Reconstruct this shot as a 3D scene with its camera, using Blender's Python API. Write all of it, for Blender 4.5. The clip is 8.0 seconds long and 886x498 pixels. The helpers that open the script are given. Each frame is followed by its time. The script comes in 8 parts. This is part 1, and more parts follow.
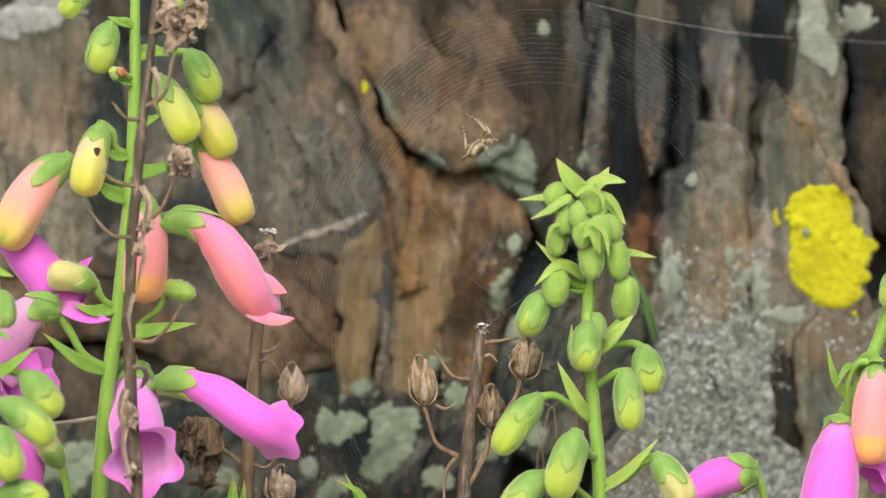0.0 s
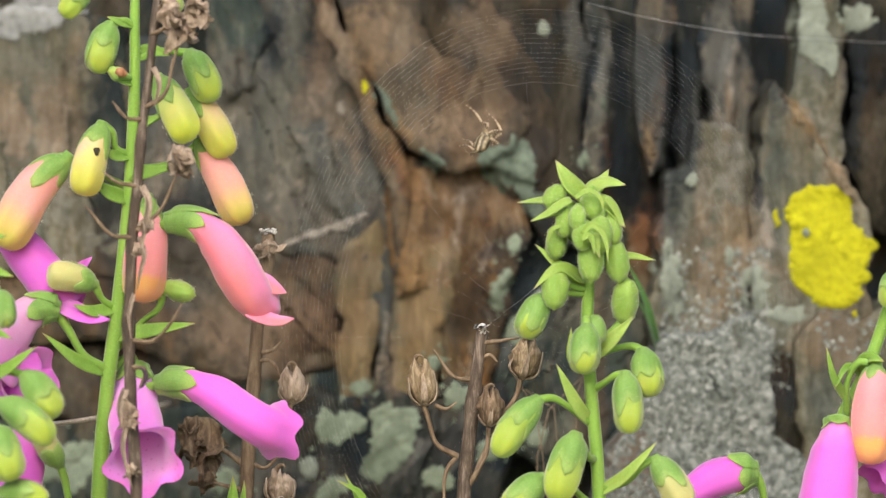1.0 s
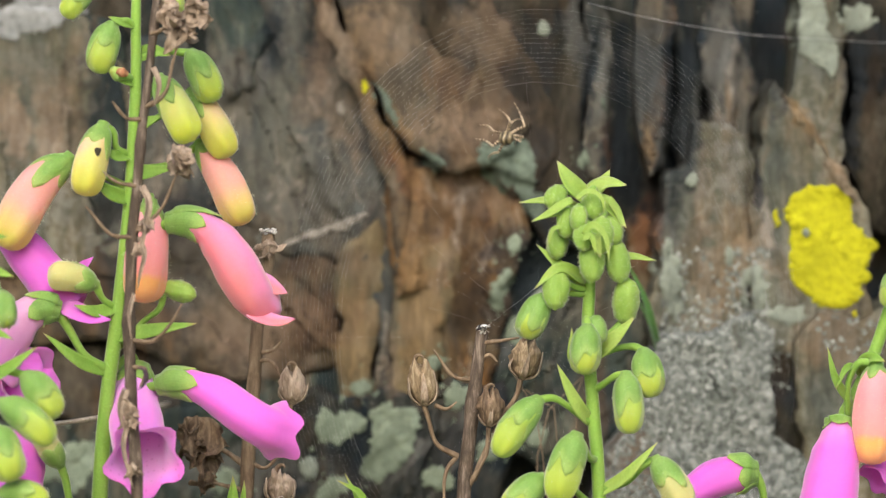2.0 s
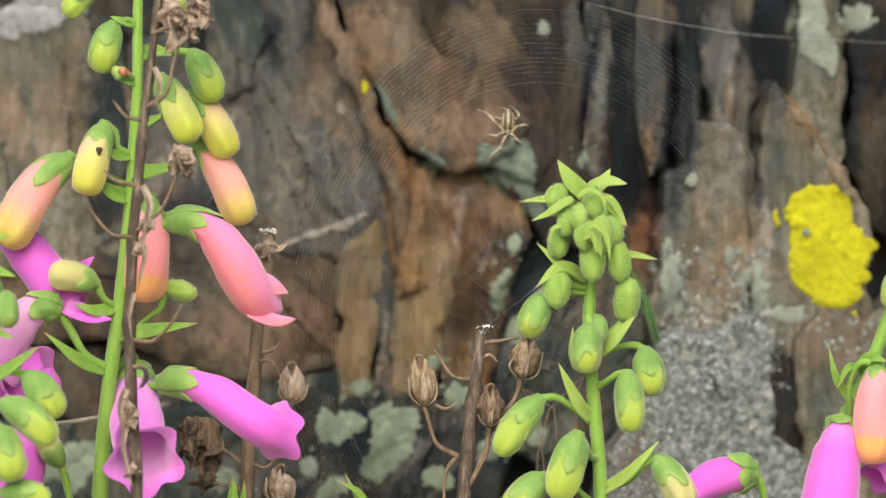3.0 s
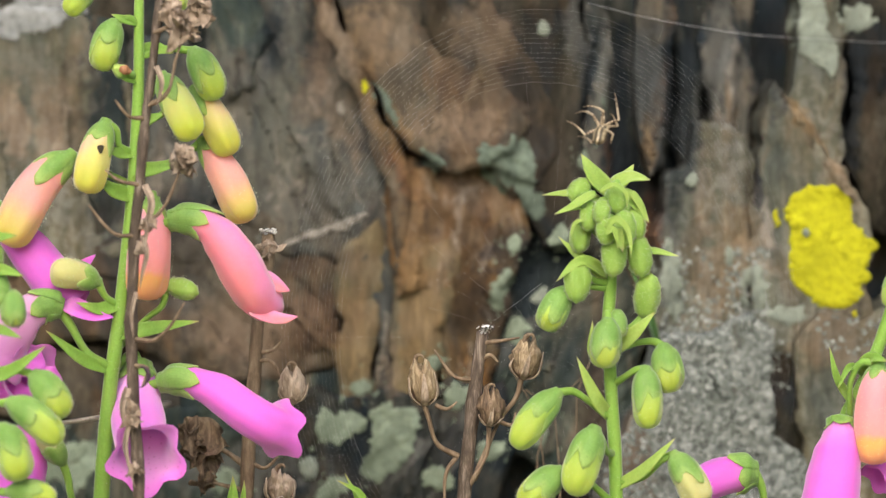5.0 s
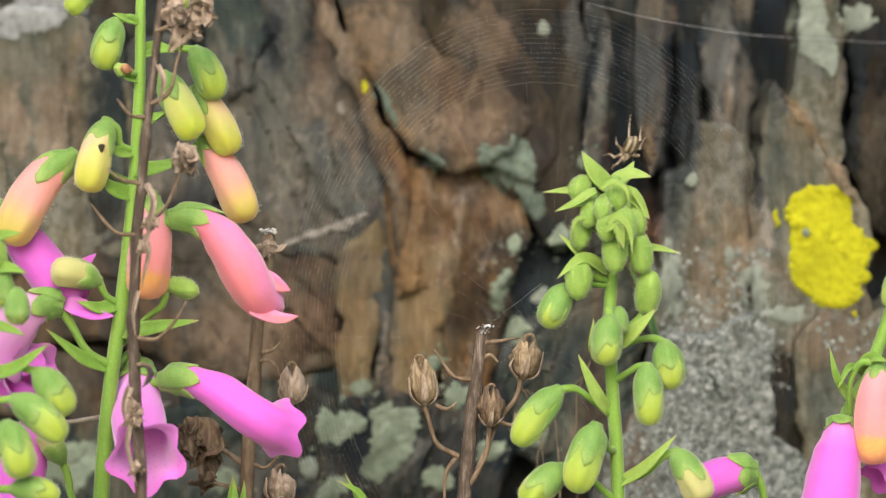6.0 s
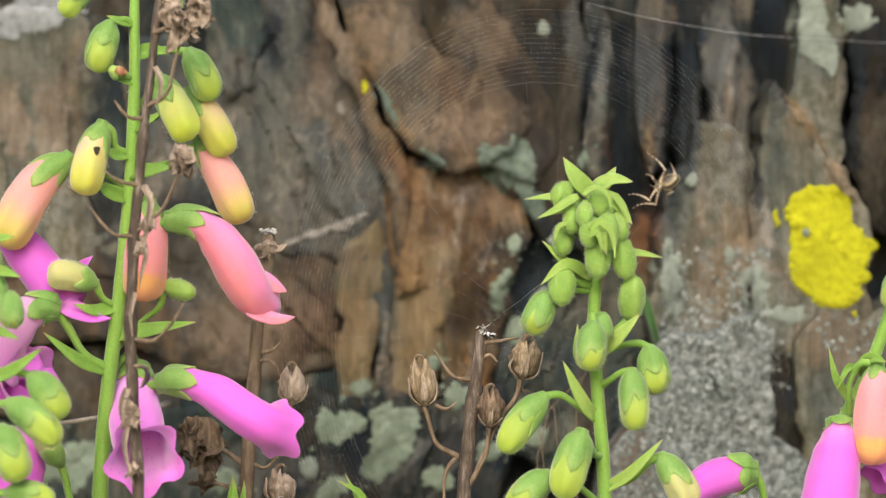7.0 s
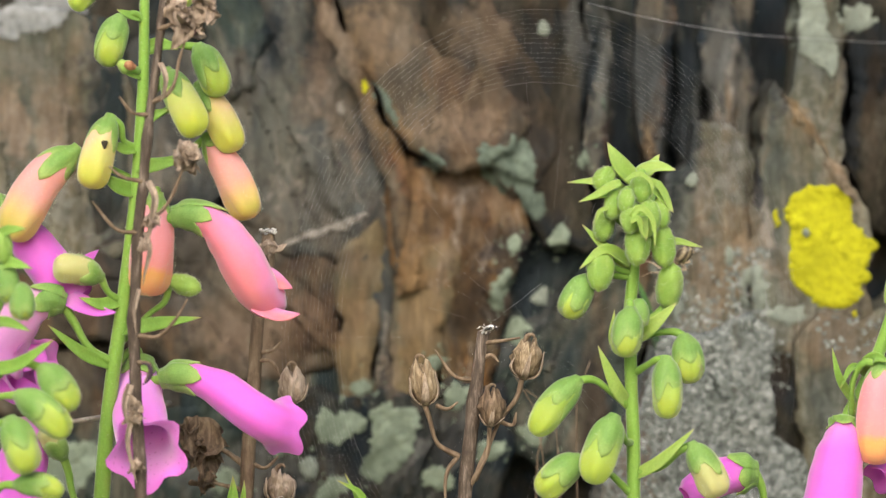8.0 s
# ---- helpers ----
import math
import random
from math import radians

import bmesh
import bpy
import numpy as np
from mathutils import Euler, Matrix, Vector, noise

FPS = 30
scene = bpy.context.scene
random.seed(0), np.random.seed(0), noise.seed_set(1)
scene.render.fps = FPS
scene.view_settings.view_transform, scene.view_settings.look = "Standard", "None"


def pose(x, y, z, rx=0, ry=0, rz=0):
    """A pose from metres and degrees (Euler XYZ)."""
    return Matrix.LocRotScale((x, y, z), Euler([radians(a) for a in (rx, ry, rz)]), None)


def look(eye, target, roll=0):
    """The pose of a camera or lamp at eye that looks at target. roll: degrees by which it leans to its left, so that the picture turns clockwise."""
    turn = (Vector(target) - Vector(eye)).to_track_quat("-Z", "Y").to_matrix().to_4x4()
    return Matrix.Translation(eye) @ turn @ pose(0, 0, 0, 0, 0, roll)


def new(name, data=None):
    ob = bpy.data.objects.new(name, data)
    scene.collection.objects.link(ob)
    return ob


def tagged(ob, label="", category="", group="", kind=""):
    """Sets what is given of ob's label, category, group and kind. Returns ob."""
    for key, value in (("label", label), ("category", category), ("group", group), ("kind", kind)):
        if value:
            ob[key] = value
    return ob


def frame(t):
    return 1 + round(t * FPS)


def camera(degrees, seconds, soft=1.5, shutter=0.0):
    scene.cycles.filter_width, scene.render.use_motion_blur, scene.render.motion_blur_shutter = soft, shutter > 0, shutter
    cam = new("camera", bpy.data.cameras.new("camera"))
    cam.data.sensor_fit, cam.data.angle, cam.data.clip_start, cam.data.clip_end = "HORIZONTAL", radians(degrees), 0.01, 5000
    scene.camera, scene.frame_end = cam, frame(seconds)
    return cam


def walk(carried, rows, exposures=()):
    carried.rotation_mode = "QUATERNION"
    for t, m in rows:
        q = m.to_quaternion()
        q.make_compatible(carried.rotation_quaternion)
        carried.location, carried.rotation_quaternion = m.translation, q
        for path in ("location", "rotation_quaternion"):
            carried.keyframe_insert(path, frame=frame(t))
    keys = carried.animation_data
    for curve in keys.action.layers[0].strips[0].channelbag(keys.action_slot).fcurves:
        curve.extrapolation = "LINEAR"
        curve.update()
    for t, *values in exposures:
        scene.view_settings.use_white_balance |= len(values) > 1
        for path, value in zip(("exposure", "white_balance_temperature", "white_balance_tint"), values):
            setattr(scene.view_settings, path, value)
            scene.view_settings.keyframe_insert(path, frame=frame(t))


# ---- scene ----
# A tripod shot through a long lens: foxgloves and a spider before a rock face.
EYE_Y = -1.4272
cam = camera(12.0, 8.0, soft=1.2)
VIEW = look((0.0, EYE_Y, 0.5), (0.0, 0.0, 0.5))
cam.data.dof.use_dof, cam.data.dof.focus_distance, cam.data.dof.aperture_fstop = True, 1.45, 9.0
walk(cam, [(0.0, VIEW), (8.0, VIEW)])

# ---- light: a bright overcast day ----
scene.view_settings.exposure = 0.74
world = bpy.data.worlds.new("sky")
scene.world = world
world.use_nodes = True
sky = world.node_tree.nodes.new("ShaderNodeTexSky")
sky.sky_type, sky.sun_disc = "NISHITA", False
sky.sun_elevation, sky.sun_rotation = radians(36), radians(187)
sky.air_density, sky.dust_density, sky.ozone_density = 1.0, 4.0, 0.6
world.node_tree.links.new(sky.outputs[0], world.node_tree.nodes["Background"].inputs[0])
world.node_tree.nodes["Background"].inputs[1].default_value = 0.15
sun_data = bpy.data.lights.new("sun", "SUN")
sun_data.energy, sun_data.angle, sun_data.color = 1.5, radians(45), (1.0, 0.972, 0.96)
sun = new("sun", sun_data)
sun.matrix_world = look((-0.25, -2.15, 1.6), (0, 0, 0))

# ---- materials ----
class Nodes:
    """A node material under construction."""

    def __init__(self, name):
        self.mat = bpy.data.materials.new(name)
        self.mat.use_nodes = True
        self.tree = self.mat.node_tree
        self.bsdf = self.tree.nodes["Principled BSDF"]
        self.coord = self.tree.nodes.new("ShaderNodeTexCoord")

    def node(self, kind, **values):
        made = self.tree.nodes.new(kind)
        for key, value in values.items():
            made.inputs[key].default_value = value
        return made

    def link(self, a, b):
        self.tree.links.new(a, b)

    def place(self, scale=(1, 1, 1), turn=(0, 0, 0), source="Object"):
        mapping = self.node("ShaderNodeMapping", Scale=scale, Rotation=turn)
        self.link(self.coord.outputs[source], mapping.inputs["Vector"])
        return mapping.outputs[0]

    def noise(self, where, scale, detail=6.0, rough=0.6, warp=0.0):
        made = self.node("ShaderNodeTexNoise", Scale=scale, Detail=detail, Roughness=rough, Distortion=warp)
        self.link(where, made.inputs["Vector"])
        return made.outputs["Fac"]

    def ramp(self, fac, stops):
        made = self.tree.nodes.new("ShaderNodeValToRGB")
        elements = made.color_ramp.elements
        while len(elements) < len(stops):
            elements.new(0.5)
        for element, (where, colour) in zip(elements, stops):
            element.position = where
            element.color = (*colour, 1)
        self.link(fac, made.inputs[0])
        return made.outputs[0]

    def mix(self, fac, a, b, blend="MIX"):
        made = self.tree.nodes.new("ShaderNodeMix")
        made.data_type, made.blend_type = "RGBA", blend
        for value, socket in ((fac, made.inputs[0]), (a, made.inputs[6]), (b, made.inputs[7])):
            if isinstance(value, bpy.types.NodeSocket):
                self.link(value, socket)
            elif isinstance(value, tuple):
                socket.default_value = (*value, 1)
            else:
                socket.default_value = value
        return made.outputs[2]

    def math(self, op, a, b=0.0):
        made = self.tree.nodes.new("ShaderNodeMath")
        made.operation = op
        for value, socket in ((a, made.inputs[0]), (b, made.inputs[1])):
            if isinstance(value, bpy.types.NodeSocket):
                self.link(value, socket)
            else:
                socket.default_value = value
        return made.outputs[0]

    def uv(self):
        split = self.tree.nodes.new("ShaderNodeSeparateXYZ")
        self.link(self.coord.outputs["UV"], split.inputs[0])
        return split.outputs[0], split.outputs[1]

    def chance(self):
        return self.tree.nodes.new("ShaderNodeObjectInfo").outputs["Random"]

    def bump(self, height, strength, distance):
        made = self.node("ShaderNodeBump", Strength=strength, Distance=distance)
        self.link(height, made.inputs["Height"])
        self.link(made.outputs[0], self.bsdf.inputs["Normal"])
        return made.outputs[0]

    def soften(self, weight):
        """Light that seeps through juicy tissue."""
        self.bsdf.inputs["Subsurface Weight"].default_value = weight
        self.bsdf.inputs["Subsurface Radius"].default_value = (1.0, 0.7, 0.5)
        self.bsdf.inputs["Subsurface Scale"].default_value = 0.0025

    def finish(self, colour, rough=0.6, translucent=0.0, thin=None, specular=0.4):
        if isinstance(colour, tuple):
            self.bsdf.inputs["Base Color"].default_value = (*colour, 1)
        else:
            self.link(colour, self.bsdf.inputs["Base Color"])
        self.bsdf.inputs["Roughness"].default_value = rough
        self.bsdf.inputs["Specular IOR Level"].default_value = specular
        if translucent:
            glow = self.tree.nodes.new("ShaderNodeBsdfTranslucent")
            tint = thin or colour
            if isinstance(tint, tuple):
                glow.inputs["Color"].default_value = (*tint, 1)
            else:
                self.link(tint, glow.inputs["Color"])
            both = self.tree.nodes.new("ShaderNodeMixShader")
            both.inputs[0].default_value = translucent
            self.link(self.bsdf.outputs[0], both.inputs[1])
            self.link(glow.outputs[0], both.inputs[2])
            self.link(both.outputs[0], self.tree.nodes["Material Output"].inputs["Surface"])
        return self.mat


# Mineral stains and rock tones, each at its own place; BLUEBLACK gaps are painted shade.
STAINS_AND_SHADE = bpy.data.node_groups.new("rock_stains_and_shade", "ShaderNodeTree")
STAINS_AND_SHADE.interface.new_socket("Color", in_out="INPUT", socket_type="NodeSocketColor")
STAINS_AND_SHADE.interface.new_socket("Color", in_out="OUTPUT", socket_type="NodeSocketColor")
stain_in, stain_out = STAINS_AND_SHADE.nodes.new("NodeGroupInput"), STAINS_AND_SHADE.nodes.new("NodeGroupOutput")
stain_place = STAINS_AND_SHADE.nodes.new("ShaderNodeNewGeometry").outputs["Position"]
stain_warp, stain_fray = STAINS_AND_SHADE.nodes.new("ShaderNodeTexNoise"), STAINS_AND_SHADE.nodes.new("ShaderNodeTexNoise")
for made, scale, detail in ((stain_warp, 55.0, 4.0), (stain_fray, 170.0, 8.0)):
    made.inputs["Scale"].default_value, made.inputs["Detail"].default_value, made.inputs["Roughness"].default_value = scale, detail, 0.65
    STAINS_AND_SHADE.links.new(stain_place, made.inputs["Vector"])
stain_shift = STAINS_AND_SHADE.nodes.new("ShaderNodeVectorMath")
stain_shift.operation = "MULTIPLY_ADD"
stain_shift.inputs[1].default_value = (0.014, 0.0, 0.020)
STAINS_AND_SHADE.links.new(stain_warp.outputs["Color"], stain_shift.inputs[0])
STAINS_AND_SHADE.links.new(stain_place, stain_shift.inputs[2])
stain_chain, stain_spot = [stain_in.outputs[0]], [stain_shift.outputs[0]]
# BLUEBLACK is dark slate and, in cracks and hollows, painted shade
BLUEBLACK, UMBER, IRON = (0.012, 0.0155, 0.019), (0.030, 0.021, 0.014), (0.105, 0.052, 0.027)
OCHRE, FAWN, MAUVE = (0.165, 0.108, 0.053), (0.165, 0.125, 0.088), (0.105, 0.074, 0.054)
OLIVE, DUST, CHALK = (0.080, 0.080, 0.062), (0.098, 0.098, 0.088), (0.240, 0.215, 0.185)


def stain_shade(x, z, w, h, lean, colour, amount):
    """A patch, stain and painted shade alike, with a frayed, uneven edge round x, z; w by h metres."""
    spot = STAINS_AND_SHADE.nodes.new("ShaderNodeMapping")
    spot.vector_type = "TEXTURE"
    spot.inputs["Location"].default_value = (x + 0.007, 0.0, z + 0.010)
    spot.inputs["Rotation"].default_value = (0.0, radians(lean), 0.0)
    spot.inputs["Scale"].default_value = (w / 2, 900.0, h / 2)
    away = STAINS_AND_SHADE.nodes.new("ShaderNodeVectorMath")
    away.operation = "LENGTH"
    edge = STAINS_AND_SHADE.nodes.new("ShaderNodeMath")
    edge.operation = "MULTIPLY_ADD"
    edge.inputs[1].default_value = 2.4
    mask = STAINS_AND_SHADE.nodes.new("ShaderNodeMapRange")
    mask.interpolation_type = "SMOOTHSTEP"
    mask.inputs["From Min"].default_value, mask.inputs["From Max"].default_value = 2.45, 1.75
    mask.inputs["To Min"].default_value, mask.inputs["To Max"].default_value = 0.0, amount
    both = STAINS_AND_SHADE.nodes.new("ShaderNodeMix")
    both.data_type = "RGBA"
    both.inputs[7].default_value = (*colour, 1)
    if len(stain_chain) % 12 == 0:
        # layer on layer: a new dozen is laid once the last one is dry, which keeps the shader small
        coat = STAINS_AND_SHADE.nodes.new("ShaderNodeVectorMath")
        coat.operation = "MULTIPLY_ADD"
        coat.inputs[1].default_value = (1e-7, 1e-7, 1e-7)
        STAINS_AND_SHADE.links.new(stain_chain[-1], coat.inputs[0])
        STAINS_AND_SHADE.links.new(stain_spot[-1], coat.inputs[2])
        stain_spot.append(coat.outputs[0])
    STAINS_AND_SHADE.links.new(stain_spot[-1], spot.inputs["Vector"])
    STAINS_AND_SHADE.links.new(spot.outputs[0], away.inputs[0])
    STAINS_AND_SHADE.links.new(stain_fray.outputs["Fac"], edge.inputs[0])
    STAINS_AND_SHADE.links.new(away.outputs["Value"], edge.inputs[2])
    STAINS_AND_SHADE.links.new(edge.outputs[0], mask.inputs["Value"])
    STAINS_AND_SHADE.links.new(mask.outputs[0], both.inputs[0])
    STAINS_AND_SHADE.links.new(stain_chain[-1], both.inputs[6])
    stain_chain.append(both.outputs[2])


stain_shade(-0.1312, 0.5584, 0.0151, 0.0517, 0, BLUEBLACK, 0.65)
stain_shade(-0.0655, 0.5810, 0.0129, 0.0259, 8, BLUEBLACK, 0.75)
stain_shade(-0.1646, 0.5487, 0.0119, 0.0366, 0, FAWN, 0.80)
stain_shade(-0.1506, 0.5455, 0.0151, 0.0474, 0, FAWN, 0.65)
stain_shade(-0.0612, 0.5476, 0.0237, 0.0560, 18, OLIVE, 0.50)
stain_shade(-0.0310, 0.5347, 0.0151, 0.0388, -22, BLUEBLACK, 0.22)
stain_shade(-0.0401, 0.5562, 0.0138, 0.0474, -20, FAWN, 0.45)
stain_shade(-0.0149, 0.5293, 0.0129, 0.0280, -30, IRON, 0.75)
stain_shade(-0.0278, 0.5799, 0.0194, 0.0237, -25, OCHRE, 0.35)
stain_shade(0.0315, 0.5670, 0.0302, 0.0603, -12, UMBER, 0.20)
# dark hollow under the overhang, its shade painted on
stain_shade(-0.0050, 0.5336, 0.0120, 0.0060, -8, BLUEBLACK, 0.80)
stain_shade(0.0110, 0.5207, 0.0323, 0.0172, 0, FAWN, 0.45)
stain_shade(0.0034, 0.5121, 0.0431, 0.0366, 0, IRON, 0.22)
stain_shade(0.0060, 0.5121, 0.0030, 0.0237, 7, CHALK, 0.28)
stain_shade(-0.0052, 0.5239, 0.0030, 0.0129, -30, CHALK, 0.35)
stain_shade(0.0088, 0.5207, 0.0151, 0.0039, -20, CHALK, 0.35)
stain_shade(0.0110, 0.4830, 0.0162, 0.0496, 0, UMBER, 0.55)
stain_shade(-0.0084, 0.4744, 0.0162, 0.0582, 2, OCHRE, 0.55)
stain_shade(-0.0332, 0.4679, 0.0162, 0.0431, 0, OCHRE, 0.35)
stain_shade(-0.0215, 0.4765, 0.0073, 0.0280, 0, BLUEBLACK, 0.45)
stain_shade(-0.0215, 0.4787, 0.0043, 0.0194, 0, DUST, 0.30)
stain_shade(-0.0198, 0.4550, 0.0052, 0.0237, 2, FAWN, 0.45)
stain_shade(-0.0720, 0.4657, 0.0366, 0.0452, 0, MAUVE, 0.50)
stain_shade(-0.0978, 0.4916, 0.0237, 0.0431, 0, BLUEBLACK, 0.15)
stain_shade(0.0347, 0.4830, 0.0302, 0.0603, 30, BLUEBLACK, 0.70)
stain_shade(-0.0052, 0.4226, 0.0711, 0.0280, 0, BLUEBLACK, 0.50)
stain_shade(0.0552, 0.5692, 0.0078, 0.0539, 0, BLUEBLACK, 0.80)
# shade of the crack between two columns, painted on
stain_shade(0.0692, 0.5584, 0.0082, 0.0690, 2, BLUEBLACK, 0.97)
stain_shade(0.0625, 0.5670, 0.0065, 0.0409, 0, DUST, 0.55)
stain_shade(0.0789, 0.5670, 0.0129, 0.0474, 0, DUST, 0.65)
# ochre edge of the pointed slab, with the light on it painted in
stain_shade(0.1403, 0.5422, 0.0052, 0.0431, -35, OCHRE, 0.60)
stain_shade(0.0509, 0.5821, 0.0086, 0.0345, 0, DUST, 0.50)
stain_shade(0.0789, 0.5386, 0.0065, 0.0237, 0, OCHRE, 0.60)
# wide gap between columns darkened by colour, as shade
stain_shade(0.0922, 0.5541, 0.0138, 0.0733, 0, BLUEBLACK, 0.80)
stain_shade(0.1080, 0.5670, 0.0159, 0.0496, 0, DUST, 0.75)
stain_shade(0.1118, 0.5713, 0.0039, 0.0323, 2, CHALK, 0.35)
stain_shade(0.1213, 0.5735, 0.0073, 0.0474, 0, BLUEBLACK, 0.60)
stain_shade(0.0789, 0.5078, 0.0108, 0.0345, 4, IRON, 0.90)
stain_shade(0.0724, 0.5228, 0.0151, 0.0215, 0, BLUEBLACK, 0.85)
stain_shade(0.1015, 0.4873, 0.0134, 0.0431, 0, FAWN, 0.50)
stain_shade(0.1090, 0.5239, 0.0112, 0.0366, 0, DUST, 0.40)
stain_shade(0.1446, 0.4657, 0.0280, 0.0237, 0, FAWN, 0.40)
stain_shade(0.1644, 0.5519, 0.0065, 0.0582, 0, UMBER, 0.50)
stain_shade(0.1564, 0.5562, 0.0095, 0.0625, 0, BLUEBLACK, 0.80)
stain_shade(-0.1560, 0.5175, 0.0280, 0.0237, 0, DUST, 0.40)
stain_shade(-0.0483, 0.5670, 0.0129, 0.0474, 14, MAUVE, 0.40)
stain_shade(0.0487, 0.4528, 0.0194, 0.0474, 25, BLUEBLACK, 0.50)
stain_shade(0.0250, 0.5519, 0.0452, 0.0366, 0, UMBER, 0.25)
stain_shade(0.1263, 0.5756, 0.0112, 0.0452, 0, BLUEBLACK, 0.70)
stain_shade(-0.0203, 0.5821, 0.0237, 0.0259, -20, FAWN, 0.35)
stain_shade(-0.0450, 0.5864, 0.0073, 0.0194, -10, FAWN, 0.60)
stain_shade(0.0681, 0.5336, 0.0205, 0.0259, 0, BLUEBLACK, 0.90)
stain_shade(0.0853, 0.5228, 0.0138, 0.0409, 0, BLUEBLACK, 0.70)
stain_shade(0.0261, 0.5013, 0.0205, 0.0205, 20, BLUEBLACK, 0.60)
stain_shade(-0.0935, 0.5175, 0.0323, 0.0259, 0, BLUEBLACK, 0.35)
stain_shade(-0.1280, 0.5196, 0.0162, 0.0323, 0, BLUEBLACK, 0.50)
stain_shade(-0.0763, 0.4722, 0.0560, 0.0280, 0, FAWN, 0.40)
stain_shade(-0.0784, 0.4162, 0.0603, 0.0215, 0, DUST, 0.60)
stain_shade(-0.0806, 0.5670, 0.0259, 0.0259, 0, DUST, 0.45)
stain_shade(-0.0106, 0.4226, 0.0043, 0.0409, 42, DUST, 0.55)
stain_shade(0.0013, 0.4140, 0.0034, 0.0323, 42, DUST, 0.45)
stain_shade(0.0315, 0.4679, 0.0047, 0.0366, 40, DUST, 0.40)
stain_shade(0.1155, 0.5002, 0.0151, 0.0237, 0, FAWN, 0.50)
stain_shade(0.1211, 0.5078, 0.0052, 0.0142, 0, CHALK, 0.55)
# dark gap beside the pointed slab: shade painted, no opening
stain_shade(0.1183, 0.5228, 0.0039, 0.0259, 0, BLUEBLACK, 0.95)
stain_shade(0.1500, 0.5239, 0.0129, 0.0194, -30, FAWN, 0.50)
stain_shade(0.1090, 0.4959, 0.0129, 0.0496, 0, OCHRE, 0.35)
stain_shade(0.0993, 0.5196, 0.0086, 0.0345, 0, FAWN, 0.30)
stain_shade(0.1155, 0.5239, 0.0065, 0.0259, -4, UMBER, 0.35)
stain_shade(0.0034, 0.5487, 0.0409, 0.0151, 0, FAWN, 0.30)
stain_shade(-0.0084, 0.5239, 0.0172, 0.0129, -20, OCHRE, 0.35)
stain_shade(-0.0396, 0.5778, 0.0116, 0.0409, -28, FAWN, 0.45)
stain_shade(-0.0278, 0.5530, 0.0095, 0.0323, -26, OCHRE, 0.40)
stain_shade(0.0789, 0.5692, 0.0129, 0.0496, 0, BLUEBLACK, 0.50)
stain_shade(0.0929, 0.5649, 0.0108, 0.0582, 0, BLUEBLACK, 0.40)
stain_shade(0.1043, 0.5756, 0.0078, 0.0388, 0, BLUEBLACK, 0.25)
stain_shade(0.1090, 0.5584, 0.0034, 0.0151, 0, OCHRE, 0.40)
stain_shade(-0.0601, 0.4938, 0.0259, 0.0129, -18, BLUEBLACK, 0.35)
stain_shade(-0.0483, 0.4722, 0.0323, 0.0237, 0, IRON, 0.30)
stain_shade(0.0142, 0.4744, 0.0237, 0.0280, 0, UMBER, 0.50)
stain_shade(-0.0121, 0.5002, 0.0103, 0.0366, 0, OCHRE, 0.40)
stain_shade(-0.0009, 0.4981, 0.0056, 0.0280, 3, FAWN, 0.30)
stain_shade(-0.0375, 0.4938, 0.0194, 0.0086, -20, MAUVE, 0.40)
stain_shade(-0.0256, 0.5131, 0.0129, 0.0237, -6, UMBER, 0.40)
stain_shade(-0.0483, 0.5196, 0.0259, 0.0151, -25, DUST, 0.30)
stain_shade(0.0849, 0.4916, 0.0073, 0.0323, 2, DUST, 0.40)
stain_shade(0.0638, 0.5304, 0.0047, 0.0323, 0, IRON, 0.35)
stain_shade(-0.0353, 0.5584, 0.0129, 0.0323, -24, DUST, 0.30)
stain_shade(-0.1301, 0.5131, 0.0151, 0.0366, 4, BLUEBLACK, 0.40)
stain_shade(-0.0967, 0.5067, 0.0237, 0.0409, -4, BLUEBLACK, 0.42)
stain_shade(-0.0946, 0.4830, 0.0259, 0.0129, 0, DUST, 0.40)
stain_shade(-0.0177, 0.5401, 0.0112, 0.0366, -26, OCHRE, 0.50)
stain_shade(0.0067, 0.5465, 0.0452, 0.0172, -10, FAWN, 0.30)
stain_shade(0.0875, 0.5821, 0.0065, 0.0323, 0, BLUEBLACK, 0.40)
stain_shade(0.0142, 0.5821, 0.0259, 0.0237, 0, FAWN, 0.30)
stain_shade(0.0379, 0.5239, 0.0194, 0.0259, 10, UMBER, 0.35)
STAINS_AND_SHADE.links.new(stain_chain[-1], stain_out.inputs[0])


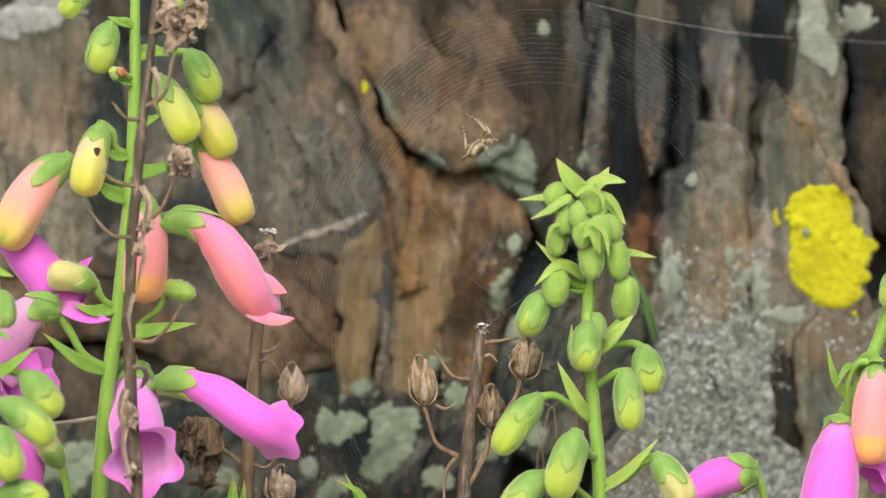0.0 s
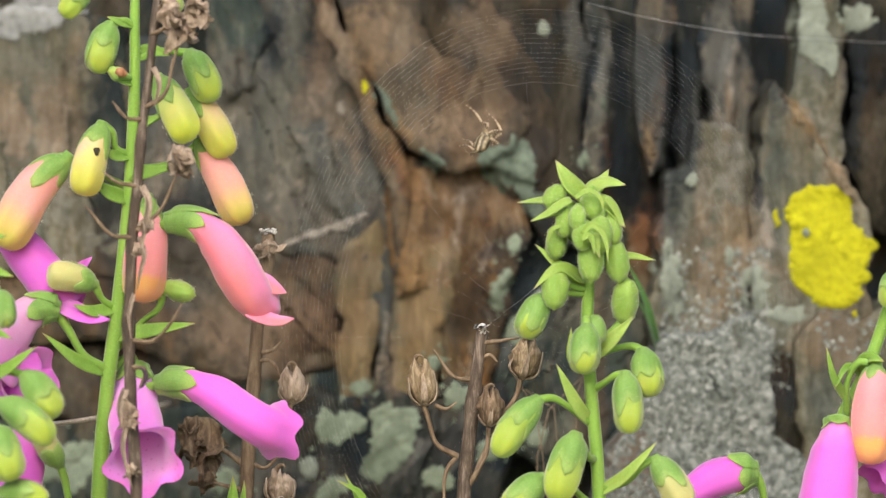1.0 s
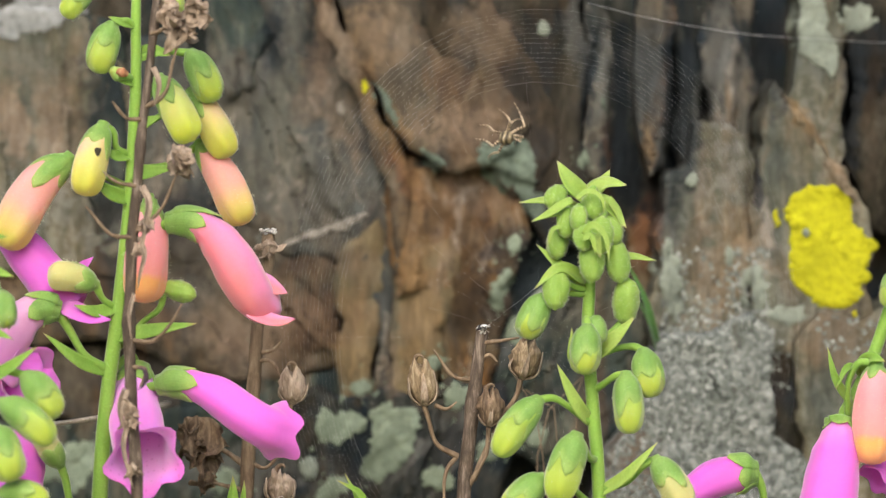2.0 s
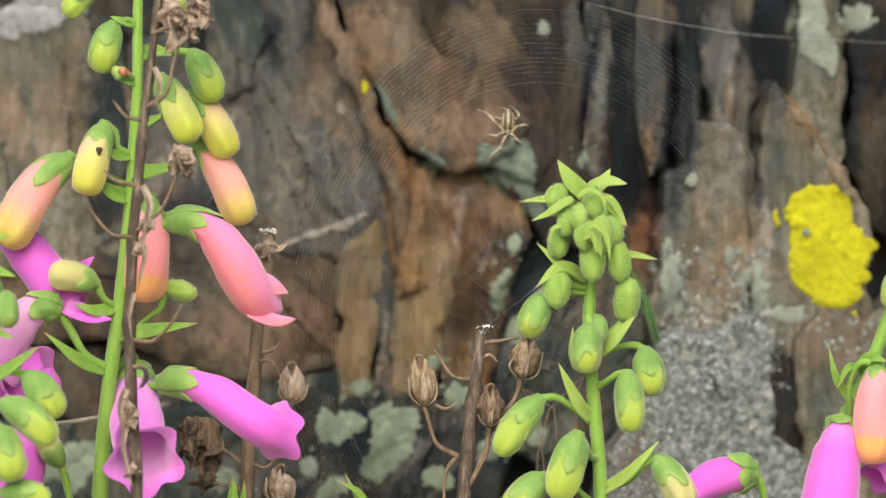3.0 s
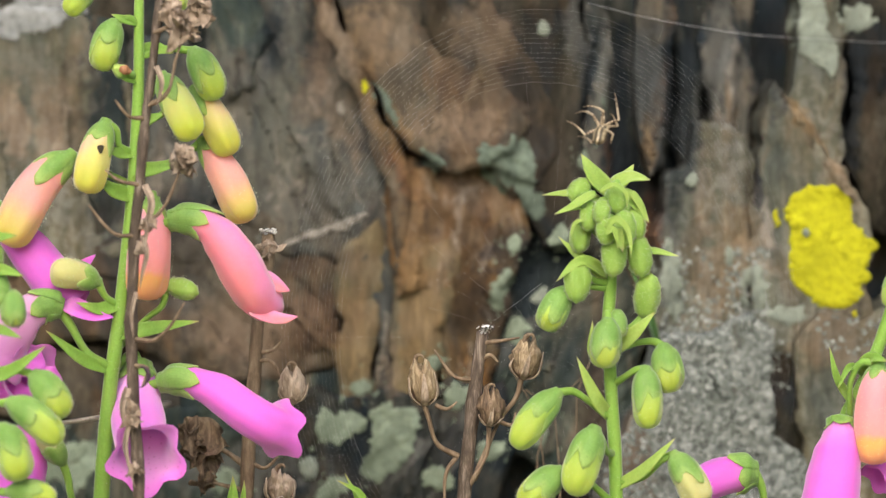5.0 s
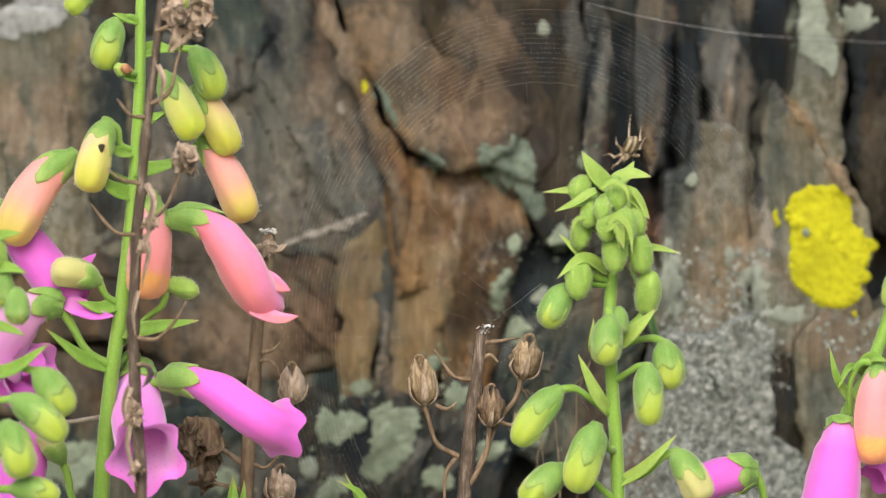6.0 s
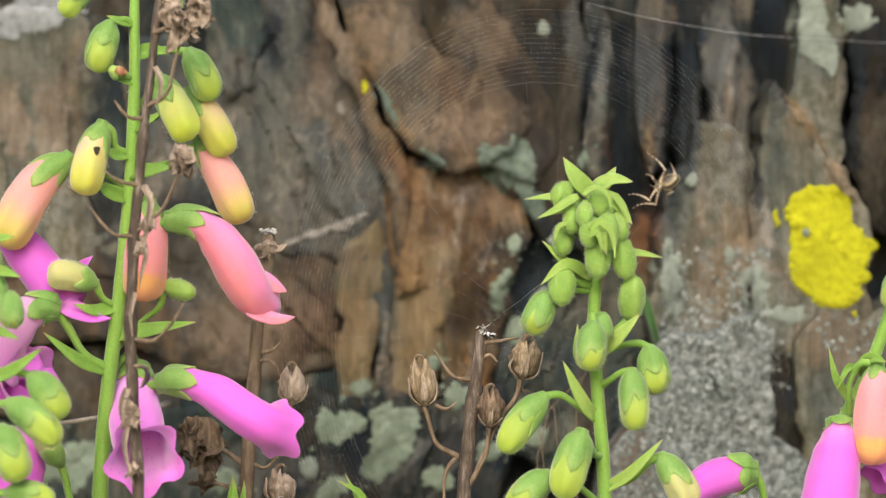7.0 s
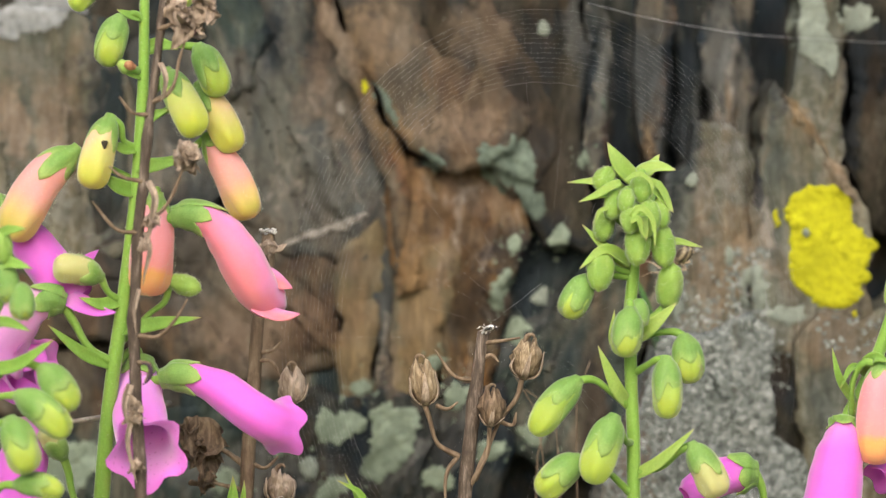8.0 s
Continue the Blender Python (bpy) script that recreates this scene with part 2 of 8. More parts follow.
def rock_material(name, dark, mid, light, stain_shade, cool, lean=0.0, streak=4.0, stain_amount=0.5, cool_amount=0.5, crust=0.0, veins=0.0, ink=0.5, sand=0.35):
    """Split slate: grain along the bedding, broad warm and cool tones, iron stains, dark seams, pale veins."""
    n = Nodes(name)
    along = n.place((1.0, 1.0, 1.0 / streak), (0, radians(lean), 0))
    plain = n.place()
    tone = n.noise(along, 48, 7, 0.6, 0.6)
    fine = n.noise(along, 380, 5, 0.7)
    colour = n.ramp(tone, [(0.30, dark), (0.45, mid), (0.55, mid), (0.70, light)])
    broad = n.noise(plain, 17, 4, 0.55, 1.2)
    colour = n.mix(n.ramp(broad, [(0.40, (cool_amount,) * 3), (0.52, (0, 0, 0))]), colour, cool)
    patch = n.noise(along, 26, 5, 0.6, 1.4)
    colour = n.mix(n.ramp(patch, [(0.52 - 0.1 * stain_amount, (0, 0, 0)), (0.70, (stain_amount,) * 3)]), colour, stain_shade)
    world = n.tree.nodes.new("ShaderNodeNewGeometry").outputs["Position"]
    drift = n.node("ShaderNodeMapping", Scale=(1.0, 0.5, 0.42), Rotation=(0, radians(lean * 0.5), 0))
    n.link(world, drift.inputs["Vector"])
    sweep_tone = n.noise(drift.outputs[0], 34, 5, 0.58, 1.6)
    colour = n.mix(n.ramp(sweep_tone, [(0.42, (ink,) * 3), (0.49, (0, 0, 0))]), colour, (0.011, 0.017, 0.023))
    colour = n.mix(n.ramp(sweep_tone, [(0.52, (0, 0, 0)), (0.59, (sand,) * 3)]), colour, (0.150, 0.128, 0.094))
    iron = n.noise(drift.outputs[0], 21, 4, 0.6, 2.2)
    colour = n.mix(n.ramp(iron, [(0.53, (0, 0, 0)), (0.61, (0.6 * sand,) * 3)]), colour, (0.135, 0.066, 0.026))
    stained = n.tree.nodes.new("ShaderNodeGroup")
    stained.node_tree = STAINS_AND_SHADE
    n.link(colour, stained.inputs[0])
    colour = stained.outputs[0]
    seams = n.noise(along, 75, 3, 0.5, 2.0)
    seam = n.ramp(n.math("ABSOLUTE", n.math("SUBTRACT", seams, 0.5)), [(0.0, (0.75,) * 3), (0.022, (0, 0, 0))])
    colour = n.mix(n.math("MULTIPLY", seam, n.ramp(broad, [(0.42, (0, 0, 0)), (0.6, (1, 1, 1))])), colour, tuple(c * 0.5 for c in dark))
    if veins:
        line = n.noise(n.place((1.4, 1, 0.8), (0, radians(20), 0)), 34, 4, 0.5, 1.6)
        broken = n.ramp(n.noise(plain, 70, 3), [(0.48, (0, 0, 0)), (0.6, (veins,) * 3)])
        vein = n.math("MULTIPLY", broken, n.ramp(n.math("ABSOLUTE", n.math("SUBTRACT", line, 0.53)), [(0.0, (1, 1, 1)), (0.03, (0, 0, 0))]))
        colour = n.mix(vein, colour, (0.27, 0.235, 0.19))
    colour = n.mix(0.4, colour, n.ramp(fine, [(0.3, (0.2,) * 3), (0.5, (0.5,) * 3), (0.72, (0.85,) * 3)]), "OVERLAY")
    if crust:
        spots = n.noise(plain, 210, 6, 0.68, 0.8)
        where = n.noise(along, 20, 3, 0.5)
        mask = n.math("MULTIPLY", n.ramp(spots, [(0.48, (0, 0, 0)), (0.56, (1, 1, 1))]), n.ramp(where, [(0.38, (0, 0, 0)), (0.55, (crust,) * 3)]))
        colour = n.mix(mask, colour, (0.40, 0.395, 0.36))
    rough = n.noise(along, 120, 8, 0.66, 0.4)
    colour = n.mix(0.42, colour, n.ramp(rough, [(0.34, (0.18,) * 3), (0.5, (0.5,) * 3), (0.66, (0.8,) * 3)]), "OVERLAY")
    n.bump(n.math("ADD", rough, n.math("MULTIPLY", fine, 0.4)), 1.0, 0.0017)
    return n.finish(colour, 0.8, specular=0.05)


# backing seen in the gaps: their shade is put into its darker colour
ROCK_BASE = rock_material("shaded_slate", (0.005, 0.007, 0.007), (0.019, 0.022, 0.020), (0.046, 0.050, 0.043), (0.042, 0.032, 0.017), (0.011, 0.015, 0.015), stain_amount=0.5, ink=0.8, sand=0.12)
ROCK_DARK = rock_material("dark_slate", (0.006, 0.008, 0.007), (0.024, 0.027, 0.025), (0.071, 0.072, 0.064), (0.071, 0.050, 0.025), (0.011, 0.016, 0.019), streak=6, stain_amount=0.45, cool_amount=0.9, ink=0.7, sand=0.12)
ROCK_DIAGONAL = rock_material("blue_slate", (0.009, 0.012, 0.011), (0.033, 0.043, 0.036), (0.097, 0.114, 0.092), (0.060, 0.061, 0.039), (0.018, 0.026, 0.025), lean=50, streak=7, stain_amount=0.3)
ROCK_GREY = rock_material("grey_slate", (0.026, 0.028, 0.026), (0.058, 0.061, 0.054), (0.103, 0.107, 0.095), (0.082, 0.063, 0.039), (0.030, 0.038, 0.040), lean=-22, streak=2.6, stain_amount=0.5, cool_amount=0.9, veins=0.4, ink=0.5, sand=0.15)
ROCK_BROWN = rock_material("brown_slate", (0.027, 0.023, 0.017), (0.059, 0.049, 0.035), (0.093, 0.084, 0.062), (0.080, 0.058, 0.032), (0.034, 0.033, 0.029), lean=-30, streak=2.0, stain_amount=0.6, cool_amount=0.6, ink=0.4, sand=0.4)
ROCK_TAN = rock_material("tan_slate", (0.033, 0.029, 0.019), (0.095, 0.080, 0.051), (0.151, 0.143, 0.100), (0.127, 0.088, 0.039), (0.048, 0.055, 0.051), streak=5.5, stain_amount=0.6, cool_amount=0.6)
ROCK_OCHRE = rock_material("ochre_slate", (0.044, 0.036, 0.021), (0.125, 0.099, 0.055), (0.199, 0.177, 0.108), (0.168, 0.109, 0.042), (0.063, 0.068, 0.055), streak=5.5, stain_amount=0.6, cool_amount=0.6, ink=0.3)
ROCK_RUST = rock_material("rusty_slate", (0.025, 0.020, 0.011), (0.088, 0.057, 0.027), (0.146, 0.113, 0.063), (0.141, 0.066, 0.021), (0.046, 0.041, 0.027), streak=2.6, stain_amount=0.65, cool_amount=0.75, veins=0.35, ink=0.5, sand=0.3)
ROCK_PALE = rock_material("weathered_slate", (0.030, 0.030, 0.022), (0.077, 0.078, 0.056), (0.135, 0.138, 0.104), (0.104, 0.078, 0.037), (0.057, 0.067, 0.058), lean=4, streak=8, stain_amount=0.7, cool_amount=0.7, crust=0.14, ink=0.2, sand=0.3)
n = Nodes("lichen_grown_slate")
cells = n.node("ShaderNodeTexVoronoi", Scale=430.0)
n.link(n.place((1, 0.3, 1)), cells.inputs["Vector"])
lump = n.tree.nodes.new("ShaderNodeSeparateColor")
n.link(cells.outputs["Color"], lump.inputs[0])
mottle = n.noise(n.place(), 260, 8, 0.68)
coarse = n.noise(n.place(), 60, 5, 0.6)
bare = n.noise(n.place((1, 1, 0.4)), 26, 4, 0.55, 0.8)
colour = n.ramp(n.math("ADD", n.math("ADD", n.math("MULTIPLY", mottle, 0.55), n.math("MULTIPLY", coarse, 0.30)), n.math("MULTIPLY", lump.outputs[0], 0.15)), [(0.38, (0.038, 0.043, 0.037)), (0.46, (0.095, 0.107, 0.096)), (0.54, (0.185, 0.204, 0.188)), (0.62, (0.320, 0.342, 0.322))])
colour = n.mix(n.ramp(bare, [(0.53, (0, 0, 0)), (0.62, (0.85,) * 3)]), colour, (0.135, 0.10, 0.07))
n.bump(n.math("ADD", mottle, coarse), 1.0, 0.003)
ROCK_LICHEN = n.finish(colour, 0.9, specular=0.15)
ROCK_COLUMN = rock_material("streaked_slate", (0.006, 0.010, 0.011), (0.025, 0.028, 0.027), (0.131, 0.134, 0.117), (0.098, 0.087, 0.064), (0.013, 0.018, 0.024), streak=5, stain_amount=0.6, cool_amount=0.9, ink=0.95, sand=0.45)
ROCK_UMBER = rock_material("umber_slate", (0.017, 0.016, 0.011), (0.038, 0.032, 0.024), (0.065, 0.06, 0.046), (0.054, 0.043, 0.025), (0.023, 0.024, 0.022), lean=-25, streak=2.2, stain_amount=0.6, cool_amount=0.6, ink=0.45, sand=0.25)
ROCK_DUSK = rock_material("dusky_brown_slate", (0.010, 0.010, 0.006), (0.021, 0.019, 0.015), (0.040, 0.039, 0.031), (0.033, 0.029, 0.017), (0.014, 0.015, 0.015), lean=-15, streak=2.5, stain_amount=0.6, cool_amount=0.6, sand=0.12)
QUARTZ = Nodes("quartz").finish((0.17, 0.155, 0.13), 0.75)


def lichen_material(name, deep, pale, scale=330, rough_depth=0.0012):
    n = Nodes(name)
    plain = n.place()
    tone = n.noise(plain, scale, 6, 0.7, 0.5)
    broad = n.noise(plain, scale / 7, 3, 0.5)
    colour = n.ramp(tone, [(0.3, deep), (0.55, pale), (0.75, tuple(min(1.0, c * 1.25) for c in pale))])
    colour = n.mix(n.ramp(broad, [(0.42, (0, 0, 0)), (0.65, (0.55,) * 3)]), colour, deep)
    n.bump(tone, 1.0, rough_depth)
    return n.finish(colour, 0.9, specular=0.15)


LICHEN_GREEN = lichen_material("grey_green_lichen", (0.088, 0.110, 0.078), (0.215, 0.260, 0.192))
LICHEN_PALE = lichen_material("pale_lichen", (0.122, 0.140, 0.113), (0.221, 0.250, 0.206))
# whitish ledge top: the sky's light is put into this colour
LEDGE_SKYLIT = lichen_material("ash_white_lichen", (0.15, 0.158, 0.15), (0.29, 0.30, 0.295))
LICHEN_TEAL = lichen_material("teal_lichen", (0.050, 0.066, 0.052), (0.135, 0.170, 0.132))
LICHEN_YELLOW = lichen_material("yellow_lichen", (0.232, 0.229, 0.008), (0.362, 0.355, 0.011), 300, 0.0005)
n = Nodes("grey_leafy_lichen")
lobe = n.tree.nodes.new("ShaderNodeNewGeometry").outputs["Random Per Island"]
grain = n.noise(n.place(), 700, 5, 0.7)
colour = n.ramp(lobe, [(0.0, (0.075, 0.084, 0.074)), (0.4, (0.140, 0.154, 0.140)), (0.8, (0.215, 0.232, 0.215)), (1.0, (0.32, 0.335, 0.315))])
n.bump(grain, 0.8, 0.0008)
LICHEN_GREY = n.finish(n.mix(0.5, colour, n.ramp(grain, [(0.3, (0.25,) * 3), (0.7, (0.75,) * 3)]), "OVERLAY"), 0.9, specular=0.1)


def green_material(name, dark, light, thin, scale=260, vein=0.08, tip=None, rim=None):
    """Young stem and leaf green with faint streaks and down."""
    n = Nodes(name)
    plain = n.place((1, 1, 0.35))
    tone = n.noise(plain, scale, 4, 0.6)
    u, v = n.uv()
    veins = n.node("ShaderNodeTexWave", Scale=3.2, Distortion=1.5, Detail=2.0)
    n.link(n.place((1, 0.15, 1), source="UV"), veins.inputs["Vector"])
    colour = n.ramp(tone, [(0.3, dark), (0.7, light)])
    colour = n.mix(n.math("MULTIPLY", veins.outputs["Fac"], vein), colour, light)
    colour = n.mix(n.ramp(v, [(0.6, (0, 0, 0)), (0.92, (0.5,) * 3)]), colour, tuple(min(1.0, c * 1.35) for c in light))
    colour = n.mix(n.math("MULTIPLY", n.chance(), 0.28), colour, dark)
    if rim:
        colour = n.mix(n.ramp(n.math("ADD", v, n.math("MULTIPLY", tone, 0.2)), [(0.72, (0, 0, 0)), (1.0, (0.75,) * 3)]), colour, rim)
    if tip:
        colour = n.mix(n.ramp(v, [(0.88, (0, 0, 0)), (0.98, (0.7,) * 3)]), colour, tip)
    down = n.noise(n.place(), 1500, 3, 0.6)
    colour = n.mix(0.35, colour, n.ramp(down, [(0.3, (0.3,) * 3), (0.7, (0.72,) * 3)]), "OVERLAY")
    n.bump(n.math("ADD", n.math("ADD", n.math("MULTIPLY", veins.outputs["Fac"], 0.4), tone), down), 0.28, 0.0003)
    n.soften(0.35)
    n.bsdf.inputs["Sheen Weight"].default_value = 0.4
    n.bsdf.inputs["Sheen Roughness"].default_value = 0.4
    return n.finish(colour, 0.6, 0.25, thin, 0.3)


STEM_GREEN = green_material("stem_green", (0.140, 0.275, 0.034), (0.228, 0.388, 0.070), (0.310, 0.500, 0.060))
SEPAL_GREEN = green_material("sepal_green", (0.140, 0.280, 0.050), (0.250, 0.405, 0.105), (0.300, 0.480, 0.066), 160, rim=(0.40, 0.53, 0.13))
BUD_GREEN = green_material("downy_bud_green", (0.182, 0.325, 0.050), (0.318, 0.465, 0.105), (0.380, 0.540, 0.070), 170)
BRACT_PALE = green_material("pale_bract_green", (0.215, 0.355, 0.055), (0.345, 0.460, 0.110), (0.410, 0.570, 0.085), 170, tip=(0.45, 0.34, 0.20))
DOWN = Nodes("plant_down").finish((0.72, 0.78, 0.58), 0.6, 0.5, (0.75, 0.80, 0.55), 0.3)
LEAF_GREEN = green_material("bract_green", (0.133, 0.266, 0.033), (0.224, 0.385, 0.066), (0.315, 0.481, 0.053), 160, tip=(0.40, 0.24, 0.13))
GRASS_GREEN = green_material("grass_green", (0.04, 0.12, 0.025), (0.08, 0.22, 0.05), (0.1, 0.3, 0.04), 200)


def petal_material(name, stops, thin, vein=0.05, spotted=False, blushing=0.35, tint=None, flank=None, sheer=0.42):
    """Flower tube: colour shifts from the base to the mouth, with fine veins."""
    n = Nodes(name)
    u, v = n.uv()
    wobble = n.noise(n.place(), 140, 3, 0.5)
    run = n.math("ADD", v, n.math("MULTIPLY", n.math("SUBTRACT", wobble, 0.5), 0.16))
    colour = n.ramp(run, stops)
    fading = tint is not None
    tint = tint or stops[-1][1]
    blush = n.noise(n.place(), 70, 3, 0.5)
    blush = n.ramp(blush, [(0.42, (0, 0, 0)), (0.66, (blushing,) * 3)])
    if fading:
        blush = n.math("MULTIPLY", blush, n.ramp(run, [(0.5, (1, 1, 1)), (0.74, (0.08,) * 3)]))
    colour = n.mix(blush, colour, tint)
    if flank:
        outer = n.math("ABSOLUTE", n.math("SUBTRACT", n.math("DIVIDE", u, 1.5), 0.5))
        colour = n.mix(n.ramp(n.math("ADD", outer, n.math("MULTIPLY", n.math("SUBTRACT", wobble, 0.5), 0.2)), [(0.24, (0, 0, 0)), (0.42, (0.85,) * 3)]), colour, flank)
    veins = n.node("ShaderNodeTexWave", Scale=2.5, Distortion=4.0, Detail=2.0)
    n.link(n.place((1, 0.12, 1), source="UV"), veins.inputs["Vector"])
    colour = n.mix(n.math("MULTIPLY", veins.outputs["Fac"], vein), colour, tuple(c * 0.6 for c in stops[-1][1]))
    if spotted:
        cells = n.node("ShaderNodeTexVoronoi", Scale=430.0)
        n.link(n.place(), cells.inputs["Vector"])
        dots = n.math("LESS_THAN", cells.outputs["Distance"], n.math("MULTIPLY", n.noise(n.place(), 260, 2), 0.38))
        colour = n.mix(n.math("MULTIPLY", dots, 0.5), colour, (0.32, 0.03, 0.22))
    grain = n.noise(n.place(), 900, 3, 0.6)
    colour = n.mix(0.2, colour, n.ramp(grain, [(0.3, (0.36,) * 3), (0.7, (0.66,) * 3)]), "OVERLAY")
    n.bump(n.math("ADD", veins.outputs["Fac"], n.noise(n.place(), 500, 3)), 0.16, 0.0003)
    n.soften(0.4)
    n.bsdf.inputs["Sheen Weight"].default_value = 0.7
    n.bsdf.inputs["Sheen Roughness"].default_value = 0.45
    return n.finish(colour, 0.55, sheer, thin, 0.25)


MAGENTA = (0.75, 0.175, 0.67)
BELL_MAGENTA = petal_material("magenta_petal", [(0.0, (0.790, 0.370, 0.650)), (0.35, MAGENTA), (0.8, (0.755, 0.160, 0.680)), (1.0, (0.770, 0.200, 0.705))], (0.900, 0.310, 0.820), vein=0.10)
BELL_PINK = petal_material("pink_magenta_petal", [(0.0, (0.80, 0.40, 0.78)), (0.5, (0.80, 0.30, 0.77)), (1.0, (0.77, 0.21, 0.70))], (0.94, 0.42, 0.92), vein=0.10, sheer=0.3)
BELL_LINING = petal_material("pale_petal_lining", [(0.0, (0.88, 0.66, 0.86)), (0.7, (0.88, 0.60, 0.86)), (0.93, (0.82, 0.40, 0.78)), (1.0, (0.77, 0.22, 0.70))], (0.97, 0.66, 0.95), spotted=True, sheer=0.45)
BELL_LILAC = petal_material("lilac_petal", [(0.0, (0.78, 0.52, 0.64)), (0.5, (0.78, 0.40, 0.64)), (1.0, (0.76, 0.28, 0.64))], (0.8, 0.3, 0.66))
BELL_CORAL = petal_material("coral_petal", [(0.0, (0.860, 0.420, 0.500)), (0.3, (0.870, 0.300, 0.385)), (0.75, (0.885, 0.320, 0.330)), (1.0, (0.870, 0.270, 0.420))], (0.950, 0.340, 0.370), blushing=0.45, tint=(0.86, 0.27, 0.46), flank=(0.85, 0.34, 0.70))
BUD_CORAL = petal_material("coral_bud_petal", [(0.0, (0.836, 0.495, 0.546)), (0.35, (0.877, 0.360, 0.410)), (0.74, (0.877, 0.360, 0.350)), (0.80, (0.857, 0.480, 0.120)), (1.0, (0.836, 0.484, 0.221))], (0.969, 0.440, 0.325), tint=(0.877, 0.374, 0.468))
BUD_PEACH = petal_material("peach_bud_petal", [(0.0, (0.640, 0.690, 0.270)), (0.35, (0.760, 0.700, 0.300)), (0.60, (0.690, 0.690, 0.200)), (0.80, (0.600, 0.640, 0.095)), (1.0, (0.570, 0.620, 0.070))], (0.800, 0.640, 0.230), blushing=0.85, tint=(0.870, 0.480, 0.440))
BUD_PINK = petal_material("pink_bud_petal", [(0.0, (0.76, 0.45, 0.34)), (0.3, (0.82, 0.40, 0.40)), (0.58, (0.80, 0.44, 0.36)), (0.76, (0.70, 0.56, 0.20)), (0.90, (0.56, 0.55, 0.10)), (1.0, (0.50, 0.52, 0.08))], (0.9, 0.6, 0.3), blushing=0.8, tint=(0.85, 0.37, 0.46))
BUD_YELLOW = petal_material("yellow_bud_petal", [(0.0, (0.484, 0.640, 0.157)), (0.35, (0.670, 0.744, 0.244)), (0.6, (0.707, 0.724, 0.227)), (0.85, (0.634, 0.682, 0.095)), (1.0, (0.559, 0.640, 0.062))], (0.745, 0.827, 0.131), blushing=0.4, tint=(0.84, 0.60, 0.38))
BUD_LIME = petal_material("lime_bud_petal", [(0.0, (0.223, 0.380, 0.081)), (0.42, (0.298, 0.460, 0.090)), (0.62, (0.465, 0.600, 0.117)), (0.82, (0.465, 0.580, 0.081)), (1.0, (0.428, 0.560, 0.072))], (0.605, 0.760, 0.126))
BUD_CREAM = petal_material("cream_bud_petal", [(0.0, (0.470, 0.550, 0.170)), (0.5, (0.590, 0.590, 0.240)), (1.0, (0.600, 0.570, 0.260))], (0.640, 0.660, 0.210))


def dry_material(name, dark, mid, light):
    n = Nodes(name)
    grain = n.noise(n.place((1, 1, 0.16)), 420, 8, 0.72, 0.6)
    blotch = n.noise(n.place(), 120, 4, 0.6, 0.5)
    colour = n.ramp(grain, [(0.3, dark), (0.5, mid), (0.72, light)])
    colour = n.mix(n.ramp(blotch, [(0.45, (0, 0, 0)), (0.7, (0.6,) * 3)]), colour, dark)
    n.bump(grain, 0.8, 0.0005)
    return n.finish(colour, 0.7, specular=0.3)


DRY_STALK = dry_material("dry_stalk", (0.026, 0.018, 0.012), (0.082, 0.060, 0.043), (0.300, 0.245, 0.195))
DRY_TWIG = dry_material("dry_twig", (0.07, 0.046, 0.027), (0.17, 0.12, 0.075), (0.31, 0.24, 0.165))
DRY_PETAL = dry_material("withered_petal", (0.110, 0.080, 0.055), (0.300, 0.228, 0.165), (0.540, 0.460, 0.370))
DRY_STRAW = dry_material("straw_seed_case", (0.050, 0.032, 0.018), (0.235, 0.172, 0.100), (0.520, 0.430, 0.290))
DRY_RUST = dry_material("rusty_scar", (0.15, 0.06, 0.03), (0.40, 0.19, 0.09), (0.55, 0.33, 0.20))
DRY_BLACK = dry_material("black_curl", (0.012, 0.007, 0.012), (0.035, 0.018, 0.030), (0.09, 0.05, 0.07))
DRY_PALE = dry_material("bleached_stick", (0.22, 0.185, 0.14), (0.42, 0.37, 0.30), (0.62, 0.57, 0.49))
DRY_DARK = dry_material("old_seed_case", (0.035, 0.022, 0.014), (0.14, 0.095, 0.058), (0.36, 0.27, 0.175))
FLUFF = Nodes("white_fluff").finish((0.58, 0.56, 0.53), 0.8, 0.3)
THREAD = Nodes("spider_silk").finish((0.72, 0.72, 0.74), 0.35, 0.3, (0.7, 0.7, 0.72), 0.5)

n = Nodes("banded_spider_leg")
u, v = n.uv()
bands = n.math("SINE", n.math("MULTIPLY", v, 34.0))
dark = n.math("MULTIPLY", n.ramp(bands, [(0.3, (1, 1, 1)), (0.6, (0, 0, 0))]), n.ramp(v, [(0.3, (0.25,) * 3), (0.62, (1, 1, 1))]))
LEG = n.finish(n.mix(dark, (0.46, 0.37, 0.25), (0.10, 0.065, 0.04)), 0.5, 0.15)
n = Nodes("spider_body")
stripe = n.node("ShaderNodeTexWave", Scale=180.0, Distortion=2.5, Detail=2.0)
n.link(n.place((1, 0.1, 1)), stripe.inputs["Vector"])
stripe.bands_direction = "X"
speckle = n.noise(n.place(), 900, 4)
SPIDER = n.finish(n.mix(n.math("MULTIPLY", stripe.outputs["Fac"], 0.96), n.ramp(speckle, [(0.35, (0.176, 0.132, 0.068)), (0.65, (0.384, 0.320, 0.200))]), (0.028, 0.020, 0.012)), 0.45)

n = Nodes("black_white_spider")
blotch = n.noise(n.place(), 900, 2, 0.4)
PIED = n.finish(n.ramp(blotch, [(0.52, (0.012, 0.012, 0.012)), (0.57, (0.70, 0.69, 0.67))]), 0.5)

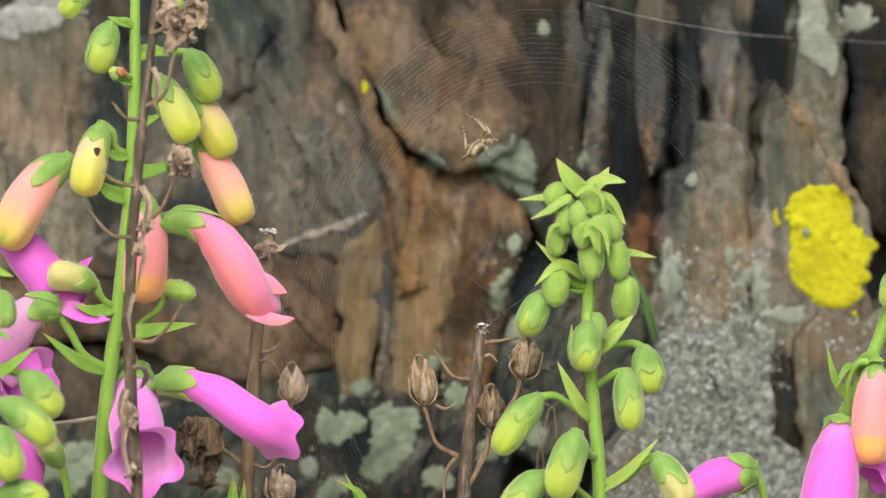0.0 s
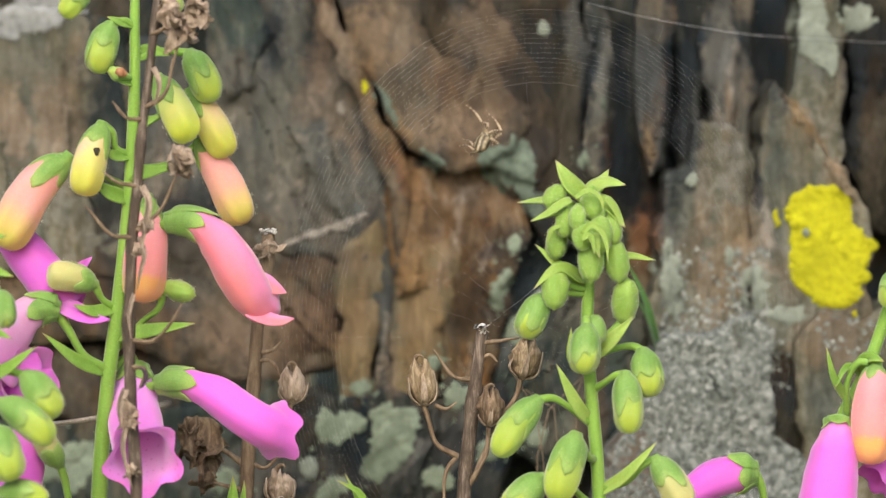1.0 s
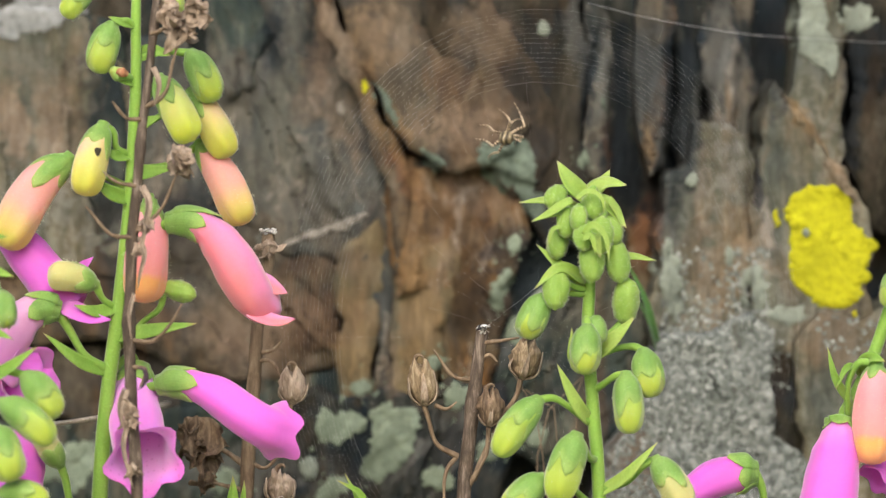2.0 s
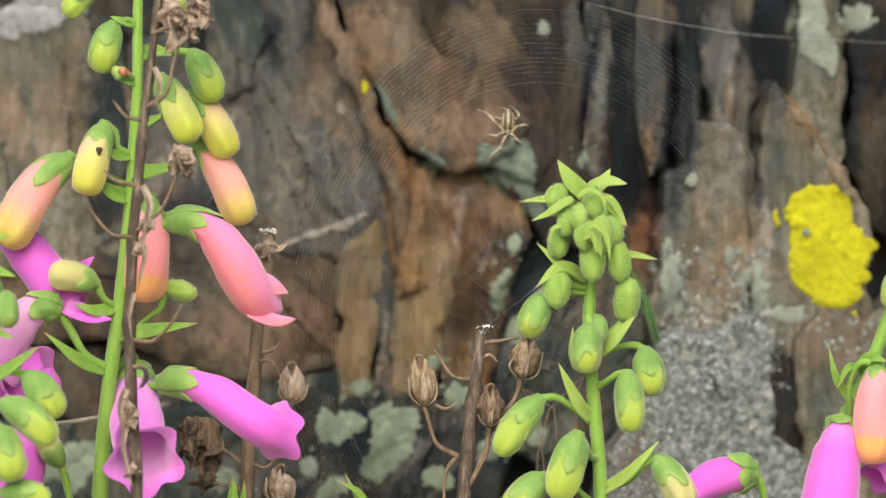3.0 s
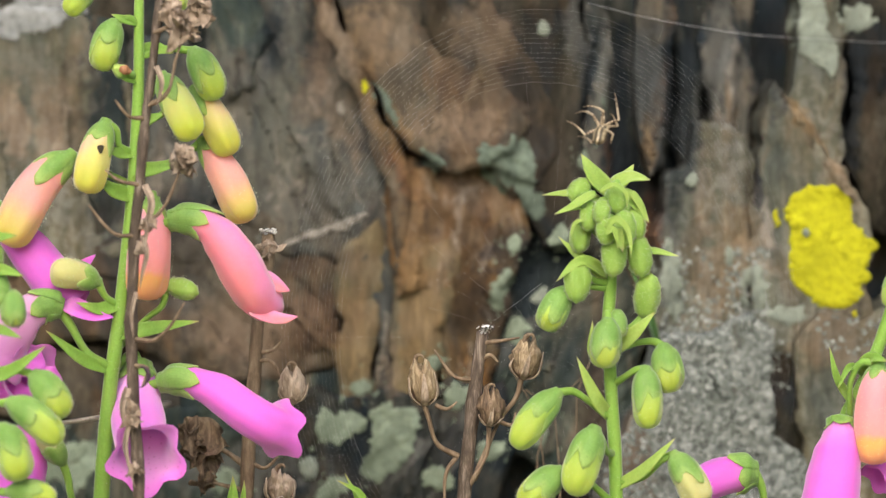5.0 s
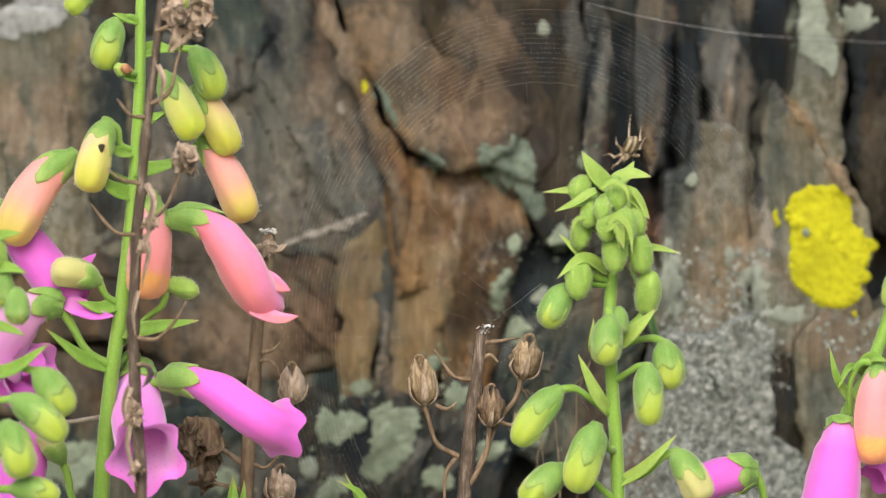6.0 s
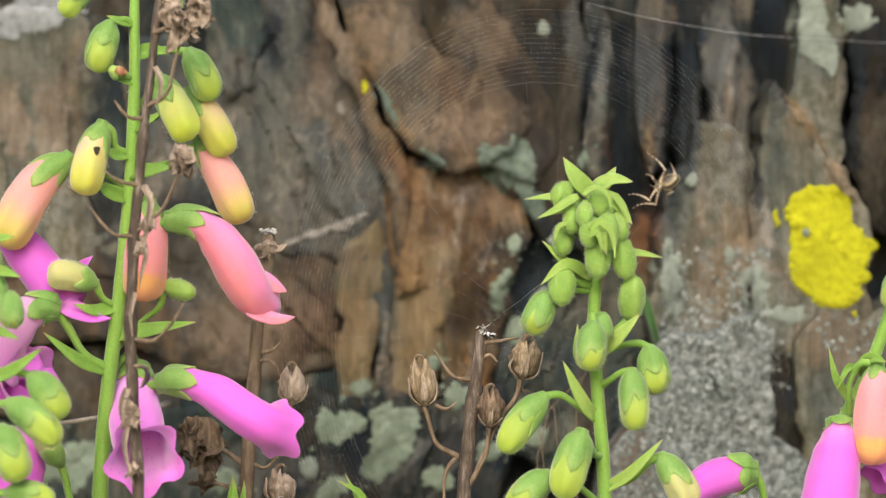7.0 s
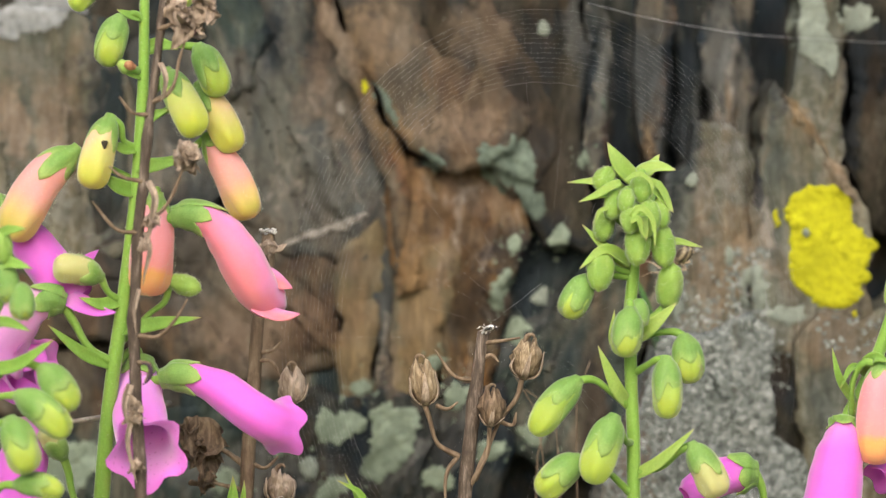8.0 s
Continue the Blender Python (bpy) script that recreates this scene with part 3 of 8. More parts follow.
HOLE = Nodes("gnawed_hole").finish((0.03, 0.025, 0.012), 0.9)
# ground out of view, made pale to bounce fill light up at the flowers
n = Nodes("soil")
grit = n.noise(n.place(), 60, 8, 0.7)
SOIL_COLOUR = n.mix(n.noise(n.place(), 3, 5), n.ramp(grit, [(0.3, (0.12, 0.10, 0.075)), (0.7, (0.40, 0.36, 0.30))]), (0.20, 0.24, 0.10))
n.bump(grit, 0.8, 0.01)
SOIL = n.finish(SOIL_COLOUR, 0.95, specular=0.1)


# ---- shapes ----
from mathutils import bvhtree, geometry

ORIGIN = {}


class Shell:
    """Vertices, faces and their (u, v) while a mesh is put together, in world metres."""

    def __init__(self):
        self.verts, self.uvs, self.faces = [], [], []

    def add(self, p, u=0.0, v=0.0):
        self.verts.append(Vector(p))
        self.uvs.append((u, v))
        return len(self.verts) - 1

    def bridge(self, a, b, closed=True):
        count = len(a)
        for i in range(count if closed else count - 1):
            j = (i + 1) % count
            self.faces.append((a[i], a[j], b[j], b[i]))

    def fan(self, ring, tip, flip=False):
        for i in range(len(ring)):
            j = (i + 1) % len(ring)
            self.faces.append((ring[j], ring[i], tip) if flip else (ring[i], ring[j], tip))


def part(name, shell, material, parent=None, label="", origin=None, smooth=True, sharp=0):
    """Links a shell as one mesh, under a thing or a part if one is given."""
    origin = Vector(origin if origin is not None else shell.verts[0])
    data = bpy.data.meshes.new(name)
    data.from_pydata([tuple(p - origin) for p in shell.verts], [], shell.faces)
    layer = data.uv_layers.new(name="UVMap")
    index = np.empty(len(data.loops), dtype=np.int32)
    data.loops.foreach_get("vertex_index", index)
    layer.data.foreach_set("uv", np.array(shell.uvs, dtype=np.float32)[index].ravel())
    data.polygons.foreach_set("use_smooth", [smooth] * len(data.polygons))
    data.materials.append(material)
    if sharp:
        data.set_sharp_from_angle(angle=radians(sharp))
    data.update()
    ob = new(name, data)
    if parent is not None:
        ob.parent = parent
        ob.location = origin - ORIGIN[parent]
    else:
        ob.location = origin
    ORIGIN[ob] = origin
    if label:
        tagged(ob, label)
    return ob


def thing(name, base, label, category, group=""):
    ob = new(name)
    ob.location, ob.empty_display_size = base, 0.02
    ORIGIN[ob] = Vector(base)
    return tagged(ob, label, category, group)


def curve_points(points, count):
    """A smooth line through the points, evenly sampled."""
    pts = [Vector(p) for p in points]
    if len(pts) == 2:
        return [pts[0].lerp(pts[1], i / (count - 1)) for i in range(count)]
    ends = [pts[0] * 2 - pts[1]] + pts + [pts[-1] * 2 - pts[-2]]
    dense = []
    for a, b, c, d in zip(ends, ends[1:], ends[2:], ends[3:]):
        for k in range(16):
            t = k / 16
            dense.append(0.5 * (2 * b + (c - a) * t + (2 * a - 5 * b + 4 * c - d) * t * t + (3 * b - a - 3 * c + d) * t ** 3))
    dense.append(pts[-1])
    run = [0.0]
    for a, b in zip(dense, dense[1:]):
        run.append(run[-1] + (b - a).length)
    out, k = [], 0
    for i in range(count):
        goal = run[-1] * i / (count - 1)
        while k < len(run) - 2 and run[k + 1] < goal:
            k += 1
        out.append(dense[k].lerp(dense[k + 1], min(1.0, (goal - run[k]) / max(1e-9, run[k + 1] - run[k]))))
    return out


class Spine:
    """A line with steady side and up directions along it."""

    def __init__(self, points, count=40):
        self.pts = curve_points(points, count)
        self.length = sum((b - a).length for a, b in zip(self.pts, self.pts[1:]))
        self.dirs = [(self.pts[min(i + 1, count - 1)] - self.pts[max(i - 1, 0)]).normalized() for i in range(count)]
        side = self.dirs[0].cross(Vector((0, 1, 0.1)))
        self.sides = []
        for d in self.dirs:
            side = (side - d * side.dot(d)).normalized()
            self.sides.append(side.copy())

    def at(self, v):
        f = max(0.0, min(1.0, v)) * (len(self.pts) - 1)
        i = min(int(f), len(self.pts) - 2)
        t = f - i
        p, d = self.pts[i].lerp(self.pts[i + 1], t), self.dirs[i].lerp(self.dirs[i + 1], t).normalized()
        if v > 1:
            p = p + d * (v - 1) * self.length
        if v < 0:
            p = p + d * v * self.length
        s = self.sides[i].lerp(self.sides[i + 1], t).normalized()
        return p, d, s, d.cross(s)


def between(stops, v):
    for (a, x), (b, y) in zip(stops, stops[1:]):
        if v <= b:
            t = (v - a) / (b - a)
            t = t * t * (3 - 2 * t)
            return x + (y - x) * max(0.0, t)
    return stops[-1][1]


def sweep(points, widths, seg=10, rings=24, rough=0.0, shell=None, knots=()):
    """A tapered, closed rod along a line. widths: (place, radius) pairs."""
    shell = shell or Shell()
    spine = Spine(points, max(rings, 8))
    last = None
    for i in range(rings):
        v = i / (rings - 1)
        p, d, s, b = spine.at(v)
        r = between(widths, v) + sum(h * math.exp(-((v - k) / w) ** 2) for k, w, h in knots)
        ring = []
        for j in range(seg):
            a = math.tau * j / seg
            q = s * math.cos(a) + b * math.sin(a)
            rr = r * (1 + rough * noise.noise((p + q * r) * 400))
            ring.append(shell.add(p + q * rr, j / seg, v))
        if last:
            shell.bridge(last, ring)
        else:
            shell.fan(ring, shell.add(p - d * r * 0.4, 0.5, 0), True)
        last = ring
    shell.fan(last, shell.add(p + d * r * 0.5, 0.5, 1))
    return shell


def bud_profile(taper):
    """The width of a bud along its axis: narrow at the calyx by taper, blunt at the tip."""
    def radius(v):
        v = max(0.0, min(1.0, v))
        body = max(0.0, 1 - abs(2 * v - 1) ** (3.2 if v < 0.5 else 6.5 - 2.5 * (taper > 0.8))) ** 0.5
        return body * (taper + (1 - taper) * between([(0.0, 0.0), (0.68, 1.0), (1.0, 0.92)], v))
    return radius


def closed_corolla(spine, radius, seed, profile):
    """A swollen, still closed flower: five faint lobes folded over the tip."""
    shell, seg, rings, last = Shell(), 22, 22, None
    for i in range(1, rings):
        v = 0.5 - 0.5 * math.cos(math.pi * i / rings)
        p, d, s, b = spine.at(v)
        ring = []
        for j in range(seg):
            a = math.tau * j / seg
            crease = 1 - 0.26 * between([(0.0, 0.0), (0.55, 0.15), (0.85, 1.0), (1.0, 1.0)], v) * (0.5 + 0.5 * math.cos(5 * a + seed)) ** 4
            q = s * math.cos(a) + b * math.sin(a)
            wave = 1 + 0.09 * noise.noise(q * 1.3 + Vector((seed, v * 2.5, 0)))
            ring.append(shell.add(p + q * radius * profile(v) * crease * wave, j / seg, v))
        if last:
            shell.bridge(last, ring)
        else:
            shell.fan(ring, shell.add(spine.at(0)[0], 0.5, 0), True)
        last = ring
    shell.fan(last, shell.add(spine.at(0.995)[0], 0.5, 1))
    return shell


def calyx_shell(spine, profile, radius, reach, tooth, gap, seed, ridge=0.07):
    """Five sepals joined at the base, their points lying along the flower."""
    shell, seg, steps = Shell(), 40, 9
    skins = []
    for layer in (gap, gap * 0.2):
        rings = []
        for k in range(steps + 1):
            ring = []
            for j in range(seg):
                a = math.tau * j / seg
                f = (5 * j / seg + seed) % 1.0
                point = 1 - abs(2 * f - 1) ** 1.6 + 0.22 * noise.noise(Vector((j * 0.7, seed * 3, 0)))
                edge = reach + tooth * point * (1 + 0.6 * math.sin(seed * 7 + math.floor(5 * j / seg + seed) * 2.1))
                v = -0.03 + (edge + 0.03) * k / steps
                p, d, s, b = spine.at(v)
                q = s * math.cos(a) + b * math.sin(a)
                low = 1 - k / steps
                r = max(profile(v) * radius, radius * 0.30 * (1 - low) + radius * 0.28 * low) + layer * (1 - 0.72 * (k / steps) ** 3)
                r *= 1 + (ridge * point - 0.45 * ridge) * math.sin(math.pi * k / steps)
                ring.append(shell.add(p + q * r, j / seg * 2.5, 0.1 + 0.8 * k / steps))
            rings.append(ring)
        skins.append(rings)
    for a, b in zip(skins[0], skins[0][1:]):
        shell.bridge(a, b)
    for a, b in zip(skins[1], skins[1][1:]):
        shell.bridge(b, a)
    shell.bridge(skins[0][-1], skins[1][-1])
    p, d, s, b = spine.at(-0.05)
    shell.fan(skins[0][0], shell.add(p, 0.5, 0), True)
    return shell


def sepals(flower, spine, profile, radius, reach, seed):
    """Five spoon-shaped sepals that overlap round the base of an open bell."""
    for i in range(5):
        middle, long = math.tau * (i / 5) + seed, reach * (1.0 + 0.16 * math.sin(seed * 5 + i * 2.4))
        shell, steps, across, skins = Shell(), 12, 10, []
        for layer in (0.00062 + 0.00030 * (i % 2), 0.00020 + 0.00030 * (i % 2)):
            rows = []
            for k in range(steps + 1):
                u = k / steps
                v = -0.02 + (long + 0.02) * u
                wide = between([(0.0, 0.62), (0.25, 0.80), (0.55, 0.74), (0.80, 0.46), (0.94, 0.20), (1.0, 0.03)], u)
                p, d, s, b = spine.at(v)
                row = []
                for j in range(across + 1):
                    w = 2 * j / across - 1
                    q = s * math.cos(middle + w * wide) + b * math.sin(middle + w * wide)
                    r = max(profile(v) * radius, radius * between([(0.0, 0.24), (0.3, 0.52), (1.0, 0.5)], u))
                    r += layer + 0.00042 * (1 - abs(w)) ** 1.5 * math.sin(math.pi * min(1.0, u + 0.15)) + 0.0007 * max(0.0, u - 0.8)
                    row.append(shell.add(p + q * r, 0.5 + 0.45 * w, 0.1 + 0.8 * u))
                rows.append(row)
            skins.append(rows)
        for a, b in zip(skins[0], skins[0][1:]):
            shell.bridge(a, b, False)
        for a, b in zip(skins[1], skins[1][1:]):
            shell.bridge(b, a, False)
        rim = [[r[0] for r in rows][::-1] + rows[0][1:] + [r[-1] for r in rows[1:]] + rows[-1][-2:0:-1] for rows in skins]
        shell.bridge(rim[1], rim[0])
        part("sepal", shell, SEPAL_GREEN, flower, "", spine.pts[0])


def sealed_bud(spine, radius, seed, profile):
    """A young bud still wrapped in its five sepals, their edges meeting in shallow seams."""
    shell, seg, rings, last = Shell(), 30, 20, None
    for i in range(1, rings):
        v = 0.5 - 0.5 * math.cos(math.pi * i / rings)
        p, d, s, b = spine.at(v)
        ring = []
        for j in range(seg):
            a = math.tau * j / seg
            f = (5 * j / seg + seed + 0.5 * v) % 1.0
            seam = math.exp(-((f - 0.5) / 0.13) ** 2) * math.sin(math.pi * v) ** 0.5
            q = s * math.cos(a) + b * math.sin(a)
            wave = 1 + 0.07 * noise.noise(q * 1.3 + Vector((seed, v * 2.5, 0)))
            ring.append(shell.add(p + q * radius * profile(v) * (1 - 0.10 * seam + 0.05 * (f > 0.5)) * wave, j / seg, 0.2 + 0.6 * v))
        if last:
            shell.bridge(last, ring)
        else:
            shell.fan(ring, shell.add(spine.at(0)[0], 0.5, 0), True)
        last = ring
    shell.fan(last, shell.add(spine.at(1.02)[0], 0.5, 0.9))
    return shell


def down(parent, spine, radius, count, first, last, length=0.0010):
    """Short fine hairs standing off a round surface; too many to count."""
    shell = Shell()
    for k in range(count):
        v, a = random.uniform(first, last), random.uniform(0, math.tau)
        p, d, s, b = spine.at(v)
        q = s * math.cos(a) + b * math.sin(a)
        foot = p + q * radius(v)
        way = (q + d * random.uniform(-0.2, 0.6) + s.cross(q) * random.uniform(-0.4, 0.4)).normalized()
        side = way.cross(d).normalized()
        up, thin = side.cross(way), 0.000040
        ring = [shell.add(foot + (side * math.cos(t) + up * math.sin(t)) * thin) for t in (0.0, 2.1, 4.2)]
        shell.fan(ring, shell.add(foot + way * length * random.uniform(0.5, 1.1)))
    hairs = part("down", shell, DOWN, parent, "fine pale down", spine.pts[0])
    return tagged(hairs, "fine pale down", kind="stuff")


def downy_stem(plant, points, widths, seg, rings, label="", first=0.62):
    """A green flower stem with its down; first: from where along it the hairs stand."""
    stem = part("stem", sweep(points, widths, seg, rings), STEM_GREEN, plant, label)
    down(stem, Spine(points, rings), lambda v: between(widths, v), 800, first, 1.0, 0.0008)
    return stem


def flower_bud(plant, stalk, base, tip, width, petal, reach=0.42, tooth=0.2, sag=0.06, label="", stalk_width=0.0011, taper=0.0):
    """A closed bud in its calyx on a curved stalk. base to tip is its axis."""
    base, tip = Vector(base), Vector(tip)
    middle = base.lerp(tip, 0.5) + Vector((0, 0, sag * (tip - base).length))
    spine = Spine([base, middle, tip], 24)
    seed = random.uniform(0, 6)
    profile = bud_profile(taper or (0.86 if petal is BUD_LIME else 0.78))
    if reach > 0.87:
        profile = lambda v: max(0.0, between([(0.0, 0.3), (0.16, 0.80), (0.42, 1.0), (0.70, 0.93), (0.88, 0.66), (1.0, 0.12)], v))
        width *= 0.92
        bud = part("flower_bud", sealed_bud(spine, width / 2, seed, profile), BUD_GREEN, plant, label, base)
    else:
        bud = part("flower_bud", closed_corolla(spine, width / 2, seed, profile), petal, plant, label, base)
        part("calyx", calyx_shell(spine, profile, width / 2, reach, tooth, 0.00036, seed), SEPAL_GREEN, bud, "green pointed sepals")
    down(bud, spine, lambda v: profile(v) * width / 2, int(200 + 26000 * width), -0.02, 0.99)
    if stalk:
        line = [Vector(p) for p in stalk] + [base + (tip - base).normalized() * 0.0004]
        part("flower_stalk", sweep(line, [(0, stalk_width * 1.25), (0.5, stalk_width), (1, stalk_width * 1.35)], 10, 16), STEM_GREEN, bud)
    return bud


def bell(plant, stalk, line, radius, petal, lip=(0, 0, -1), flare=1.28, lobe=0.10, calyx_reach=0.14, lining=None, label="", sepal_width=1.0, profile=None, wall=0.00035, cut=0.0, frill=0.05):
    """An open foxglove bell: a tube that widens, five lobes at the mouth, the lower one longest."""
    spine = Spine(line, 40)
    lip = Vector(lip).normalized()
    stops = profile or [(0.0, 0.42), (0.10, 0.62), (0.28, 0.86), (0.5, 1.0), (0.8, 1.0), (0.9, 1.05), (1.0, flare)]
    seg, rings, seed = 40, 30, random.uniform(0, 9)

    def wall_ring(shell, v, inset):
        ring = []
        grow = max(0.0, (v - 0.84) / 0.16)
        for j in range(seg):
            a = math.tau * j / seg
            p, d, s, b = spine.at(v)
            q = s * math.cos(a) + b * math.sin(a)
            down = q.dot(lip)
            lobes = 0.5 + 0.5 * math.cos(5 * a + seed)
            r = radius * between(stops, v) * (1 + frill * grow * math.cos(5 * a + seed))
            r *= 1 + 0.025 * math.cos(5 * a + seed + 1.0) * (1 - grow) + 0.04 * noise.noise(q * 1.2 + Vector((seed, v * 2, 0)))
            r *= 1 + 0.08 * grow * noise.noise(q * 3.0 + Vector((v * 3, seed, 0)))
            ahead = grow * spine.length * lobe * (lobes * 0.8 + 1.1 * max(0.0, down) ** 2 - 0.25)
            ahead += cut * spine.length * down * max(0.0, (v - 0.45) / 0.55) ** 1.5
            ring.append(shell.add(p + q * (r - inset) + d * ahead, j / seg * 1.5, v))
        return ring

    outer = Shell()
    last = None
    for i in range(rings + 1):
        ring = wall_ring(outer, i / rings, 0)
        if last:
            outer.bridge(last, ring)
        else:
            outer.fan(ring, outer.add(spine.at(0)[0], 0.5, 0), True)
        last = ring
    inner_first = None if lining else last
    shell = outer
    if lining:
        shell = Shell()
        inner_first = wall_ring(shell, 1.0, wall * 0.5)
    last = inner_first
    for i in range(rings, 3, -1):
        ring = wall_ring(shell, i / rings, wall + 0.00005)
        shell.bridge(last, ring)
        last = ring
    shell.fan(last, shell.add(spine.at(0.1)[0], 0.5, 0.1))
    flower = part("bell_flower", outer, petal, plant, label, spine.pts[0])
    if lining:
        part("petal_lining", shell, lining, flower, "paler spotted throat")
    if calyx_reach:
        shape = lambda v: between(stops, max(0.0, v))
        sepals(flower, spine, shape, radius * sepal_width, calyx_reach * 1.7, seed)
    if stalk:
        line = [Vector(p) for p in stalk] + [spine.pts[0]]
        part("flower_stalk", sweep(line, [(0, 0.0017), (0.5, 0.0013), (1, 0.0018)], 10, 16), STEM_GREEN, flower)
    return flower


def blade(points, width, fold=0.25, bulge=0.35, face=(0, -1, 0.4), thick=0.0003, curl=0.0, shell=None):
    """A pointed leaf with a folded midrib and two skins."""
    shell = shell or Shell()
    spine = Spine(points, 24)
    rows, cross = 18, 7
    face = Vector(face).normalized()
    skins = []
    for layer in (0.5, -0.5):
        grid = []
        for i in range(rows):
            v = i / (rows - 1)
            p, d, s, b = spine.at(v)
            side = d.cross(face)
            side = side.normalized() if side.length > 1e-4 else s
            up = side.cross(d).normalized()
            half = width / 2 * max(0.02, math.sin(math.pi * (0.10 + 0.90 * v) ** (1.0 - bulge)) ** 0.85 if v < 1 else 0.02)
            row = []
            for k in range(cross):
                x = 2 * k / (cross - 1) - 1
                lift = fold * abs(x) * half + curl * half * x * math.sin(3 * v)
                ripple = 0.05 * width * noise.noise(Vector((v * 4, x * 1.5, p.x * 90)))
                row.append(shell.add(p + side * half * x + up * (lift + ripple + layer * thick), 0.5 + 0.5 * x, v))
            grid.append(row)
        skins.append(grid)
    for a, b in zip(skins[0], skins[0][1:]):
        shell.bridge(a, b, False)
    for a, b in zip(skins[1], skins[1][1:]):
        shell.bridge(b, a, False)
    for e in (0, -1):
        shell.bridge([r[e] for r in skins[1]] if e else [r[e] for r in skins[0]], [r[e] for r in skins[0]] if e else [r[e] for r in skins[1]], False)
    shell.bridge(skins[1][0], skins[0][0], False)
    shell.bridge(skins[0][-1], skins[1][-1], False)
    return shell


def petal_lobe(parent, centre, wide, tall, face, material, cup=0.25, seed=0.0, lean=0.0):
    """One rounded lobe of a flower's mouth: a cupped, wavy disc of two skins."""
    centre, face = Vector(centre), Vector(face).normalized()
    side = face.cross(Vector((math.sin(lean), 0, math.cos(lean)))).normalized()
    up = side.cross(face)
    shell, skins = Shell(), []
    for layer in (0.00022, -0.00022):
        rings = []
        for k in range(7):
            f = k / 6
            ring = []
            for j in range(28):
                a = math.tau * j / 28
                r = f * (1 + 0.22 * noise.noise(Vector((math.cos(a) * 1.6, math.sin(a) * 1.6, seed))))
                lift = cup * f * f * tall * 0.5 + 0.12 * tall * f * noise.noise(Vector((math.cos(a) * 2.2, math.sin(a) * 2.2, seed + 4)))
                ring.append(shell.add(centre + side * wide / 2 * r * math.cos(a) + up * tall / 2 * r * math.sin(a) + face * (layer * (1 - f * 0.6) - lift), j / 28, 0.5 + 0.5 * f))
            rings.append(ring)
        skins.append(rings)
    for rings, flip in zip(skins, (False, True)):
        for a, b in zip(rings, rings[1:]):
            shell.bridge(b, a) if flip else shell.bridge(a, b)
    shell.bridge(skins[0][-1], skins[1][-1])
    return part("petal_lobe", shell, material, parent, "", centre)


def bract(plant, points, width, fold=0.3, face=(0, -1, 0.4), material=None, label=""):
    return part("bract", blade(points, width, fold, face=face), material or LEAF_GREEN, plant, label)


def withered(parent, centre, size, flaps=6, material=None, name="withered_flower", droop=0.3, wide=1.0):
    """A dried, crumpled flower of curled papery shreds round a stub."""
    shell = Shell()
    centre = Vector(centre)
    flaps += 9
    for i in range(flaps):
        a = math.tau * i / flaps + random.uniform(-0.5, 0.5)
        out = Vector((math.cos(a), 0.8 * math.sin(a), random.uniform(-0.9, 0.7) - droop)).normalized()
        bend = Vector((random.uniform(-1, 1), random.uniform(-1, 1), random.uniform(-1, 0.6))) * 0.45
        reach = size * random.uniform(0.25, 0.55)
        points = [centre - out * reach * 0.3, centre + out * reach * 0.45 + bend * reach * 0.3, centre + out * reach + bend * reach]
        blade(points, size * wide * random.uniform(0.14, 0.34), random.uniform(0.2, 0.9), face=(random.uniform(-1, 1), -1, random.uniform(-1, 1)), curl=random.uniform(-0.9, 0.9), thick=0.00025, shell=shell)
    sweep([centre + Vector((0, 0, size * 0.25)), centre, centre - Vector((0, 0, size * 0.3))], [(0, size * 0.06), (0.5, size * 0.17), (1, size * 0.05)], 8, 8, 0.4, shell)
    for p in shell.verts:
        p += noise.noise_vector(p * (2.6 / size) + centre * 50) * size * 0.2 + noise.noise_vector(p * (9.0 / size)) * size * 0.06
    return part(name, shell, material or DRY_PETAL, parent, "papery crumpled brown flower remains", centre)


def q_noise(a, v, width):
    return Vector((math.cos(a) * 1.4, math.sin(a) * 1.4, v * 2.5 + width * 3000))


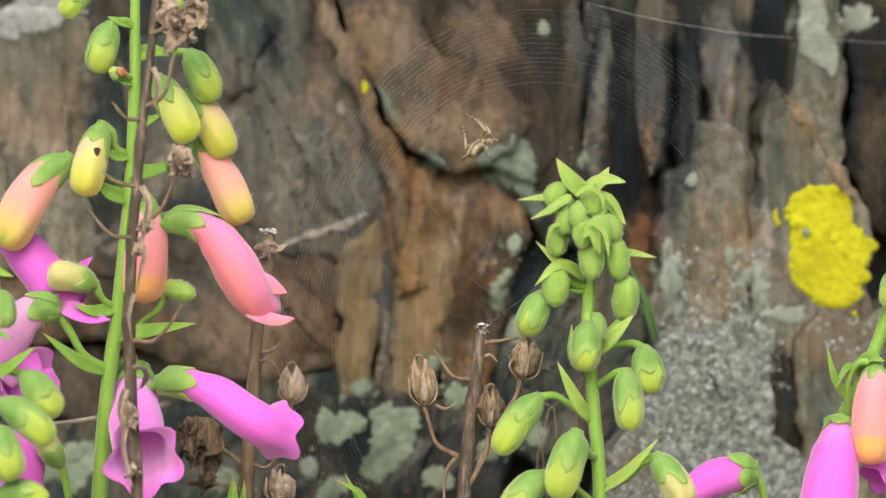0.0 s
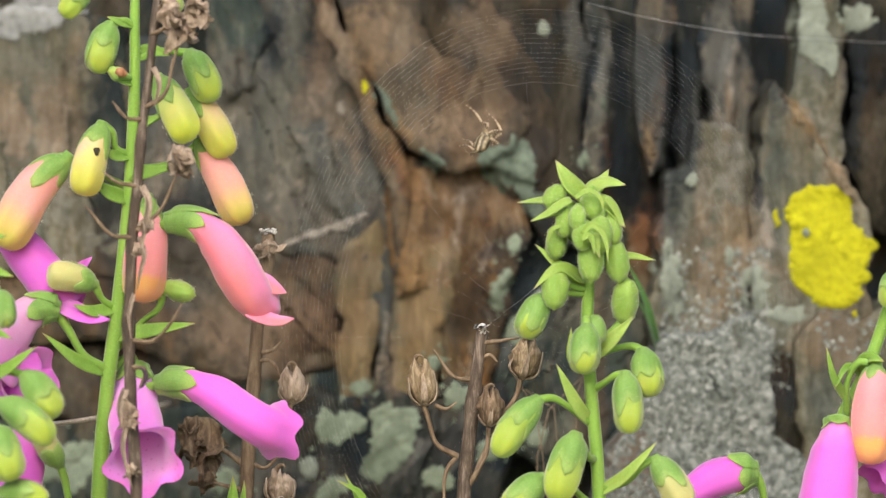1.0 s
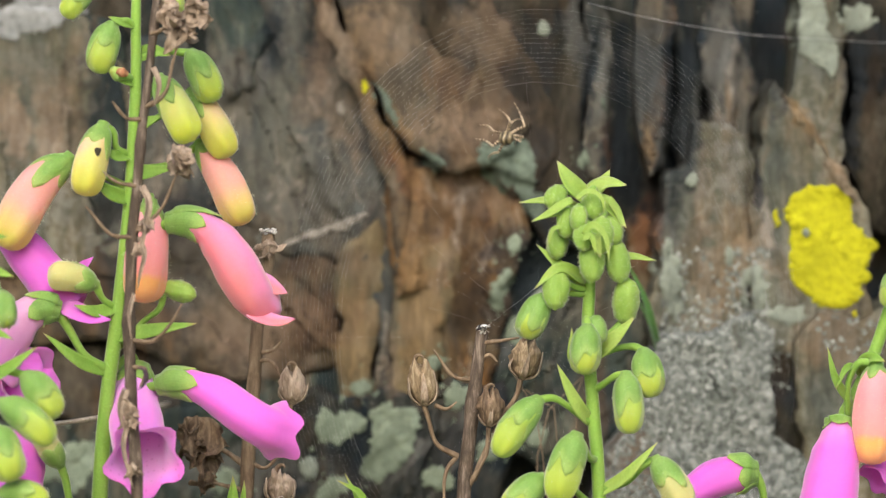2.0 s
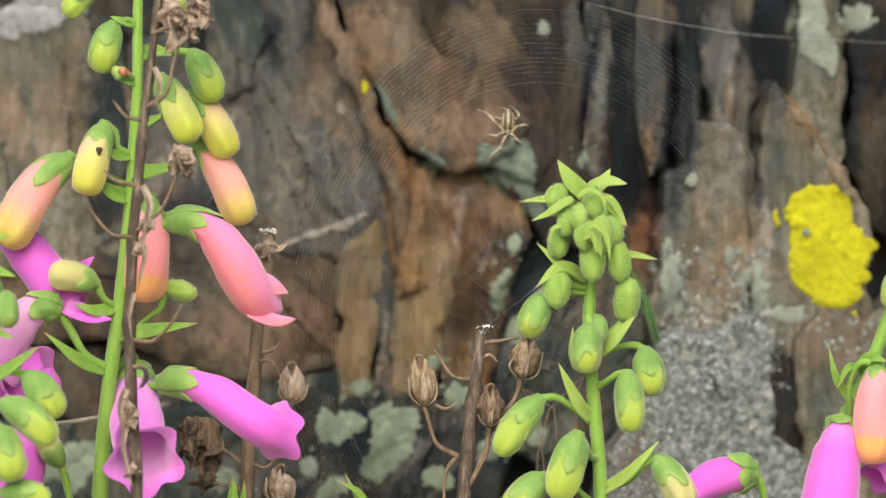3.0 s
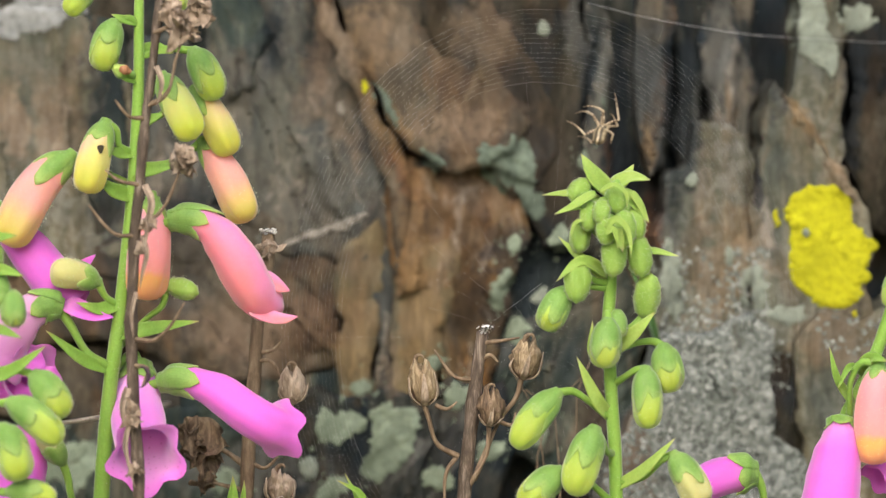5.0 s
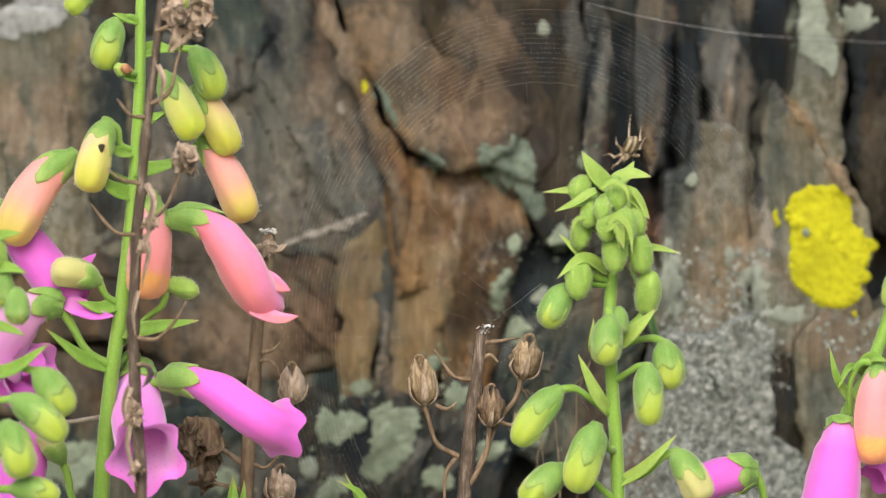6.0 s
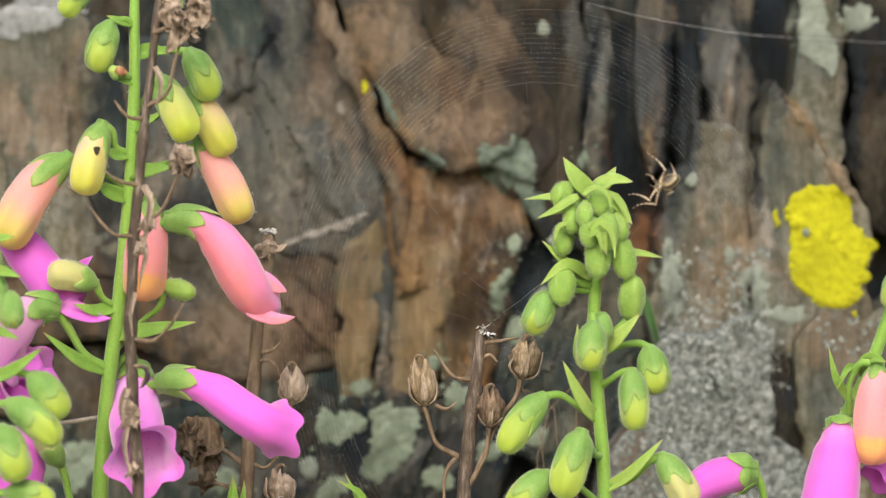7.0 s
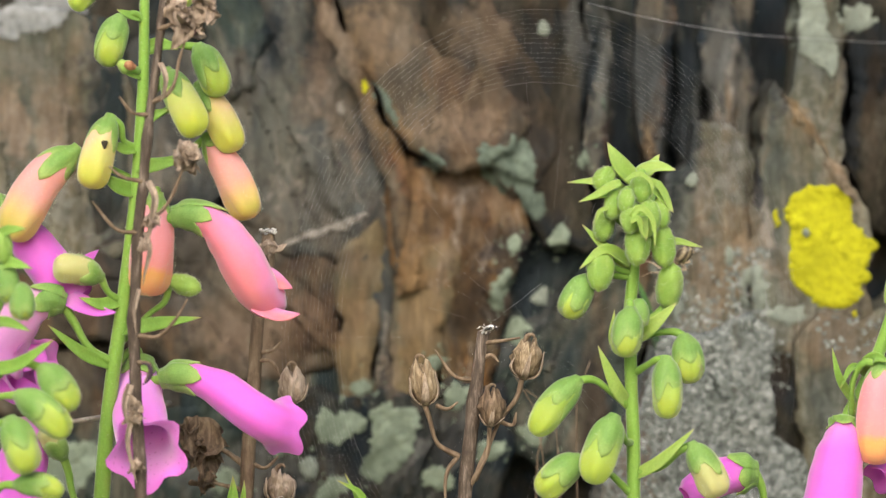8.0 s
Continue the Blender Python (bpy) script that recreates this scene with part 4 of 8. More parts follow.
def capsule(plant, stalk, base, tip, width, material=None):
    """A ripe seed case: ribbed egg with a split tip, dry sepals round its foot."""
    base, tip, width = Vector(base), Vector(tip), width * 0.9
    spine = Spine([base, base.lerp(tip, 0.5) + Vector((0.0004, 0, 0)), tip], 16)
    shell, seg, rings, last = Shell(), 26, 16, None
    for i in range(1, rings + 1):
        v = i / rings
        p, d, s, b = spine.at(v)
        r = width / 2 * between([(0, 0.28), (0.22, 0.80), (0.5, 1.0), (0.74, 0.92), (0.9, 0.74), (1.0, 0.56)], v)
        ring = []
        for j in range(seg):
            a = math.tau * j / seg
            rib = 1 + 0.22 * noise.noise(q_noise(a, v, width)) + 0.06 * math.cos(4 * a) + 0.11 * math.cos(8 * a + 3 * noise.noise(Vector((v * 3, width * 800, 0)))) + 0.2 * noise.noise(Vector((math.cos(a) * 3.5, math.sin(a) * 3.5, v * 6 + width * 700))) + 0.16 * noise.noise(Vector((a, v * 4, width * 900)))
            q = s * math.cos(a) + b * math.sin(a)
            ring.append(shell.add(p + q * r * rib + d * (0.6 * width * noise.noise(Vector((math.cos(a) * 2.4, math.sin(a) * 2.4, width * 5000))) * max(0.0, (v - 0.7) / 0.3)), j / seg, v))
        if last:
            shell.bridge(last, ring)
        else:
            shell.fan(ring, shell.add(base, 0.5, 0), True)
        last = ring
    shell.fan(last, shell.add(spine.at(0.8)[0], 0.5, 1))
    case = part("seed_case", shell, material or DRY_STRAW, plant, "split brown seed capsule", base)
    p, d, s, b = spine.at(0.02)
    for k in range(5):
        a = math.tau * k / 5 + 0.4
        q = s * math.cos(a) + b * math.sin(a)
        length = (tip - base).length
        sepal = blade([p + q * width * 0.12, p + q * width * 0.50 + d * length * 0.24, p + q * width * random.uniform(0.44, 0.66) + d * length * random.uniform(0.3, 0.85)], width * random.uniform(0.2, 0.36), 0.4, face=q)
        part("dry_sepal", sepal, DRY_PETAL, case, "curled papery dry sepal", base)
    hook = Vector((random.choice((-1, 1)) * 0.7, -0.4, 0.2))
    beak = [spine.at(0.8)[0] - hook * width * 0.2, tip - hook * width * 0.24 + d * width * 0.10, tip - hook * width * 0.12 + d * width * 0.28, tip + hook * width * 0.12 + d * width * 0.26, tip + hook * width * 0.22 + d * width * 0.14]
    part("beak", sweep(beak, [(0, width * 0.14), (0.5, width * 0.09), (1, width * 0.04)], 8, 14, 0.3), DRY_TWIG, case, "dry hooked beak")
    if stalk:
        part("seed_stalk", sweep([Vector(q) for q in stalk] + [base], [(0, 0.0011), (0.5, 0.0007), (1, 0.0009)], 8, 18, 0.2), DRY_TWIG, case)
    return case


def twig(plant, points, width=0.0011, material=None):
    return part("twig", sweep(points, [(0, width), (0.6, width * 0.7), (1, width * 0.4)], 8, 16, 0.25), material or DRY_TWIG, plant)


# ---- the rock face and the ground ----
def rock_height(x, z, seed, rough, strata, lean):
    """Relief of a split slate surface, metres towards the viewer."""
    t = radians(lean)
    a = x * math.cos(t) - z * math.sin(t)
    along = x * math.sin(t) + z * math.cos(t)
    p = Vector((a * 60, along * 14, seed))
    steps = noise.noise(p) + 0.5 * noise.noise(p * 2.3)
    ledge = math.floor(steps * 3.0) / 3.0
    h = strata * (0.35 * ledge + 0.3 * steps)
    cell = noise.voronoi(Vector((a * 42 + 0.3 * steps, along * 13 + seed * 5, seed)))[1][0]
    pick = noise.cell_vector(cell * 91.7)
    h += strata * (0.55 * pick.x + 9.0 * pick.y * (a - cell.x / 42) + 5.0 * pick.z * (along - (cell.y - seed * 5) / 13))
    ways, spots = noise.voronoi(Vector((a * 105 + steps, along * 38, seed * 2)))
    chip = noise.cell_vector(spots[0] * 57.3)
    h += strata * 0.20 * chip.x
    h -= strata * 0.22 * max(0.0, 1 - (ways[1] - ways[0]) / 0.22) * max(0.0, chip.z + 0.2)
    q = Vector((x, z, seed * 0.3))
    return h + rough * (noise.fractal(q * 30, 1.0, 2.1, 4) * 0.9 + 0.25 * noise.noise(q * 130))


def ragged(points, amount, rounds, seed):
    """Breaks the straight sides of an outline into uneven ones."""
    pts = [Vector(p) for p in points]
    for k in range(rounds):
        out = []
        for a, b in zip(pts, pts[1:] + pts[:1]):
            side = (b - a)
            out.append(a)
            if side.length > 0.0016:
                m = (a + b) / 2
                kick = noise.noise(Vector((m.x * 230, m.y * 230, seed + k * 3.7)))
                out.append(m + Vector((-side.y, side.x)) * amount * kick)
        pts = out
    return pts


ROCK_SKIN = []


def stone(parent, outline, depth, material, tilt=(0.0, 0.0), rough=0.0022, strata=0.004, lean=0.0, thick=0.05, cell=0.0015, seed=0.0, label=""):
    """A slab of the face: uneven outline, split front, real sides."""
    middle = sum((Vector(p) for p in outline), Vector((0, 0))) / len(outline)
    from_edge = ragged([Vector(p) + (Vector(p) - middle).normalized() * 0.0013 for p in outline], 0.26, 6, seed)
    xs, zs = [p.x for p in from_edge], [p.y for p in from_edge]
    mx, mz = sum(xs) / len(xs), sum(zs) / len(zs)
    pts = [Vector((p.x, p.y)) for p in from_edge]
    count = len(pts)
    ex, ez = np.array(xs), np.array(zs)
    fx, fz = np.roll(ex, -1), np.roll(ez, -1)

    def inside(x, z):
        cross = ((ez > z) != (fz > z)) & (x < (fx - ex) * (z - ez) / np.where(fz == ez, 1e-9, fz - ez) + ex)
        return bool(cross.sum() % 2)

    def rim(x, z):
        dx, dz = fx - ex, fz - ez
        t = np.clip(((x - ex) * dx + (z - ez) * dz) / np.maximum(dx * dx + dz * dz, 1e-12), 0, 1)
        return float(np.sqrt(((ex + t * dx - x) ** 2 + (ez + t * dz - z) ** 2).min()))

    gx = np.arange(min(xs), max(xs), cell)
    gz = np.arange(min(zs), max(zs), cell)
    near = {}
    for i, x in enumerate(gx):
        for j, z in enumerate(gz):
            px, pz = x + random.uniform(-0.3, 0.3) * cell, z + random.uniform(-0.3, 0.3) * cell
            if inside(px, pz):
                gap = rim(px, pz)
                if gap > cell * 0.45:
                    near[len(pts)] = gap
                    pts.append(Vector((px, pz)))
    edges = [(i, (i + 1) % count) for i in range(count)]
    flat, _, faces, origin, _, _ = geometry.delaunay_2d_cdt(pts, edges, [list(range(count))], 1, 1e-6)
    shell = Shell()
    for k, p in enumerate(flat):
        source = origin[k][0] if origin[k] else 0
        round_off = 0.0018 * math.exp(-near.get(source, 0.0) / 0.0009)
        y = depth + tilt[0] * (p.x - mx) + tilt[1] * (p.y - mz) - rock_height(p.x, p.y, seed, rough, strata, lean) + round_off
        shell.add((p.x, y, p.y), p.x * 10, p.y * 10)
    front = []
    for f in faces:
        a, b, c = (flat[i] for i in f[:3])
        turn = (b - a).cross(c - a)
        front.append(tuple(f) if turn > 0 else tuple(reversed(f)))
    shell.faces.extend(front)
    used = {}
    for f in front:
        for a, b in zip(f, f[1:] + f[:1]):
            used[(a, b)] = 1
    back = {}
    for (a, b) in list(used):
        if (b, a) not in used:
            for i in (a, b):
                if i not in back:
                    p = shell.verts[i]
                    back[i] = shell.add((p.x + (p.x - mx) * 0.04, depth + thick, p.z + (p.z - mz) * 0.04), p.x * 10, p.z * 10)
            shell.faces.append((b, a, back[a], back[b]))
    ROCK_SKIN.append((list(shell.verts), [f for f in front]))
    return part("stone", shell, material, parent, label, (mx, depth, mz), sharp=32)


# The bulk of the outcrop, far wider than the view.
shell = Shell()
cols, rows = 90, 70
grid = []
for j in range(rows + 1):
    row = []
    for i in range(cols + 1):
        s, t = i / cols * 2 - 1, j / rows
        x = 0.28 * s + 1.5 * s ** 5
        z = 1.25 * t if t < 0.2 else (0.25 + 0.5 * (t - 0.2) / 0.6 if t < 0.8 else 0.75 + 0.7 * (t - 0.8) / 0.2)
        y = 0.212 - rock_height(x, z, 3.0, 0.006, 0.010, 6) + 0.12 * abs(s) ** 5 + (0.35 * max(0.0, (z - 0.75)) ** 1.2)
        row.append(shell.add((x, y, z - 0.02), x * 10, z * 10))
    grid.append(row)
for a, b in zip(grid, grid[1:]):
    shell.bridge(a, b, False)
rear = [[shell.add((shell.verts[row[0]].x, 1.3, shell.verts[row[0]].z)), shell.add((shell.verts[row[-1]].x, 1.3, shell.verts[row[-1]].z))] for row in grid]
for a, b, c, d in zip(grid, grid[1:], rear, rear[1:]):
    shell.faces.append((a[0], b[0], d[0], c[0]))
    shell.faces.append((b[-1], a[-1], c[1], d[1]))
shell.faces.append(tuple(grid[-1]) + (rear[-1][1], rear[-1][0]))
ROCK_SKIN.append((list(shell.verts), list(shell.faces[: cols * rows])))
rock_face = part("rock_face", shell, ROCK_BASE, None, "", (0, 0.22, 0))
tagged(rock_face, "steep slate outcrop of split brown, rusty and blue-grey stone", "rock face", kind="structure")

shell = Shell()
rings = []
for k in range(26):
    r = 0.02 + 0.12 * k if k < 14 else 1.7 * 1.75 ** (k - 13)
    rings.append([shell.add((r * math.cos(math.tau * j / 48), r * math.sin(math.tau * j / 48) - 0.3, 0.012 * noise.noise(Vector((r * math.cos(math.tau * j / 48), r * math.sin(math.tau * j / 48), 0)) * 5)), r, j / 48) for j in range(48)])
for a, b in zip(rings, rings[1:]):
    shell.bridge(b, a)
shell.fan(rings[0], shell.add((0, -0.3, 0)), False)
# unseen; its paleness is made up to light the plants from below
ground = part("ground", shell, SOIL, None, "", (0, 0, 0))
tagged(ground, "unseen ground below the rock, paled to bounce light up", "ground", kind="structure")

stone(rock_face, [(-0.0421, 0.6012), (0.0013, 0.6012), (0.0125, 0.5819), (0.0239, 0.5625), (0.0325, 0.5486), (0.0260, 0.5372), (0.0142, 0.5325), (0.0034, 0.5299), (-0.0105, 0.5385), (-0.0170, 0.5453), (-0.0267, 0.5647)], 0.1775, ROCK_BROWN, (0.02, 0.10), strata=0.003, lean=-30, seed=1.0, label="broad brown overhanging slab")
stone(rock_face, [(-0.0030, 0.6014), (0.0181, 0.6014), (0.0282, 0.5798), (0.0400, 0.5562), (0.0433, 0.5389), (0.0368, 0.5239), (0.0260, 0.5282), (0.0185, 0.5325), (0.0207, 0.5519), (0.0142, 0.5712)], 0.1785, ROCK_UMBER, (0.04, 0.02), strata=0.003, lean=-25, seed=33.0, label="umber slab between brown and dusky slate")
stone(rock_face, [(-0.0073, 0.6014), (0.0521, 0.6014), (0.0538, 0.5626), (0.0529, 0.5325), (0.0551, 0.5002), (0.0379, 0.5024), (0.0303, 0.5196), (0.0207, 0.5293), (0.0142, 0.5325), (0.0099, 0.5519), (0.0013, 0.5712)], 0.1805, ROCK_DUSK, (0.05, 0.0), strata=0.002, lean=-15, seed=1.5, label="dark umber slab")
stone(rock_face, [(-0.0505, 0.6008), (-0.0415, 0.6008), (-0.0287, 0.5644), (-0.0180, 0.5430), (-0.0133, 0.5302), (-0.0133, 0.5088), (-0.0163, 0.4895), (-0.0197, 0.4916), (-0.0210, 0.5238), (-0.0308, 0.5516), (-0.0448, 0.5816)], 0.1775, ROCK_BROWN, (0.25, 0), strata=0.002, lean=-30, seed=2.0, label="long brown splinter along a crack")
stone(rock_face, [(-0.0877, 0.6022), (-0.0512, 0.6022), (-0.0454, 0.5827), (-0.0313, 0.5523), (-0.0182, 0.5263), (-0.0150, 0.5024), (-0.0313, 0.4959), (-0.0573, 0.4980), (-0.0790, 0.5067), (-0.0877, 0.5415)], 0.192, ROCK_GREY, (-0.08, 0.06), lean=-20, seed=3.0, label="grey sloping slab")
stone(rock_face, [(-0.1871, 0.5868), (-0.1503, 0.5912), (-0.1340, 0.5868), (-0.1210, 0.5630), (-0.1189, 0.5045), (-0.1438, 0.4916), (-0.1871, 0.4937)], 0.188, ROCK_PALE, (0.06, 0), strata=0.004, seed=4.0)
stone(rock_face, [(-0.1367, 0.5889), (-0.1252, 0.5867), (-0.1215, 0.5629), (-0.1207, 0.5240), (-0.1241, 0.4937), (-0.1332, 0.4948), (-0.1354, 0.5413)], 0.1895, ROCK_DIAGONAL, (0.05, 0), strata=0.004, lean=3, seed=26.0, label="dark blue-grey band of slate")
stone(rock_face, [(-0.0892, 0.6020), (-0.0712, 0.6020), (-0.0663, 0.5825), (-0.0723, 0.5630), (-0.0831, 0.5587), (-0.0892, 0.5738)], 0.1925, ROCK_DIAGONAL, (0.05, 0.1), strata=0.004, lean=-20, seed=27.0, label="dark blue-grey wedge of slate")
stone(rock_face, [(-0.0678, 0.5629), (-0.0516, 0.5845), (-0.0419, 0.5629), (-0.0430, 0.5391), (-0.0527, 0.5240), (-0.0678, 0.5305)], 0.1945, ROCK_BROWN, (-0.10, 0.05), strata=0.002, lean=-30, seed=28.0)
stone(rock_face, [(-0.0398, 0.5543), (-0.0311, 0.5489), (-0.0203, 0.5240), (-0.0268, 0.5045), (-0.0398, 0.5002), (-0.0452, 0.5240)], 0.193, ROCK_DIAGONAL, (0.1, 0.0), strata=0.004, lean=-18, seed=29.0, label="shadowed blue-grey slate beside the splinter")
stone(rock_face, [(-0.1218, 0.5765), (-0.0989, 0.5808), (-0.0858, 0.5612), (-0.0837, 0.5242), (-0.0989, 0.5046), (-0.1196, 0.5089)], 0.2, ROCK_GREY, lean=4, seed=5.0)
stone(rock_face, [(-0.1880, 0.5002), (-0.1445, 0.4980), (-0.1184, 0.5154), (-0.0792, 0.5144), (-0.0574, 0.5078), (-0.0392, 0.5035), (-0.0422, 0.4741), (-0.0400, 0.4567), (-0.0574, 0.4513), (-0.1053, 0.4567), (-0.1532, 0.4632), (-0.1880, 0.4654)], 0.191, ROCK_BROWN, (0, -0.10), lean=-50, seed=6.0)
stone(rock_face, [(-0.0419, 0.4862), (-0.0388, 0.4981), (-0.0319, 0.5035), (-0.0250, 0.5106), (-0.0233, 0.4700), (-0.0242, 0.4312), (-0.0393, 0.4312)], 0.1882, ROCK_OCHRE, (0, -0.10), strata=0.003, seed=7.0)
stone(rock_face, [(-0.0181, 0.4970), (-0.0134, 0.5024), (-0.0052, 0.5002), (0.0022, 0.5034), (0.0028, 0.4744), (0.0000, 0.4571), (-0.0043, 0.4313), (-0.0194, 0.4313), (-0.0187, 0.4744)], 0.1848, ROCK_OCHRE, (0, -0.08), strata=0.003, seed=8.0, label="ochre stained column of split stone")
stone(rock_face, [(-0.0186, 0.5293), (-0.0084, 0.5337), (0.0035, 0.5304), (0.0142, 0.5341), (0.0218, 0.5298), (0.0311, 0.5207), (0.0324, 0.5045), (0.0267, 0.4912), (0.0207, 0.4804), (0.0132, 0.4847), (0.0035, 0.4808), (-0.0063, 0.4855), (-0.0168, 0.4825), (-0.0198, 0.5088)], 0.1838, ROCK_RUST, (0.03, 0.05), strata=0.004, lean=12, seed=9.0, label="rust coloured crumbling stone")
stone(rock_face, [(0.0013, 0.4920), (0.0169, 0.4883), (0.0262, 0.4942), (0.0244, 0.4743), (0.0208, 0.4570), (0.0177, 0.4397), (-0.0030, 0.4353), (0.0004, 0.4570), (0.0028, 0.4743)], 0.1856, ROCK_RUST, (0, -0.10), strata=0.003, seed=9.5)
stone(rock_face, [(-0.0312, 0.4959), (-0.0139, 0.5230), (-0.0106, 0.5046), (-0.0172, 0.4829), (-0.0180, 0.4580), (-0.0180, 0.4380), (-0.0256, 0.4380), (-0.0250, 0.4699), (-0.0269, 0.4980)], 0.1880, ROCK_GREY, (0, -0.08), rough=0.0014, strata=0.002, seed=10.0, label="blue-grey strip between ochre columns")
stone(rock_face, [(0.0220, 0.4545), (0.0242, 0.4806), (0.0307, 0.5024), (0.0470, 0.5100), (0.0688, 0.5089), (0.0775, 0.4741), (0.0709, 0.4349), (0.0448, 0.4132), (0.0252, 0.4262)], 0.195, ROCK_DIAGONAL, (0, 0.1), strata=0.006, lean=50, seed=11.0, label="dark blue slate split aslant")
stone(rock_face, [(0.0689, 0.5068), (0.0744, 0.5122), (0.0886, 0.5100), (0.0864, 0.4653), (0.0733, 0.4631), (0.0689, 0.4915)], 0.203, ROCK_RUST, seed=12.0)
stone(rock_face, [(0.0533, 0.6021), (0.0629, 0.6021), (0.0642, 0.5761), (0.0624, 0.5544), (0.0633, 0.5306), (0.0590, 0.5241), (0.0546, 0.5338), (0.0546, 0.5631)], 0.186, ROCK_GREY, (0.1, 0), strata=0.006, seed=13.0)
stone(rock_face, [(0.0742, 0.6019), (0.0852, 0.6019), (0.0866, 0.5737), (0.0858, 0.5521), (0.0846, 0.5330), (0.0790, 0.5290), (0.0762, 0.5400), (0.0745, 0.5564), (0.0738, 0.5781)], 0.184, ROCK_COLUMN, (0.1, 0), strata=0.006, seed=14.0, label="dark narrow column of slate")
# recessed filler; its dark colour stands in for a gap's shade
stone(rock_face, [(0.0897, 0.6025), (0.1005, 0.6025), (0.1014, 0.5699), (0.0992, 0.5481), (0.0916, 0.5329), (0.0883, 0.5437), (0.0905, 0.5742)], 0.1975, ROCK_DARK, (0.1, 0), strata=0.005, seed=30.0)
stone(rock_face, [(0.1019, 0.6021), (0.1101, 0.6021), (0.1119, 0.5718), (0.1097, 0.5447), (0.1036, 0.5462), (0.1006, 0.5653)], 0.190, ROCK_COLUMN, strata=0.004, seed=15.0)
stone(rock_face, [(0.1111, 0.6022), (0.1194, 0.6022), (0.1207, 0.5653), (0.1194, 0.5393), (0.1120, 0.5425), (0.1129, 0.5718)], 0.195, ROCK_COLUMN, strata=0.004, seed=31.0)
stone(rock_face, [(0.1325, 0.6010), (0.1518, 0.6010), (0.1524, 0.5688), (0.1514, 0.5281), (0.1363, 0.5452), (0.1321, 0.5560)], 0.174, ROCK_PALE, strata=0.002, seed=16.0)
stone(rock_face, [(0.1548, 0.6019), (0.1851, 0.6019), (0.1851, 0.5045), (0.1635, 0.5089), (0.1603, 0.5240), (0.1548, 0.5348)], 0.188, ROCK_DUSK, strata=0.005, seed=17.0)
stone(rock_face, [(0.0954, 0.5467), (0.1018, 0.5462), (0.1099, 0.5441), (0.1142, 0.5381), (0.1150, 0.5087), (0.1174, 0.4938), (0.1142, 0.4576), (0.0801, 0.4533), (0.0827, 0.4917), (0.0854, 0.5275), (0.0933, 0.5317)], 0.162, ROCK_PALE, (0.05, -0.03), strata=0.003, rough=0.0015, seed=18.0, label="blunt upright slab of weathered slate")
stone(rock_face, [(0.1250, 0.5623), (0.1275, 0.5591), (0.1394, 0.5448), (0.1505, 0.5300), (0.1590, 0.5130), (0.1617, 0.4747), (0.1649, 0.4620), (0.1118, 0.4577), (0.1171, 0.4938), (0.1188, 0.5236), (0.1203, 0.5480)], 0.158, ROCK_PALE, (-0.10, -0.03), strata=0.003, rough=0.0015, lean=-12, seed=19.0, label="pointed upright slab of weathered slate")
stone(rock_face, [(0.1253, 0.5612), (0.1287, 0.5578), (0.1389, 0.5451), (0.1512, 0.5260), (0.1541, 0.5193), (0.1495, 0.5224), (0.1380, 0.5400), (0.1296, 0.5527)], 0.153, ROCK_TAN, (-0.10, 0.03), rough=0.001, strata=0.0015, lean=-35, cell=0.0016, seed=24.0, label="ochre edged splinter on the pointed slab")
stone(rock_face, [(0.0806, 0.4643), (0.1154, 0.4748), (0.1235, 0.4685), (0.1218, 0.4537), (0.1231, 0.4304), (0.1345, 0.4228), (0.1408, 0.3903), (0.0541, 0.3903), (0.0626, 0.4241), (0.0753, 0.4410)], 0.152, ROCK_LICHEN, (0, -0.12), rough=0.004, strata=0.002, seed=20.0, label="pale lichen-grown boulder")
stone(rock_face, [(0.1351, 0.4685), (0.1406, 0.4749), (0.1554, 0.4717), (0.1808, 0.4833), (0.1808, 0.3904), (0.1398, 0.3904), (0.1360, 0.4242), (0.1339, 0.4474)], 0.151, ROCK_PALE, (0, -0.10), rough=0.003, strata=0.003, seed=25.0, label="bare olive brown slab beside the lichen")
# shallow brown inset; the hollow's shade is put into its dark colour
stone(rock_face, [(0.1197, 0.4725), (0.1400, 0.4746), (0.1422, 0.4170), (0.1187, 0.4170)], 0.162, ROCK_DUSK, rough=0.002, strata=0.003, seed=32.0, label="dark brown stone that paints a shaded hollow")
stone(rock_face, [(-0.1536, 0.4620), (-0.1056, 0.4566), (-0.0990, 0.4435), (-0.1078, 0.4337), (-0.1514, 0.4359), (-0.1885, 0.4391), (-0.1885, 0.4631)], 0.203, ROCK_BROWN, seed=21.0)
stone(rock_face, [(-0.1880, 0.4328), (-0.1314, 0.4338), (-0.0988, 0.4393), (-0.0792, 0.4306), (-0.0727, 0.3871), (-0.1880, 0.3871)], 0.2, ROCK_DIAGONAL, (0, -0.1), lean=35, seed=22.0)
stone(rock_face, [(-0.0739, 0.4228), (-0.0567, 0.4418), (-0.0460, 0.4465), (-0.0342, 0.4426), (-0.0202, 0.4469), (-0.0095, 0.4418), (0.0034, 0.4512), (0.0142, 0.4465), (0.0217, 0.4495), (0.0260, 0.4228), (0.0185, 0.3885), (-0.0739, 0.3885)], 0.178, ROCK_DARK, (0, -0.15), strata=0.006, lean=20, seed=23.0)

